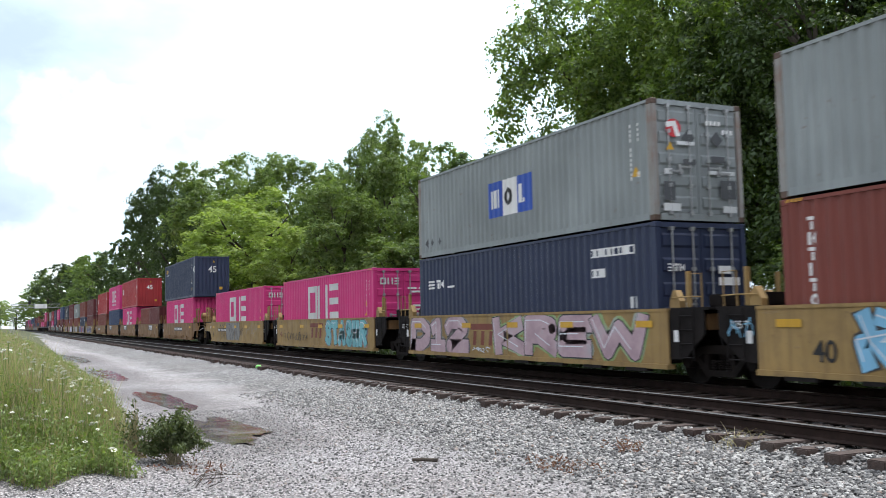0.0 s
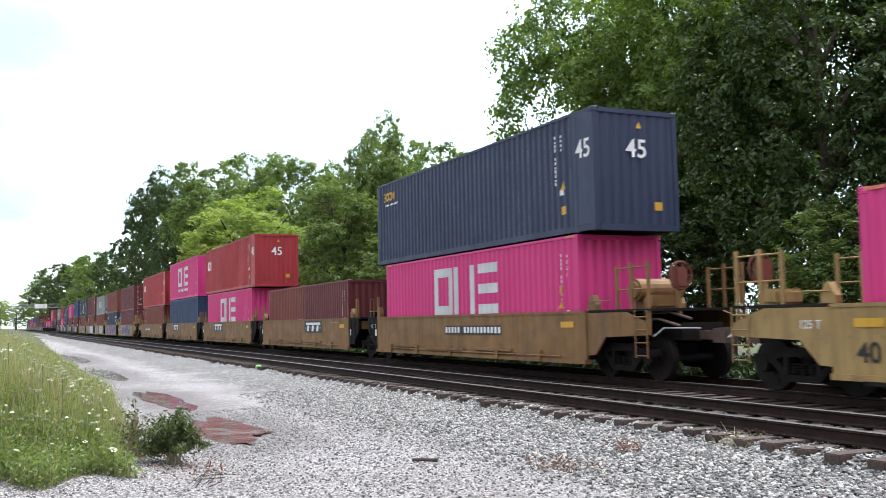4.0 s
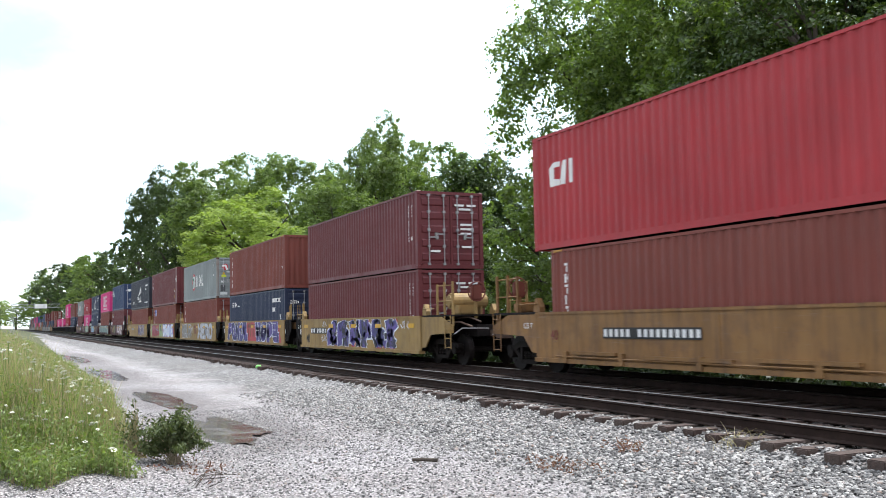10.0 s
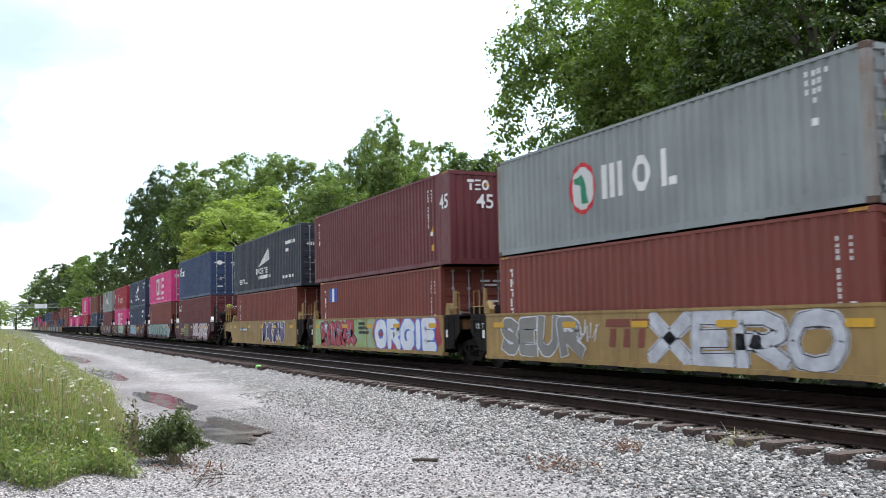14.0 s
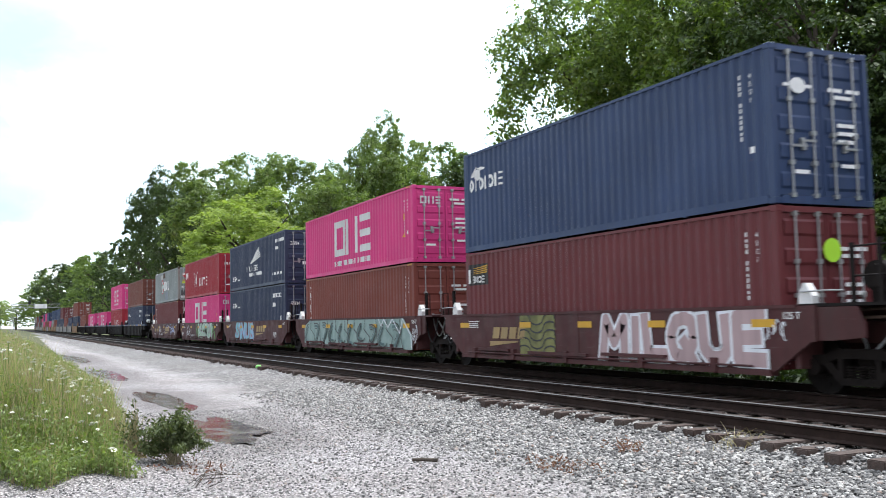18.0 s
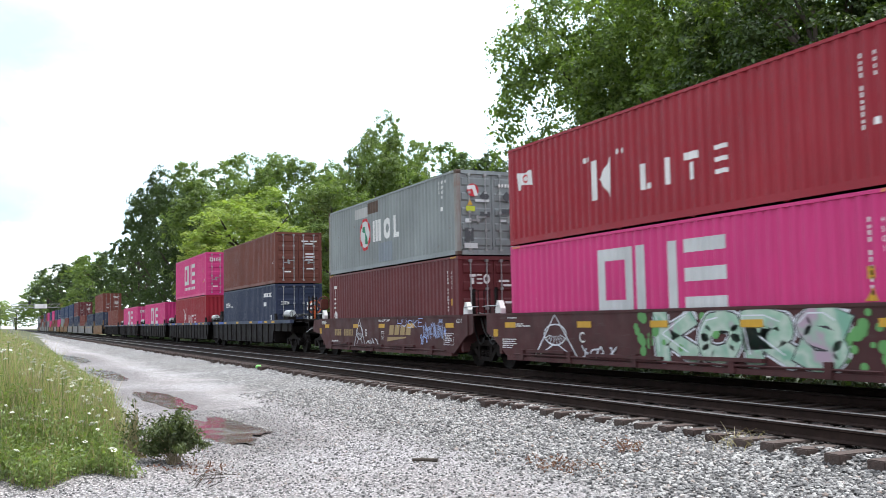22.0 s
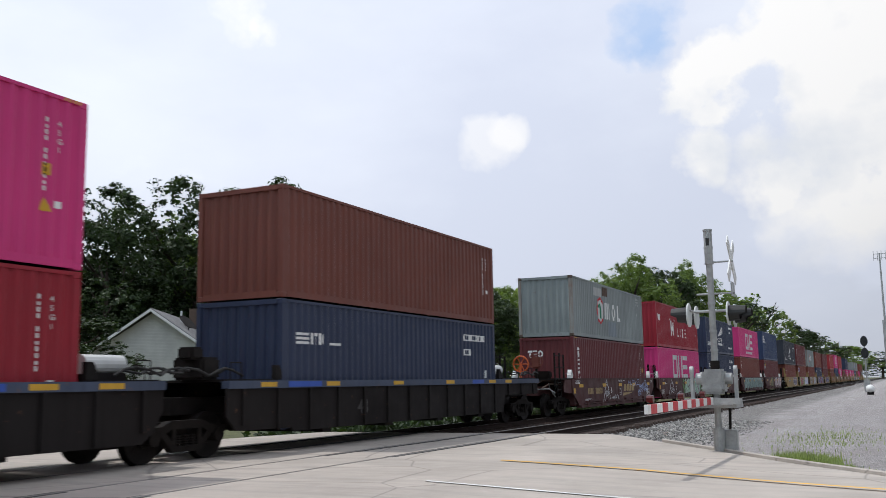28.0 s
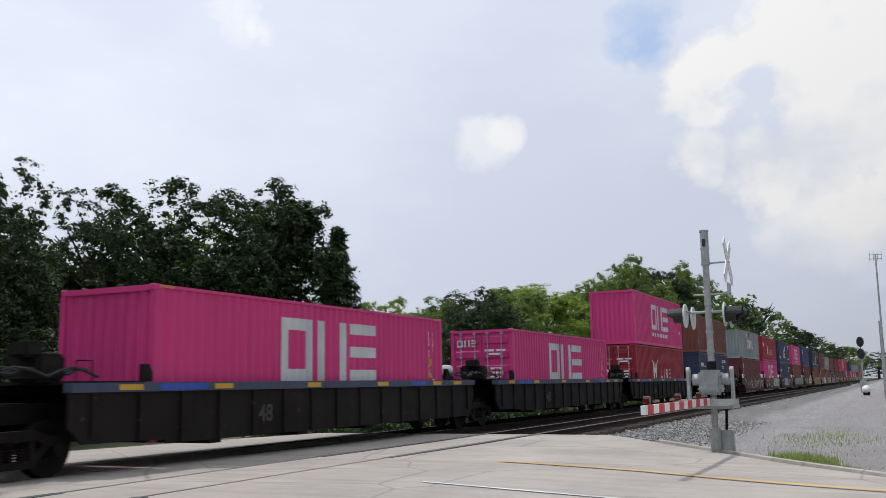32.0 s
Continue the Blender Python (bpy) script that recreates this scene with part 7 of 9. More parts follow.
blades("kerb_grass", "patch of green grass beside the road", "grass", [(20.6 + rnd.gauss(0, 0.8), 1.75 + rnd.gauss(0, 0.25), rnd.uniform(0.08, 0.26), 0.01) for k in range(4200)] + [(18.9 + rnd.gauss(0, 0.5), 0.9 + rnd.gauss(0, 0.2), rnd.uniform(0.04, 0.12), 0.008) for k in range(700)] + [(30 + rnd.gauss(0, 3), 2.0 + rnd.gauss(0, 0.8), rnd.uniform(0.04, 0.14), 0.01) for k in range(900)], GRASS)

# ---- kerb beside the crossing mast ----
bm = bmesh.new()
pts = [(road_right(y) + 0.18, y) for y in np.arange(-0.4, 5.6, 0.4)]
for (ax, ay), (bx, by) in zip(pts, pts[1:]):
    q = []
    for x, y in ((ax, ay), (bx, by)):
        z = road_z(y)
        q.append([bm.verts.new((x + d, y, z + h)) for d, h in ((0.0, -0.1), (0.03, 0.025), (0.2, 0.035), (0.27, -0.15))])
    for i in range(3):
        bm.faces.new((q[0][i], q[0][i + 1], q[1][i + 1], q[1][i]))
tagged(new("kerb", mesh("kerb", bm, ROADM)), "low worn concrete kerb beside the road", "kerb", kind="structure")

# ---- crossing signal with its gate ----
SILVER = steel("silver_paint", (0.4, 0.405, 0.4), 0.42, 0.45, 0.3)
LENS = steel("dark_red_lens", (0.09, 0.01, 0.01), 0.2)


def crossing_signal(x, y):
    s = thing("crossing_signal", "silver crossing mast with crossbuck, flashing lights and lowered gate", "crossing signal", at=(x, y, -0.12))
    bm = bmesh.new()
    rod(bm, (0, 0, 0), (0, 0, 4.62), 0.07, 16)
    part("mast", bm, SILVER, s)
    bm = bmesh.new()
    rod(bm, (0, 0, 3.98), (0, 0, 4.7), 0.09, 16)
    for z in (3.96, 4.3, 4.68):
        rod(bm, (0, 0, z), (0, 0, z + 0.04), 0.1, 16)
    part("top_sleeve", bm, SILVER, s, "ribbed silver sleeve with a dark mark")
    bm = bmesh.new()
    rod(bm, (0, 0, 0), (0, 0, 0.5), 0.115, 16)
    part("base_sleeve", bm, SILVER, s)
    part("base_box", boxed(0.08, 0.36, -0.34, -0.02, 0.0, 0.46, bevel=0.02), SILVER, s)
    bm = bmesh.new()
    tube(bm, ((0.2, -0.2, 0.4), (0.22, -0.22, 0.9), (0.15, -0.15, 1.25)), 0.03, 8)
    part("conduit", bm, GRIME, s)
    for a in (42, -42):
        bm = bmesh.new()
        box(bm, -0.61, 0.61, -0.012, 0.012, -0.115, 0.115)
        bmesh.ops.transform(bm, matrix=Matrix.Translation((0.06, -0.45 - 0.006 * a / 42, 4.02)) @ Matrix.Rotation(radians(a), 4, "Y"), verts=bm.verts[:])
        part("crossbuck_blade", bm, WHITE, s, "white crossbuck blade")
    part("plate_sign", boxed(-0.15, 0.27, -0.46, -0.44, 3.25, 3.55), SILVER, s)
    for z in (4.0, 3.32):
        bm = bmesh.new()
        rod(bm, (0, 0.3 if z < 3.5 else 0, z), (0, -0.5, z), 0.02, 8)
        part("sign_bracket", bm, SILVER, s)
    bm = bmesh.new()
    rod(bm, (0, -0.5, 2.95), (0, 0.5, 2.95), 0.03, 8)
    part("light_arm", bm, SILVER, s)
    for yy, d in ((0.42, 1), (-0.42, -1)):
        for xx in (-0.42, 0.42):
            bm = bmesh.new()
            rod(bm, (xx, yy, 2.86), (xx, yy - d * 0.03, 2.86), 0.25, 24)
            head = part("light_background", bm, OFFW, s, "pale round signal background")
            bm = bmesh.new()
            rod(bm, (xx, yy, 2.86), (xx, yy + d * 0.1, 2.86), 0.16, 18)
            part("light_housing", bm, BLACK, head)
            bm = bmesh.new()
            for k in range(-4, 14):
                a, b = k * math.pi / 9, (k + 1) * math.pi / 9
                if 13 > k > -4:
                    v = [bm.verts.new(p) for p in ((xx + 0.17 * math.cos(a), yy, 2.86 + 0.17 * math.sin(a)), (xx + 0.17 * math.cos(b), yy, 2.86 + 0.17 * math.sin(b)), (xx + 0.17 * math.cos(b), yy + d * (0.34 - 0.12 * (math.sin(b) < 0)), 2.86 + 0.15 * math.sin(b)), (xx + 0.17 * math.cos(a), yy + d * (0.34 - 0.12 * (math.sin(a) < 0)), 2.86 + 0.15 * math.sin(a)))]
                    bm.faces.new(v)
            part("light_hood", bm, BLACK, head)
            bm = bmesh.new()
            rod(bm, (xx, yy + d * 0.1, 2.86), (xx, yy + d * 0.115, 2.86), 0.15, 18)
            part("lens", bm, LENS, head)
            bm = bmesh.new()
            rod(bm, (0, yy * 0.9, 2.95), (xx, yy * 0.9, 2.95), 0.02, 8)
            part("light_bracket", bm, SILVER, s)
    part("gate_mechanism", boxed(-0.2, 0.2, -0.2, 0.26, 1.2, 1.72, bevel=0.05), SILVER, s, "ribbed silver gate machine")
    for zz in (1.32, 1.46, 1.6):
        part("machine_rib", boxed(-0.215, 0.215, -0.215, 0.275, zz - 0.015, zz + 0.015), SILVER, s)
    for yy, e in ((-0.2, -0.34), (0.26, 0.4)):
        bm = bmesh.new()
        rod(bm, (-0.02, yy, 1.52), (-0.02, e, 1.52), 0.12, 18)
        part("machine_drum", bm, SILVER, s)
    bm = bmesh.new()
    rod(bm, (0, 0, 1.72), (0, 0, 1.9), 0.1, 14)
    part("mast_clamp", bm, GRIME, s)
    for zz in (2.1, 2.5, 3.1, 3.6):
        bm = bmesh.new()
        rod(bm, (0, 0, zz), (0, 0, zz + 0.05), 0.085, 14)
        part("mast_band", bm, GALV, s)
    for yy in (-0.42, 0.48):
        bm = bmesh.new()
        box(bm, -0.5, 0.45, yy - 0.03, yy + 0.03, 0.98, 1.1)
        box(bm, -0.16, 0.0, yy - 0.03, yy + 0.03, 1.1, 1.7)
        rod(bm, (-0.08, yy - 0.035, 1.7), (-0.08, yy + 0.035, 1.7), 0.09, 14)
        part("gate_support_arm", bm, SILVER, s)
    part("counterweight_bar", boxed(-0.62, -0.5, -0.55, 0.62, 1.0, 1.12), SILVER, s)
    bm = bmesh.new()
    box(bm, -0.5, 0.45, -0.46, 0.52, 0.92, 0.98)
    part("support_plate", bm, SILVER, s)
    arm = part("gate_arm", boxed(-6.2, -0.6, -0.03, 0.03, 1.0, 1.14), WHITE, s, "white gate arm with red blocks")
    for k in range(7):
        x0 = -6.0 + k * 0.78
        part("red_block", boxed(x0, x0 + 0.39, -0.033, 0.033, 0.997, 1.143), REDM, arm)
    for xx in (-5.9, -3.6, -1.6):
        bm = bmesh.new()
        rod(bm, (xx, -0.05, 1.22), (xx, 0.05, 1.22), 0.06, 10)
        part("gate_lamp", bm, LENS, arm)
    bm = bmesh.new()
    box(bm, -0.098, -0.06, -0.035, 0.035, 4.36, 4.52)
    part("dark_mark", bm, BLACK, s)
    return s


near_signal = crossing_signal(20.37, 3.47)
copy_thing(near_signal, pose(7.7, 17.6, -0.1, 0, 0, 180))


# ---- railway signal, radio mast and tank down the line ----
def block_signal(x, y, h):
    s = thing("block_signal", "slim silver railway signal mast with black lamp heads", "railway signal", at=(x, y, -0.45))
    bm = bmesh.new()
    rod(bm, (0, 0, 0), (0, 0, h), 0.09, 10)
    part("mast", bm, SILVER, s)
    bm = bmesh.new()
    for a in (-0.22, 0.22):
        rod(bm, (0.3, a, 0), (0.3, a, h * 0.8), 0.02, 6)
    for k in range(14):
        rod(bm, (0.3, -0.22, 0.3 + k * 0.33), (0.3, 0.22, 0.3 + k * 0.33), 0.015, 6)
    part("ladder", bm, SILVER, s)
    for z in (h - 0.4, h - 1.8):
        bm = bmesh.new()
        prism(bm, [(0.42 * math.cos(k / 16 * math.tau), z + 0.62 * math.sin(k / 16 * math.tau)) for k in range(16)], "x", -0.16, -0.1)
        hd = part("signal_head", bm, BLACK, s)
        for q in (-0.28, 0.0, 0.28):
            bm = bmesh.new()
            rod(bm, (-0.16, 0, z + q), (-0.34, 0, z + q), 0.1, 12)
            part("lamp_hood", bm, BLACK, hd)
    part("relay_box", boxed(-0.3, 0.3, -0.35, 0.35, 0.0, 1.5, bevel=0.03), SILVER, s)


block_signal(121.0, 3.3, 6.4)
r = thing("radio_mast", "tall thin grey radio mast with a small antenna", "mast", at=(84.0, 0.6, -0.45))
bm = bmesh.new()
rod(bm, (0, 0, 0), (0, 0, 11.9), 0.1, 10, 0.06)
part("pole", bm, SILVER, r)
bm = bmesh.new()
for z in (11.5, 11.85):
    rod(bm, (0, -0.45, z), (0, 0.45, z), 0.025, 6)
for y in (-0.45, -0.15, 0.15, 0.45):
    rod(bm, (0, y, 11.3), (0, y, 12.1), 0.02, 6)
part("antenna", bm, SILVER, r)
r = thing("short_pole", "short grey steel pole beside the radio mast", "pole", at=(86.0, 0.7, -0.45))
bm = bmesh.new()
rod(bm, (0, 0, 0), (0, 0, 6.5), 0.12, 10)
part("pole", bm, SILVER, r)
r = thing("gas_tank", "small white gas tank on feet by the line", "tank", at=(104.0, 2.6, -0.45))
bm = bmesh.new()
bmesh.ops.create_uvsphere(bm, u_segments=14, v_segments=10, radius=0.5, matrix=Matrix.Translation((0, 0, 0.62)) @ Matrix.Diagonal((1.9, 0.85, 0.85, 1)))
part("tank", bm, WHITE, r, smooth=True)
for a in (-0.5, 0.5):
    part("foot", boxed(a - 0.06, a + 0.06, -0.3, 0.3, 0.0, 0.35), GRIME, r)


# ---- signal bridge up the line ----
def signal_bridge(x):
    s = thing("signal_bridge", "pale lattice signal bridge over the tracks with a white sign", "signal bridge", at=(x, 0, -0.6))
    for y in (2.0, 17.5):
        for a, b in ((-0.5, -0.4), (-0.5, 0.4), (0.5, -0.4), (0.5, 0.4)):
            bm = bmesh.new()
            rod(bm, (a, y + b, 0), (a, y + b, 9.6), 0.07, 6)
            part("leg_post", bm, SILVER, s)
        bm = bmesh.new()
        for k in range(10):
            rod(bm, (0.5, y - 0.4, k * 0.95), (0.5, y + 0.4, k * 0.95 + 0.95), 0.04, 5)
            rod(bm, (0.5, y + 0.4, k * 0.95), (0.5, y - 0.4, k * 0.95 + 0.95), 0.04, 5)
        part("leg_lattice", bm, SILVER, s)
    for z in (8.5, 9.6):
        bm = bmesh.new()
        rod(bm, (0.5, 1.6, z), (0.5, 17.9, z), 0.08, 6)
        part("chord", bm, SILVER, s)
    bm = bmesh.new()
    for k in range(16):
        y = 1.8 + k
        rod(bm, (0.5, y, 8.5 if k % 2 else 9.6), (0.5, y + 1, 9.6 if k % 2 else 8.5), 0.045, 5)
    part("truss_lattice", bm, SILVER, s)
    for y in (7.0, 12.5):
        bm = bmesh.new()
        prism(bm, [(y + 0.45 * math.cos(k / 12 * math.tau), 10.3 + 0.8 * math.sin(k / 12 * math.tau)) for k in range(12)], "x", 0.6, 0.7)
        part("signal_head", bm, BLACK, s)
    part("sign_panel", boxed(0.62, 0.68, 8.5, 12.2, 8.2, 9.6), WHITE, s, "white sign panel")


signal_bridge(-330.0)


# ---- houses, utility pole and van beyond the crossing ----
M = Mat("white_siding")
w = M.node("ShaderNodeTexWave", Scale=4.0, Distortion=0.0)
w.bands_direction, w.wave_profile = "Z", "SAW"
M.link(M.tc, w.inputs["Vector"])
M.bump(w.outputs["Fac"], 0.6, 0.03)
SIDING = M.done(M.ramp(M.noise(0.8, 5), (0.3, (0.5, 0.5, 0.49)), (0.7, (0.7, 0.7, 0.68))), 0.6)
M = Mat("grey_shingles")
b = M.node("ShaderNodeTexBrick", Scale=2.2)
b.inputs["Color1"].default_value, b.inputs["Color2"].default_value, b.inputs["Mortar"].default_value = (0.13, 0.13, 0.135, 1), (0.2, 0.2, 0.2, 1), (0.06, 0.06, 0.06, 1)
M.link(M.tc, b.inputs["Vector"])
SHINGLE = M.done(M.mix(0.5, b.outputs["Color"], M.ramp(M.noise(1.5, 6), (0.3, (0.12, 0.12, 0.12)), (0.7, (0.21, 0.21, 0.21)))), 0.9)
GLASSD = steel("dark_glass", (0.02, 0.024, 0.028), 0.08)


def house(x, y, turn, w, d, eave, ridge, label):
    """A gabled house; its gable end looks along its own -y."""
    h = thing("house", label, "house", at=(x, y, -0.8))
    h.rotation_euler = (0, 0, radians(turn))
    bm = bmesh.new()
    prism(bm, ((-w / 2, 0), (w / 2, 0), (w / 2, eave), (0, ridge - 0.12), (-w / 2, eave)), "y", 0, d)
    part("wall", bm, SIDING, h)
    for s in (1, -1):
        bm = bmesh.new()
        k = (ridge - eave) / (w / 2)
        prism(bm, ((0, ridge), (s * (w / 2 + 0.45), eave - 0.45 * k), (s * (w / 2 + 0.45), eave - 0.45 * k + 0.14), (0, ridge + 0.14)), "y", -0.45, d + 0.45)
        part("roof_slope", bm, SHINGLE, h)
        bm = bmesh.new()
        prism(bm, ((0, ridge - 0.06), (s * (w / 2 + 0.45), eave - 0.45 * k - 0.06), (s * (w / 2 + 0.45), eave - 0.45 * k + 0.1), (0, ridge + 0.1)), "y", -0.5, -0.455)
        part("barge_board", bm, WHITE, h, "white board along the gable")
    for a in (-w * 0.25, w * 0.25):
        win = part("window", boxed(a - 0.5, a + 0.5, -0.05, 0.02, 1.2, 2.5), WHITE, h)
        part("pane", boxed(a - 0.42, a + 0.42, -0.06, -0.052, 1.28, 1.82), GLASSD, win)
        part("pane", boxed(a - 0.42, a + 0.42, -0.06, -0.052, 1.88, 2.42), GLASSD, win)
    part("door", boxed(-0.5, 0.5, -0.04, 0.02, 0.1, 2.15), OFFW, h)
    if d > 9.5:
        k = (ridge - eave) / (w / 2)
        for yy, xx in ((2.2, 1.5), (3.4, 1.1)):
            bm = bmesh.new()
            o, n = Vector((xx, yy, ridge - xx * k + 0.45)), Vector((0.55, -0.35, 0.75)).normalized()
            rod(bm, o, o + n * 0.06, 0.36, 18, 0.42)
            rod(bm, o - Vector((0, 0, 0.5)), o, 0.03, 6)
            part("satellite_dish", bm, GRIME, h, "dark round satellite dish")
        bm = bmesh.new()
        rod(bm, (0.6, 4.6, ridge - 0.6), (0.6, 4.6, ridge + 0.35), 0.06, 8)
        part("vent_pipe", bm, OFFW, h)
    part("chimney", boxed(w * 0.12, w * 0.12 + 0.5, d * 0.6, d * 0.6 + 0.5, ridge - 0.6, ridge + 0.6), CASTING, h)


house(38.3, 36.0, -60, 6.4, 10.0, 4.1, 6.35, "white gabled house with a grey shingle roof and dishes on it")
house(32.6, 39.5, -14, 5.0, 6.0, 3.0, 4.7, "small pale gabled house with a grey roof")
house(53.5, 37.0, -60, 7.0, 12.0, 4.0, 6.1, "pale house with a low grey shingle roof")
house(-7.0, 40.0, 12, 9.0, 9.0, 4.2, 7.0, "pale house with a grey roof behind trees")
house(-55.0, 36.0, 30, 8.0, 9.0, 4.6, 7.2, "white house behind trees")

M = Mat("weathered_pole_wood")
n = M.noise(2, 6, 0.6, M.scaled((9, 9, 0.8)))
POLEM = M.done(M.ramp(n, (0.3, (0.10, 0.08, 0.065)), (0.7, (0.22, 0.19, 0.16))), 0.9)
u = thing("utility_pole", "weathered wooden utility pole with a crossarm", "utility pole", at=(6.95, 22.0, -0.8))
bm = bmesh.new()
rod(bm, (0, 0, 0), (0, 0, 12.4), 0.17, 12, 0.11)
part("pole", bm, POLEM, u)
part("crossarm", boxed(-1.2, 1.2, -0.15, -0.05, 11.3, 11.45), POLEM, u)
for a in (-1.05, -0.55, 0.55, 1.05):
    bm = bmesh.new()
    rod(bm, (a, -0.1, 11.45), (a, -0.1, 11.62), 0.04, 8)
    part("insulator", bm, OFFW, u)
for a, m, b in (((6.95, 21.9, 6.9), (9.6, 15.0, 9.4), (14.0, -2.0, 15.6)),):
    bm = bmesh.new()
    pts = [Vector(a).lerp(Vector(m), k / 6) for k in range(6)] + [Vector(m).lerp(Vector(b), k / 6) for k in range(7)]
    tube(bm, pts, 0.024, 5)
    tagged(new("overhead_wire", mesh("overhead_wire", bm, GRIME)), "thin black overhead wire from the pole", "wire")


def speed_sign(x, y):
    s = thing("speed_sign", "white speed limit sign on a steel post", "road sign", at=(x, y, -0.75))
    s.rotation_euler = (0, 0, radians(-34))
    part("post", boxed(-0.03, 0.03, 0.01, 0.05, 0.0, 3.2), GALV, s)
    p = part("panel", boxed(-0.235, 0.235, -0.005, 0.005, 2.5, 3.11, bevel=0.004), WHITE, s)
    for w, size, a, z in (("SPEED", 0.13, -0.18, 2.97), ("LIMIT", 0.13, -0.155, 2.83), ("35", 0.29, -0.17, 2.56)):
        write("sign_text", w, size, BLACK, p, Matrix.Translation((a, -0.008, z)), "black sign lettering")


speed_sign(14.2, 20.0)
bm = bmesh.new()
rod(bm, (-2.95, 22.0, -0.8), (-2.6, 22.0, 7.2), 0.11, 10, 0.08)
tagged(new("wooden_pole", mesh("wooden_pole", bm, POLEM)), "slightly leaning weathered wooden pole", "pole")


def van(x, y):
    v = thing("delivery_van", "white delivery van waiting beyond the crossing", "van", at=(x, y, road_z(y)))
    bm = bmesh.new()
    prism(bm, ((0.0, 0.45), (0.0, 1.05), (0.9, 1.35), (1.5, 2.35), (1.9, 2.62), (6.0, 2.66), (6.1, 2.5), (6.1, 0.45)), "x", -1.02, 1.02)
    bmesh.ops.bevel(bm, geom=bm.edges[:], offset=0.09, segments=2, affect="EDGES")
    part("body", bm, paint("white_van_paint", (0.78, 0.78, 0.78), 0.1, 0.0, 0.3), v)
    bm = bmesh.new()
    prism(bm, ((0.98, 1.42), (1.47, 2.25), (1.43, 2.27), (0.94, 1.44)), "x", -0.85, 0.85)
    part("windscreen", bm, GLASSD, v)
    for s in (1, -1):
        bm = bmesh.new()
        a, b = sorted((s * 1.005, s * 1.03))
        prism(bm, ((1.25, 1.5), (1.65, 2.2), (2.4, 2.2), (2.4, 1.5)), "x", a, b)
        part("side_window", bm, GLASSD, v)
        part("stripe", boxed(*sorted((s * 1.005, s * 1.025)), 2.9, 5.2, 1.6, 2.0), paint("purple_stripe", (0.12, 0.05, 0.3), 0.1, 0, 0.4), v)
        part("headlight", boxed(*sorted((s * 0.65, s * 0.98)), -0.02, 0.06, 0.75, 0.98), OFFW, v)
        for yy in (1.0, 5.0):
            bm = bmesh.new()
            rod(bm, (s * 0.78, yy, 0.36), (s * 1.0, yy, 0.36), 0.36, 20)
            w = part("wheel", bm, RUBBER, v)
            bm = bmesh.new()
            rod(bm, (s * 1.0, yy, 0.36), (s * 1.012, yy, 0.36), 0.2, 16)
            part("rim", bm, GALV, w)
    part("bumper", boxed(-1.0, 1.0, -0.08, 0.1, 0.4, 0.62, bevel=0.03), BLACK, v)


van(10.7, 21.5)

# ---- paint on the cars ----
def spray(name, c):
    return paint("spray_" + name, c, 0.35, 0.12, 0.6)


SP = {k: spray(k, v) for k, v in {
    "pink": (0.55, 0.34, 0.38), "teal": (0.16, 0.42, 0.45), "ltblue": (0.22, 0.5, 0.7), "purple": (0.12, 0.07, 0.32), "white": (0.7, 0.72, 0.75), "green": (0.12, 0.33, 0.1), "lime": (0.35, 0.5, 0.2),
    "seafoam": (0.32, 0.48, 0.42), "red": (0.5, 0.05, 0.05), "orange": (0.6, 0.2, 0.05), "silver": (0.45, 0.46, 0.46), "dark": (0.04, 0.04, 0.045), "violet": (0.2, 0.14, 0.5), "mauve": (0.42, 0.3, 0.3), "blue": (0.1, 0.2, 0.6), "grey": (0.24, 0.23, 0.21), "maroon": (0.2, 0.05, 0.03), "soot": (0.055, 0.052, 0.05), "paleblue": (0.45, 0.58, 0.9), "seashade": (0.1, 0.17, 0.17)}.items()}


def mottled(name, *stops, scale=1.6):
    M = Mat(name)
    return M.done(M.ramp(M.noise(scale, 5, 0.6), *stops), 0.6)


NIGHT = mottled("dark_blue_spray", (0.3, (0.015, 0.015, 0.035)), (0.45, (0.05, 0.05, 0.17)), (0.58, (0.13, 0.09, 0.33)), (0.7, (0.03, 0.03, 0.07)))
BLUSH = mottled("worn_pink_spray", (0.3, (0.36, 0.24, 0.27)), (0.55, (0.52, 0.37, 0.4)), (0.72, (0.44, 0.42, 0.44)))
CHROME = mottled("worn_silver_spray", (0.3, (0.36, 0.37, 0.4)), (0.6, (0.6, 0.62, 0.66)), scale=3.0)
BRICKY = mottled("red_spray", (0.3, (0.3, 0.03, 0.05)), (0.6, (0.5, 0.06, 0.08)), (0.75, (0.22, 0.03, 0.05)))
LEAFY = mottled("green_spray", (0.3, (0.16, 0.26, 0.09)), (0.5, (0.3, 0.42, 0.17)), (0.66, (0.36, 0.4, 0.36)))
ICE = mottled("white_spray", (0.3, (0.56, 0.6, 0.68)), (0.6, (0.76, 0.79, 0.84)), scale=1.0)
SEA = mottled("seafoam_spray", (0.3, (0.2, 0.3, 0.27)), (0.6, (0.29, 0.4, 0.37)), scale=2.5)
MOSS = mottled("olive_spray", (0.3, (0.1, 0.1, 0.03)), (0.6, (0.22, 0.22, 0.07)), scale=2.5)
M = Mat("mixed_pastel_spray")
n = M.noise(1.3, 3)
MINT = M.done(M.ramp(n, (0.35, (0.45, 0.33, 0.4)), (0.45, (0.3, 0.5, 0.36)), (0.55, (0.5, 0.6, 0.5)), (0.66, (0.2, 0.42, 0.3))), 0.6)


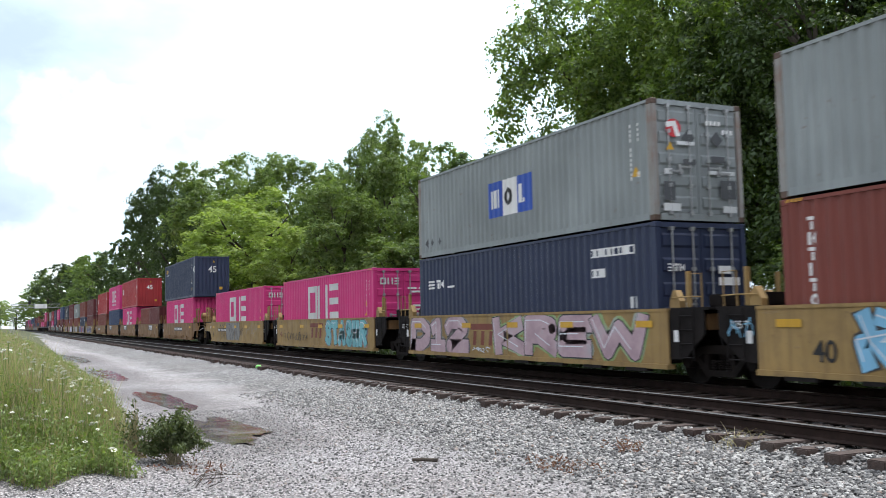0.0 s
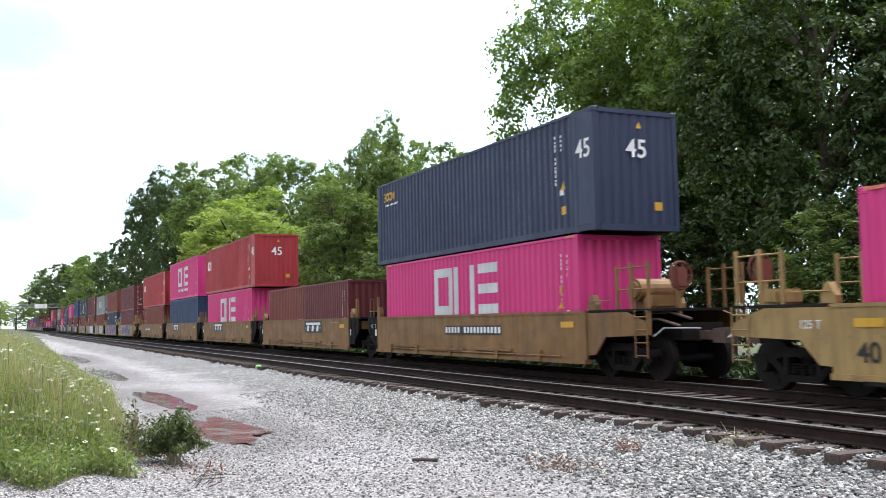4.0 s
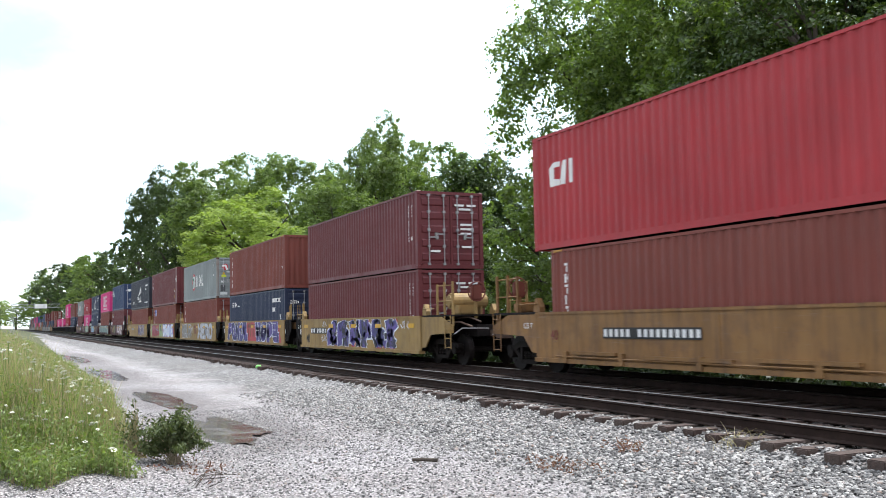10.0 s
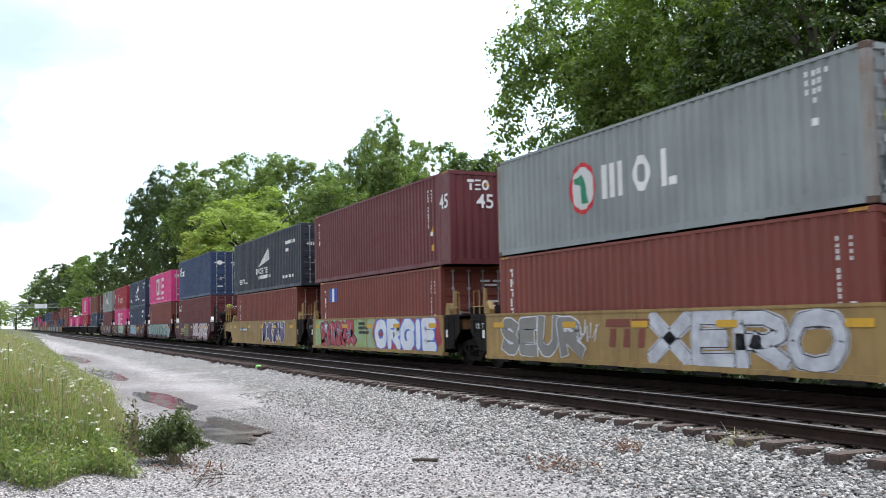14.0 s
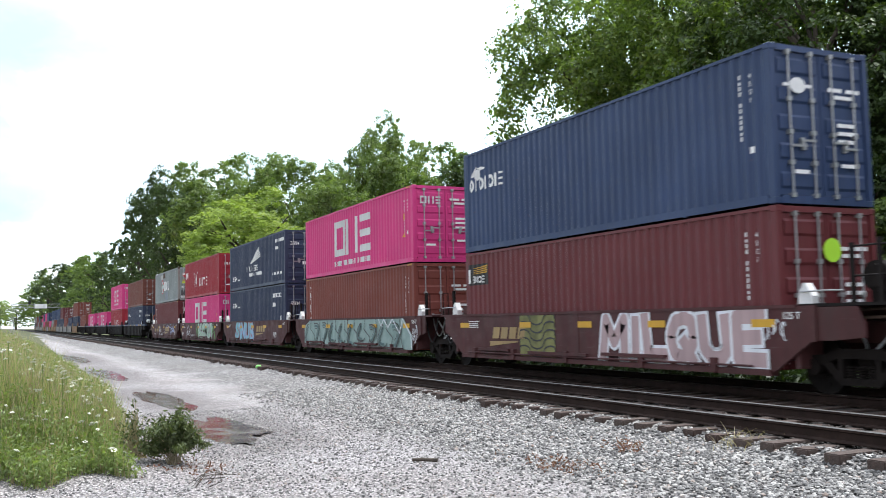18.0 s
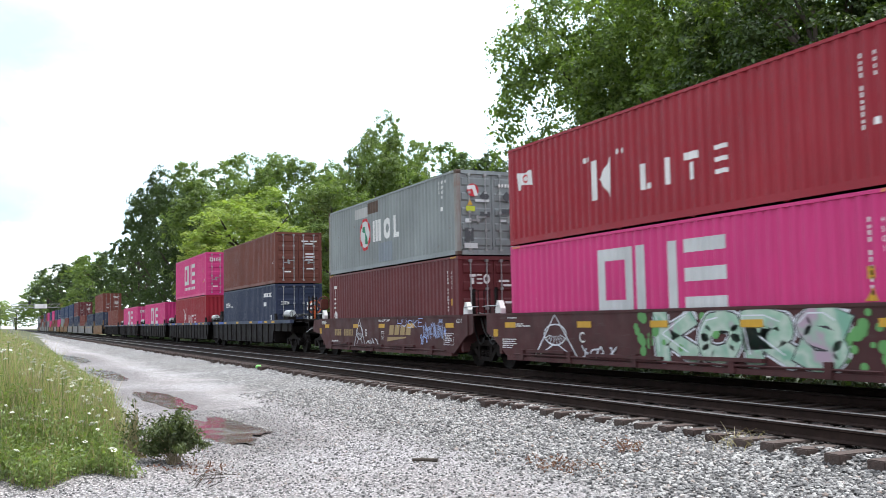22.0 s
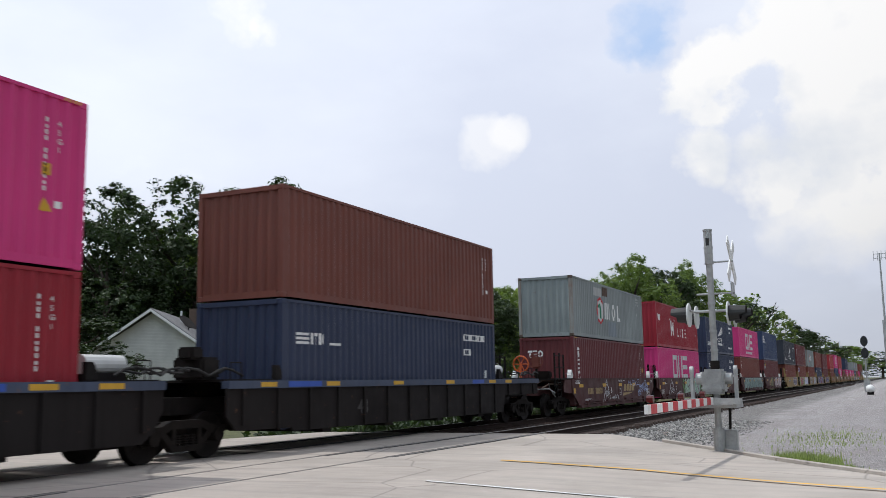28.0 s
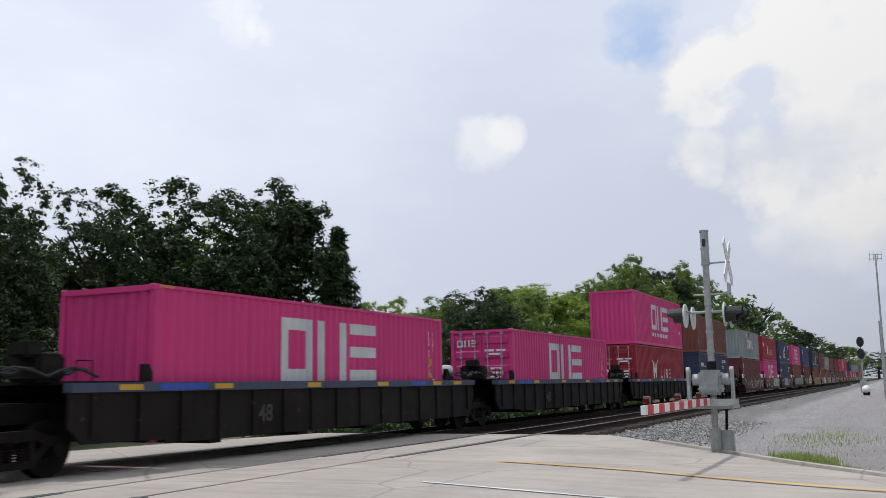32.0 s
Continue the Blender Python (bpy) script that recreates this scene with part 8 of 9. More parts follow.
def e_u0(c):
    face_text(c, "40", 0.5, -5.35, 0.58, BLACK, "black painted number 40")
    graffiti(c, -4.7, 5.6, 7, SP["ltblue"], SP["dark"], None, 3, thick=0.24, shine=SP["white"])
    tag_line(c, -7.3, -6.7, 0.9, 1.3, SP["ltblue"], 2, 0.02, 5)


def e_u1(c):
    bm = bmesh.new()
    slanted_mark(bm, -2.15, 0.65, 1.5, 0.6, FACE - 0.0005)
    sprayed("old_mark", bm, SP["maroon"], c)
    for word, a, b, k in (("D12", -6.45, -2.3, 1), ("KREW", -0.75, 6.0, 4)):
        wild_word(c, word, a, b, 0.42, 1.46, BLUSH, SP["dark"], LEAFY if word == "KREW" else SP["grey"], w=0.4, rim=0.03, lean=0.1, seed=k, flare=1.0, shine=SP["white"], cloud=0.09)
    tag_line(c, -2.0, -1.0, 0.46, 0.6, SP["white"], 5, 0.03, 6)


def e_u2(c):
    wild_word(c, "STASHR", 1.0, 5.9, 0.44, 1.46, SP["teal"], SP["dark"], SP["mauve"], w=0.3, rim=0.03, seed=3, flare=1.2, shine=SP["white"], cloud=0.07)
    tag_line(c, -5.2, -1.5, 0.58, 0.95, SP["dark"], 4, 0.03, 18)
    face_text(c, "40", 0.36, -6.0, 0.72, SP["maroon"], "faded painted number 40")
    bm = bmesh.new()
    slanted_mark(bm, -1.15, 0.72, 1.8, 0.62, FACE - 0.006)
    sprayed("old_mark", bm, SP["maroon"], c)


def e_u3(c):
    face_text(c, "40", 0.45, -6.1, 0.6, BLACK, "black painted number 40")
    plate(c, -4.5, -2.25, 0.93, 1.12)
    bm = bmesh.new()
    flat(bm, ((-2.0, 0.44), (1.15, 0.44), (1.42, 0.75), (1.3, 1.45), (-2.1, 1.45), (-2.25, 1.0)), FACE - 0.001)
    sprayed("graffiti_fill", bm, mottled("grey_spray", (0.3, (0.13, 0.12, 0.11)), (0.6, (0.24, 0.23, 0.21)), scale=3.0), c, "grey sprayed block with thin black letters")
    bm, y = bmesh.new(), FACE - 0.003
    for p in (((-2.0, 0.42), (-2.2, 1.0), (-2.1, 1.46)), ((-1.75, 1.46), (-1.55, 1.2), (-1.65, 0.5)), ((-1.5, 1.4), (-1.0, 1.3), (-1.3, 1.0), (-0.85, 0.6), (-1.1, 0.45)), ((-0.8, 1.44), (-0.75, 1.0), (-0.4, 0.7), (-0.5, 0.46)), ((-0.5, 1.1), (-0.1, 0.7), (0.0, 1.1), (0.25, 0.5)), ((0.5, 1.44), (0.45, 0.9), (0.85, 0.5)), ((1.3, 1.45), (1.42, 0.8), (1.15, 0.44))):
        y = strokes(bm, p, 0.045, y)
    sprayed("graffiti_outline", bm, SP["dark"], c)
    scrawl(c, "HUMAN", -3.9, -2.3, 1.16, 1.42, SP["dark"], 0.028, "black sprayed word")
    scrawl(c, "DNK", -3.5, -2.35, 0.52, 0.86, SP["dark"], 0.028, "black sprayed word")
    tag_line(c, 1.5, 2.3, 0.7, 1.2, SP["dark"], 9, 0.03, 4)
    tag_line(c, 3.0, 5.5, 0.8, 1.3, SP["grey"], 19, 0.03, 5)


def e_u4(c):
    plate(c, -0.9, 2.6, 0.95, 1.2)


def e_badge(x0, x1):
    def f(c):
        badge(c, x0, x1)
        face_text(c, "40", 0.34, -6.0, 0.85, SP["maroon"], "faded painted number 40")
        note_bars(c, x1 + 1.2, 1.35, 1, 1.2, 3, GOLD)
    return f


def e_u8(c):
    plate(c, -3.7, -0.45, 0.9, 1.14)
    face_text(c, "40", 0.34, -5.9, 0.85, SP["maroon"], "faded painted number 40")


def e_u9(c):
    face_text(c, "40", 0.5, -5.8, 0.52, BLACK, "black painted number 40")
    plate(c, -5.15, -3.0, 0.9, 1.15)
    graffiti(c, -2.95, 5.0, 6, NIGHT, ICE, SP["red"], 24, 0.42, 1.46, thick=0.32, cloud=0.05)
    graffiti(c, -2.4, 4.6, 6, SP["dark"], ICE, None, 29, 0.42, 1.46, thick=0.16)
    tag_line(c, -3.6, -2.9, 0.55, 0.85, SP["white"], 23, 0.03, 5)
    tag_line(c, -3.5, -2.95, 1.18, 1.42, SP["white"], 25, 0.03, 4)
    tag_line(c, 5.0, 5.7, 1.1, 1.35, SP["white"], 22, 0.03, 4)


def e_u10(c):
    bm = bmesh.new()
    flat(bm, ((-5.9, 1.3), (-5.2, 0.5), (-5.3, 1.45)), FACE - 0.0005)
    flat(bm, ((-1.3, 0.5), (-0.9, 0.42), (1.1, 0.45), (1.2, 1.3), (0.5, 1.45), (-1.0, 1.4)), FACE - 0.0005)
    flat(bm, ((5.0, 0.5), (6.1, 0.42), (5.6, 1.4)), FACE - 0.0005)
    sprayed("graffiti_cloud", bm, BRICKY, c)
    bm = bmesh.new()
    slanted_mark(bm, -0.8, 0.68, 1.6, 0.66, FACE - 0.002)
    sprayed("old_mark", bm, SP["maroon"], c)
    wild_word(c, "PONCE", -5.6, -0.9, 0.4, 1.48, NIGHT, ICE, SP["dark"], w=0.32, rim=0.05, lean=0.26, seed=2, flare=1.35, cloud=0.1)
    wild_word(c, "HOPE", 1.1, 5.6, 0.4, 1.48, NIGHT, ICE, NIGHT, w=0.42, rim=0.05, lean=0.26, seed=5, flare=1.2, cloud=0.1, shine=SP["white"])


def e_u11(c):
    wild_word(c, "SEUR", -5.7, -1.9, 0.46, 1.42, SP["grey"], SP["white"], None, w=0.26, rim=0.035, lean=0.15, seed=4, flare=1.2)
    wild_word(c, "XERO", 0.6, 5.6, 0.42, 1.46, CHROME, SP["soot"], CHROME, w=0.24, rim=0.02, lean=0.1, seed=7, flare=1.3, cloud=0.05)
    tag_line(c, -2.1, -1.2, 0.8, 1.35, SP["white"], 42, 0.03, 8)
    bm = bmesh.new()
    slanted_mark(bm, -0.95, 0.72, 1.6, 0.6, FACE - 0.006)
    sprayed("old_mark", bm, SP["maroon"], c)


def e_u12(c):
    bm = bmesh.new()
    flat(bm, ((-6.3, 0.42), (1.0, 0.42), (0.9, 1.46), (-6.2, 1.46)), FACE)
    sprayed("graffiti_cloud", bm, LEAFY, c)
    graffiti(c, -5.5, -1.2, 4, BRICKY, SP["dark"], None, 51, 0.42, 1.44, thick=0.34, shine=SP["ltblue"])
    bm = bmesh.new()
    y = FACE - 0.012
    star = [(-4.75 + (0.24 if k % 2 == 0 else 0.1) * math.sin(k * math.pi / 5), 1.2 + (0.22 if k % 2 == 0 else 0.09) * math.cos(k * math.pi / 5)) for k in range(10)]
    flat(bm, star, y)
    sprayed("star", bm, SP["white"], c, "white sprayed star")
    bm = bmesh.new()
    for k, (a, b) in enumerate(((-0.85, -0.2), (-0.85, 0.05), (-0.85, 0.15))):
        x = a
        while x < b:
            rect(bm, x, x + 0.07, 1.24 - k * 0.16, 1.35 - k * 0.16, FACE - 0.012)
            x += 0.1
    sprayed("scribble", bm, SP["dark"], c, "small black handwriting")
    bm = bmesh.new()
    flat(bm, ((0.55, 1.0), (0.9, 1.44), (6.3, 1.44), (6.5, 0.7), (6.0, 0.42), (0.9, 0.42)), FACE - 0.001)
    sprayed("graffiti_cloud", bm, BRICKY, c)
    wild_word(c, "ORGIE", 0.85, 6.1, 0.4, 1.46, ICE, SP["blue"], None, w=0.34, rim=0.075, lean=0.08, seed=9, rounded=True, flare=1.0)


def e_u13(c):
    plate(c, -4.6, -2.9, 0.95, 1.15)
    graffiti(c, 0.3, 4.7, 4, mottled("plum_spray", (0.3, (0.05, 0.04, 0.1)), (0.6, (0.16, 0.12, 0.22))), SP["white"], SP["mauve"], 61, thick=0.3, cloud=0.06)


def e_u14(c):
    wild_word(c, "MILQUE", 0.9, 5.9, 0.46, 1.42, SP["mauve"], SP["white"], None, w=0.26, rim=0.065, lean=0.1, seed=1, flare=1.0)
    bm = bmesh.new()
    rect(bm, -2.7, -1.0, 0.42, 1.45, FACE - 0.001)
    sprayed("graffiti_cloud", bm, MOSS, c)
    bm, y = bmesh.new(), FACE - 0.003
    for cx in (-2.5, -1.85, -1.2):
        for k in range(5):
            z = 0.55 + 0.2 * k
            y = strokes(bm, [(min(-1.0, max(-2.7, cx + 0.32 * math.cos(a))), z + 0.14 * math.sin(a) * (1 if cx != -1.85 else -1)) for a in np.linspace(0, math.pi, 7)], 0.04, y)
    sprayed("graffiti_outline", bm, SP["dark"], c, "dark scalloped sprayed lines on olive")
    tag_line(c, 5.9, 6.4, 0.9, 1.3, SP["white"], 73, 0.025, 4)
    note_bars(c, -5.6, 1.3, 4, 0.8, 5)
    gold_mark(c, -4.2, 0.85, 0.3)


def gold_mark(c, x, z, h):
    """A slanted gold block mark over a wedge."""
    bm = bmesh.new()
    for i in range(4):
        a = x + i * h * 1.5
        flat(bm, ((a, z), (a + h * 1.2, z), (a + h * 1.5, z + h), (a + h * 0.3, z + h)), FACE - 0.004)
        bm.faces.ensure_lookup_table()
    flat(bm, ((x - h * 0.5, z - h * 0.7), (x + h * 4.6, z - h * 0.3), (x + h * 4.6, z - h * 0.18), (x - h * 0.4, z - h * 0.25)), FACE - 0.004)
    part("gold_logo", bm, GOLD, c, "faded gold slanted logo")


def e_u15(c):
    bm = bmesh.new()
    flat(bm, ((-5.75, 0.42), (6.3, 0.42), (6.3, 0.9), (5.6, 1.45), (-5.0, 1.45), (-5.75, 1.2)), FACE)
    sprayed("graffiti_cloud", bm, SEA, c, "seafoam sprayed piece along the sill")
    rnd = random.Random(84)
    bd, bt, y = bmesh.new(), bmesh.new(), FACE - 0.003
    for i in range(10):
        cx = -5.2 + i * 1.12
        turn = rnd.choice((1, -1))
        tall = rnd.uniform(0.32, 0.46)
        mid = rnd.uniform(0.85, 1.0)
        for r, w in ((1.0, 0.05), (0.72, 0.035), (0.45, 0.03)):
            arc = [(cx + 0.42 * r * math.cos(a) * turn + 0.1 * math.sin(2 * a), mid + tall * r * math.sin(a)) for a in np.linspace(-2.4 * r, 1.9, 12)]
            y = strokes(bd if r != 0.72 else bt, arc, w if r != 0.72 else 0.09, y)
        a, b = cx + 0.45, cx + 0.75
        y = strokes(bd, [(a, 1.44), (a + 0.12 * turn, 1.1), (b - 0.2 * turn, 0.8), (b, 0.44)], 0.04, y)
    sprayed("graffiti_outline", bd, SP["soot"], c)
    sprayed("graffiti_shade", bt, SP["seashade"], c)
    bm = bmesh.new()
    strokes(bm, ((3.4, 1.44), (3.65, 1.2), (3.9, 1.44), (4.3, 1.15), (4.7, 1.45), (5.35, 0.95), (5.6, 1.45), (6.3, 0.9), (6.35, 0.44)), 0.05, y)
    sprayed("graffiti_shine", bm, SP["white"], c)
    tag_line(c, 6.35, 6.8, 0.6, 1.3, SP["white"], 83, 0.03, 6)


def e_u16(c):
    wild_word(c, "SINUS", -3.8, 0.5, 0.42, 1.46, mottled("sky_spray", (0.35, (0.16, 0.45, 0.45)), (0.6, (0.3, 0.5, 0.7))), SP["red"], SP["ltblue"], w=0.27, rim=0.03, lean=0.16, seed=2, cloud=0.05)
    gold_mark(c, 1.1, 0.95, 0.3)
    note_bars(c, -5.6, 1.3, 3, 0.7, 5)
    note_bars(c, 4.6, 0.9, 5, 0.6, 6)


def eye_mark(c, x0, x1):
    """A sprayed white triangle with an eye in it."""
    m = (x0 + x1) / 2
    bm = bmesh.new()
    y = strokes(bm, ((x0, 0.47), (m, 1.5), (x1, 0.47)), 0.05, FACE - 0.004)
    w = (x1 - x0) * 0.27
    up = [(m + w * math.cos(a), 0.98 + 0.24 * math.sin(a)) for a in np.linspace(0, math.pi, 9)]
    dn = [(m + w * math.cos(a), 0.98 - 0.26 * math.sin(a)) for a in np.linspace(0, math.pi, 9)]
    y = strokes(bm, up, 0.035, y)
    y = strokes(bm, dn, 0.035, y)
    for a in np.linspace(0.4, 2.74, 8):
        y = strokes(bm, ((m + w * 0.5 * math.cos(a), 0.98 - 0.05 * math.sin(a)), (m + w * 0.95 * math.cos(a), 0.98 - 0.24 * math.sin(a))), 0.022, y)
    y = strokes(bm, ((x0 + 0.25, 0.5), (m - 0.1, 0.72), (m + 0.15, 0.72), (x1 - 0.25, 0.5)), 0.03, y)
    sprayed("eye_graffiti", bm, SP["white"], c, "white sprayed triangle with an eye")


def e_u17(c):
    eye_mark(c, -4.6, -2.75)
    face_text(c, "C", 0.34, -2.62, 0.8, WHITE, "white stencilled letter C")
    tag_line(c, -2.5, -1.2, 0.47, 0.72, SP["white"], 95, 0.04, 8)
    rnd = random.Random(17)
    bm = bmesh.new()
    for k in range(46):
        disc(bm, rnd.choice((rnd.uniform(-0.5, 0.4), rnd.uniform(4.8, 5.9), rnd.uniform(0.0, 5.0))), rnd.uniform(0.5, 1.4), *[rnd.uniform(0.05, 0.13)] * 2, FACE + 0.001 - 0.0002 * k, 10)
    sprayed("spray_dot", bm, SP["green"], c, "green sprayed dots")
    wild_word(c, "KORS", 0.2, 5.0, 0.42, 1.47, MINT, SP["dark"], SP["white"], w=0.34, rim=0.03, lean=0.16, seed=6, flare=1.25, shine=SP["white"], cloud=0.06)
    note_bars(c, -6.0, 1.38, 1, 0.6, 4)
    note_bars(c, -6.0, 1.22, 2, 1.3, 5)
    note_bars(c, -6.3, 0.82, 5, 0.8, 6)
    bm = bmesh.new()
    rect(bm, -6.8, -6.55, 0.9, 1.1, FACE - 0.004)
    part("sticker", bm, YELLOW, c, "yellow paper sticker")


def e_u18(c):
    for a, b in ((-4.89, -4.07), (-3.76, -2.68)):
        n = 4 if a < -4.5 else 6
        for i in range(n):
            x = a + (b - a) * i / n
            bm = bmesh.new()
            rect(bm, x, x + (b - a) / n * 0.72, 0.84, 1.1, FACE - 0.004)
            part("number_bar", bm, GOLD, c, "gold number bar")
    eye_mark(c, -2.6, -1.4)
    face_text(c, "B", 0.36, -1.38, 0.84, WHITE, "white stencilled letter B")
    tag_line(c, -1.2, 0.0, 0.5, 0.75, SP["white"], 97, 0.04, 8)
    bm = bmesh.new()
    ring(bm, 0.23, 0.47, 0.74, 1.02, 0.02, FACE - 0.004)
    o = part("plate_box", bm, WHITE, c, "white stencilled box")
    write("stencil", "H", 0.11, WHITE, o, Matrix.Translation((0.31, FACE - 0.006, 0.78)))
    write("stencil", "PLATE", 0.055, WHITE, o, Matrix.Translation((0.255, FACE - 0.006, 0.93)))
    gold_mark(c, 0.95, 0.9, 0.33)
    face_text(c, "WELL LD LMT 124,900", 0.11, 0.0, 1.36, WHITE, "white stencilled load limit")
    scrawl(c, "HUSKE", 1.75, 3.95, 1.16, 1.4, SP["paleblue"], 0.022, "pale blue sprayed word")
    face_text(c, "KPS", 0.16, 5.1, 1.28, SP["paleblue"], "pale blue sprayed letters")
    tag_line(c, 3.9, 5.7, 0.78, 1.32, SP["paleblue"], 99, 0.02, 34, "blue sprayed scribble")
    tag_line(c, 3.6, 4.2, 0.6, 0.95, SP["paleblue"], 100, 0.03, 4, "blue sprayed scribble")
    note_bars(c, -5.3, 0.62, 2, 1.0, 3)
    note_bars(c, -6.6, 1.4, 3, 0.7, 6)
    bm = bmesh.new()
    ring(bm, 5.4, 6.1, 0.62, 0.98, 0.015, FACE - 0.004)
    part("notice_frame", bm, WHITE, c)
    note_bars(c, 5.5, 0.9, 5, 0.5, 8)
    bm = bmesh.new()
    rect(bm, -6.85, -6.62, 0.9, 1.12, FACE - 0.004)
    part("sticker", bm, YELLOW, c, "yellow paper sticker")


def e_dark(c):
    bm = bmesh.new()
    for a, b in ((-6.2, -4.9), (3.6, 4.5)):
        rect(bm, a, b, 1.38, 1.5, -1.487)
    tagged(part("blue_strip", bm, BLUEM, c, "blue strip with pale marks"), kind="stuff")
    face_text(c, "48", 0.5, -3.2, 0.7, SP["soot"], "faded painted number 48", -1.424)


EXTRA = {-5.95: e_u0, -21.6: e_u1, -38.05: e_u2, -54.1: e_u3, -74.3: e_u4, -90.6: e_badge(0.8, 3.3), -106.5: e_badge(-3.16, -0.5), -122.3: e_badge(-3.2, -0.6), -138.0: e_u8, -158.4: e_u9, -174.5: e_u10, -190.5: e_u11, -206.5: e_u12, -222.3: e_u13, -242.4: e_u14, -258.45: e_u15, -274.1: e_u16, -289.6: e_u17, -305.0: e_u18, -325.8: e_dark, -343.7: e_dark, -361.6: e_dark, -379.6: e_dark}

# ---- loads and cars, front to rear ----
for u, col, hi, a in ((43.0, "yellow", 1, "grey"), (27.0, "yellow", 1, "maroon"), (10.4, "yellow", 0, "pink")):
    unit(u, col, "art", "art", L_TTX, [(FT40, HIGH, a, "F", m_plain, a)], (FT40, STD, "brown", "F", m_plain, "red") if hi else None)
unit(-5.95, "yellow", "art", "art", L_TTX, [(FT40, HIGH, "brown", "F", m_triton, "t")], (FT40, STD, "grey", "F", m_plain, "g"))
unit(-21.6, "yellow", "art", "art", L_TTX, [(FT40, HIGH, "navy", "F", m_navy(), "n")], (FT40, STD, "grey", "F", m_badge, "g"))
unit(-38.05, "yellow", "art", "art", L_TTX, [(*PINK, "F", m_pink(False), "p")])
unit(-54.1, "yellow", "art", "end", L_TTX, [(*PINK, "F", m_pink(False), "p")])
unit(-74.3, "tan", "end", "art", L_TAN, [(*PINK, None, m_pink(False), "p")], (FT45, HIGH, "navy", None, m_45("yellow"), "45"))
unit(-90.6, "tan", "art", "art", L_TAN, [(6.058, STD, "brown", None, m_plain, "20a"), (6.058, STD, "maroon", None, m_plain, "20b")])
unit(-106.5, "tan", "art", "art", L_TAN, [(*PINK, None, m_pink(False), "p")], (FT45, HIGH, "red", None, m_45("cai"), "45"))
unit(-122.3, "tan", "art", "art", L_TAN, [(FT40, HIGH, "blue", None, m_repainted, "b")], (*PINK, None, m_pink(True), "p"))
unit(-138.0, "tan", "art", "end", L_TAN, [(FT40, STD, "brown", None, m_triton, "t")], (FT45, HIGH, "red", None, m_45("cai"), "45"))
unit(-158.4, "yellow", "end", "art", L_TTX, [(FT40, STD, "maroon", "F", m_plain, "m")], (FT40, STD, "maroon", "F", m_plain, "m"))
unit(-174.5, "yellow", "art", "art", L_TTX, [(FT40, STD, "navy", "F", m_navy(), "n")], (FT40, STD, "brown", None, m_triton, "t"))
unit(-190.5, "yellow", "art", "art", L_TTX, [(FT40, STD, "brown", "F", m_triton, "t")], (FT40, STD, "grey", "F", m_round(-2.56), "g"))
unit(-206.5, "yellow", "art", "art", L_TTX, [(FT40, STD, "brown", "F", m_small_badge, "t")], (FT45, HIGH, "maroon", None, m_45("column"), "45"))
unit(-222.3, "yellow", "art", "end", L_TTX, [(FT40, STD, "brown", "F", m_triton, "t")], (FT45, HIGH, "black", "F", m_navy(True), "45n"))
unit(-242.4, "bnsf", "end", "art", L_BN, [(FT40, HIGH, "maroon", "F", m_beacon, "b")], (FT40, HIGH, "blue", "F", m_cronos, "c"))
unit(-258.45, "bnsf", "art", "art", L_BN, [(FT40, HIGH, "brown", "F", m_triton, "t")], (FT40, STD, "pink", "F", m_pink(True), "p"))
unit(-274.1, "bnsf", "art", "art", L_BN, [(FT40, HIGH, "navy", "F", m_navy(), "n")], (FT40, STD, "navy", "F", m_navy(True), "n"))
unit(-289.6, "bnsf", "art", "art", L_BN, [(*PINK, "F", m_pink(False), "p")], (FT40, STD, "kred", "F", m_kline(), "k"))
unit(-305.0, "bnsf", "art", "end", L_BN, [(FT40, HIGH, "maroon", "F", m_texcol, "x")], (FT40, STD, "grey", "F", m_round(-2.41, True), "g"))
unit(-325.8, "dark", "end", "art", L_DK, [(FT40, HIGH, "navy", "F", m_navy(), "n")], (FT40, STD, "umber", "F", m_plain, "t"))
unit(-343.7, "dark", "art", "art", L_DK, [(FT40, HIGH, "kred", "R", m_kline(True), "k")], (*PINK, "F", m_pink(True), "p"))
unit(-361.6, "dark", "art", "art", L_DK, [(*PINK, "R", m_pink(False), "p")])
unit(-379.6, "dark", "art", "art", L_DK, [(*PINK, "F", m_pink(False), "p")])
unit(-397.5, "dark", "art", "end", L_DK, [(FT40, HIGH, "brown", None, m_plain, "m")])
rnd = random.Random(8)
u = -417.0
for k in range(18):
    lo, hi = rnd.choice(["brown", "navy", "maroon", "grey", "pink", "black"]), rnd.choice([None, None, "brown", "blue", "grey", "pink", "maroon"])
    unit(u, rnd.choice(["slate", "tan", "slate"]), "art", "art", "weathered grey-brown well car", [(FT40, HIGH, lo, "F", m_plain, "f")], (FT40, STD, hi, "F", m_plain, "f") if hi else None)
    u -= 16.0

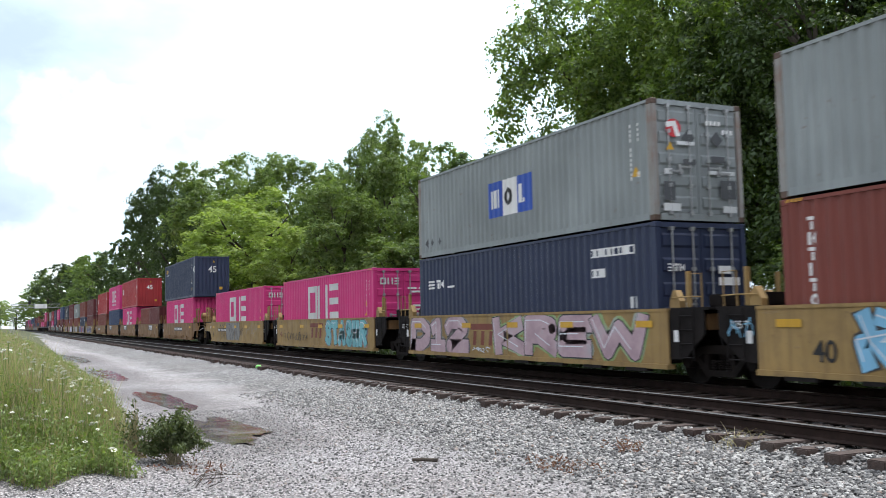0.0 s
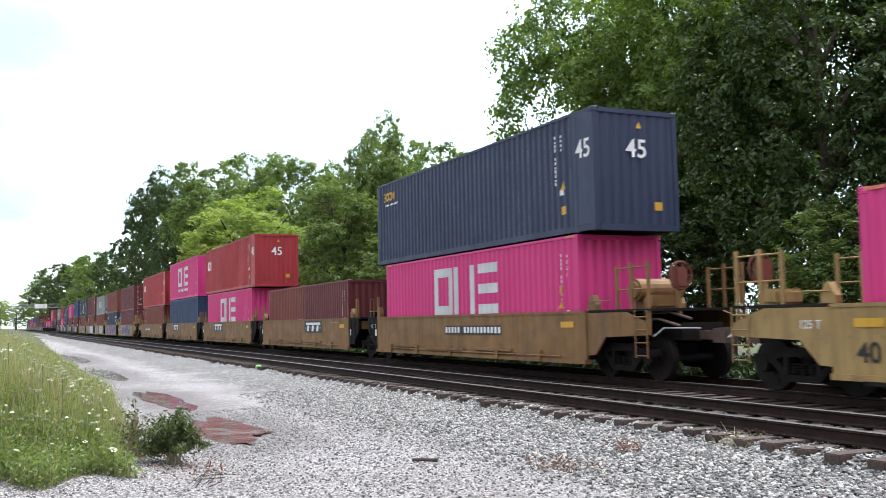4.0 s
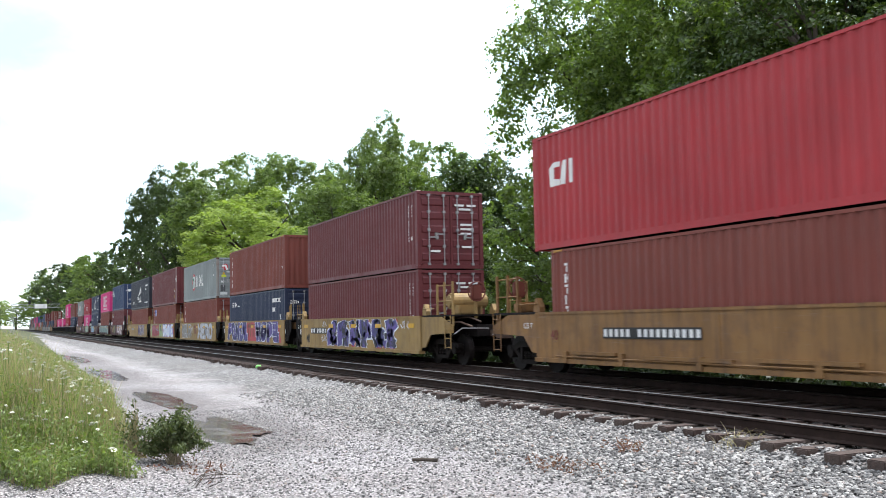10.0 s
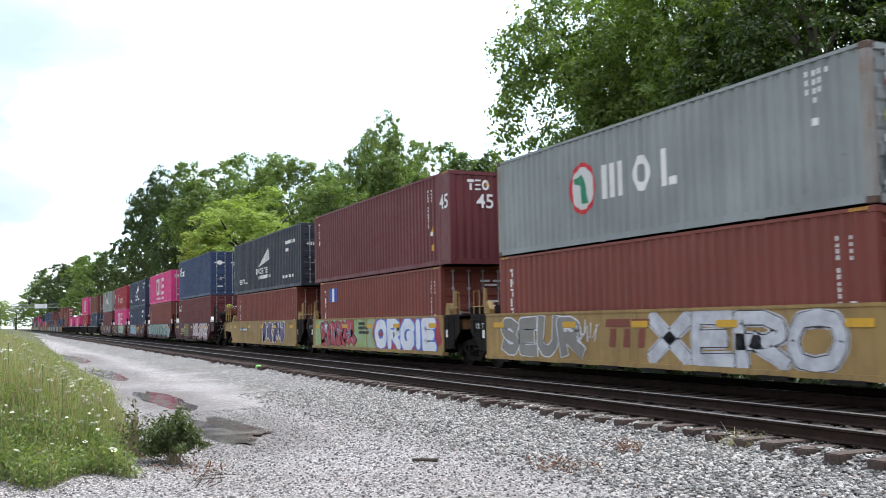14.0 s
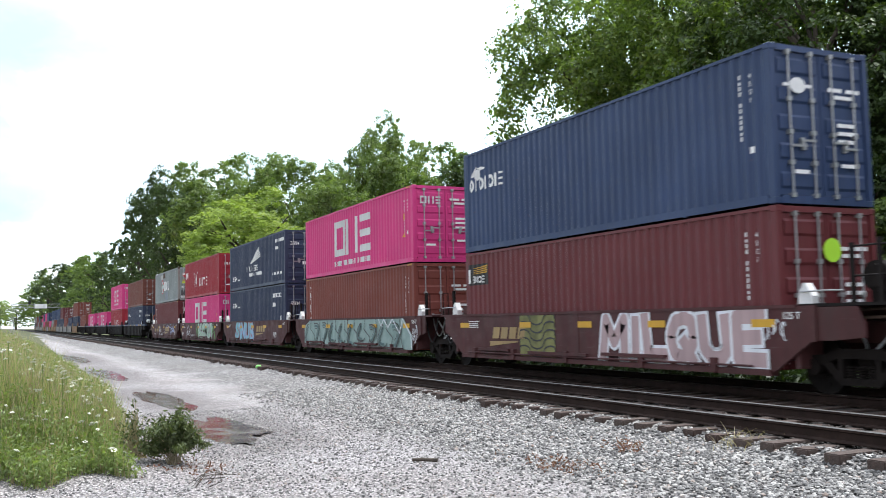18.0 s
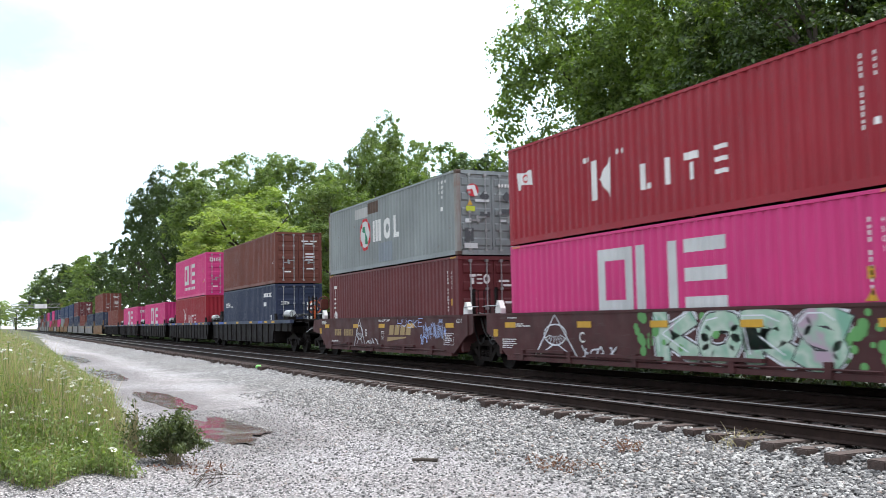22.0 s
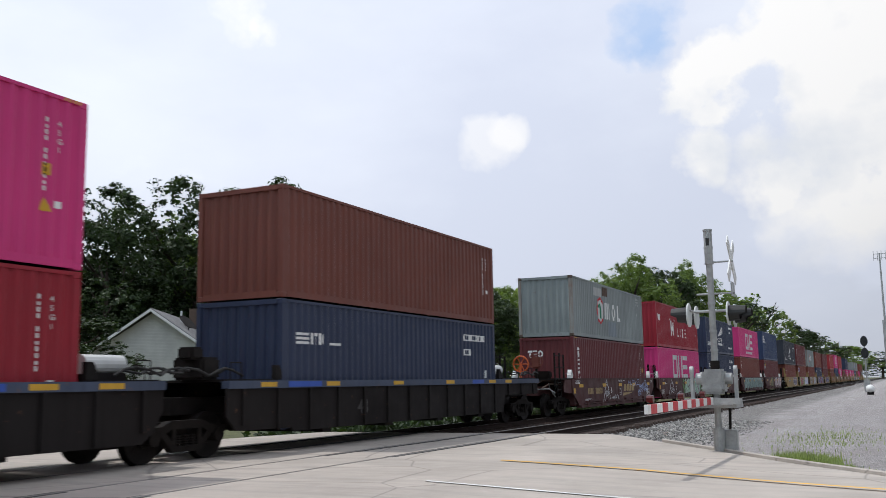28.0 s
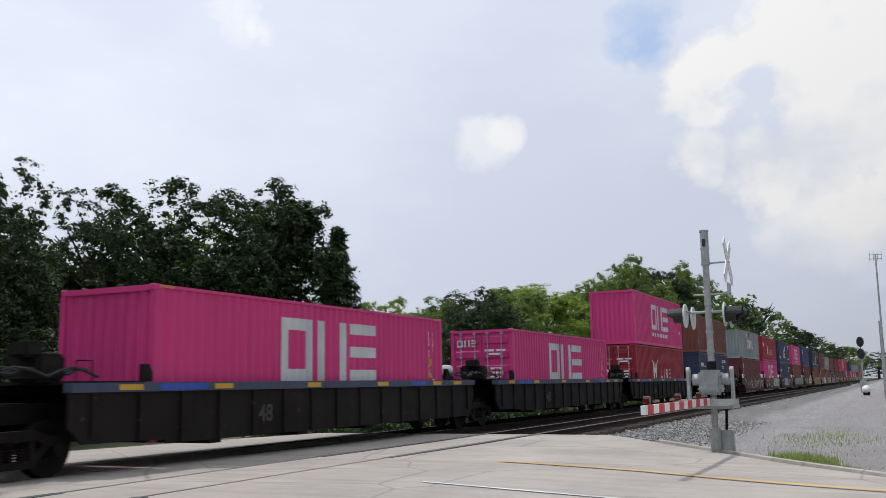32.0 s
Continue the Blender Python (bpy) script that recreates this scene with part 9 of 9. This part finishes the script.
NAMES = {"pink": "bright pink", "grey": "weathered grey", "navy": "dark navy", "blue": "blue", "black": "blue-black", "maroon": "maroon", "brown": "red-brown", "red": "red", "kred": "bright red", "cream": "cream", "umber": "dark brown"}
LOADS, CARS, PATTERN = [], [], {}


def load(spec, upper):
    L, H, colr, doors, marks, key = spec
    k = (L, H, colr, doors, marks if marks in (m_plain, m_triton) else id(marks), upper)
    ft = {6.058: "short", FT40: "forty-foot", FT45: "forty-five-foot"}[L]
    lab = f"{NAMES[colr]} {ft} steel container, {'stacked on another' if upper else 'set low in a well car'}"
    if k in PATTERN:
        return copy_thing(PATTERN[k], Matrix())
    PATTERN[k] = container(L, H, colr, doors, marks, lab, 0.8 if colr == "grey" else 0.2)
    return PATTERN[k]


for u, col, F, R, label, low, top, extra in TRAIN:
    car = well_car(col, F, R, label)
    CARS.append((car, u))
    if u in EXTRA:
        EXTRA[u](car)
    base = 0.39 if col == "bnsf" else 0.45
    for i, spec in enumerate(low):
        dx = 0 if len(low) == 1 else (-3.07, 3.07)[i]
        LOADS.append((load(spec, False), u + dx, base))
    if top:
        LOADS.append((load(top, True), u, base + low[0][1] + 0.025))


def motions():
    ts = (0, 8, 16, 24, 32)
    for ob, u in CARS:
        walk(ob, [(t, pose(u + run(t), TY, 0)) for t in ts])
    for ob, u, z in LOADS:
        walk(ob, [(t, pose(u + run(t), TY, z)) for t in ts])
    where = dict(CARS)
    for ob, car, dx in WHEELSETS:
        u = where[car] + dx
        t0 = max(0.0, (-24 - u) / 12.464)
        t1 = min(32.0, (24 - u) / 12.464)
        if t1 <= 0 or t0 >= 32:
            continue
        times = [round(t0 * 30) / 30 + k / 30 for k in range(int((t1 - t0) * 30))]
        rows = [(t, pose(dx, 0, WHEEL_R, 0, math.degrees(run(t) / WHEEL_R) % 360, 0)) for t in times]
        if not rows:
            continue
        if times[0] > 0.02:
            rows = [(0, rows[0][1])] + rows
        if times[-1] < 31.98:
            rows = rows + [(32, rows[-1][1])]
        walk(ob, rows)


motions()
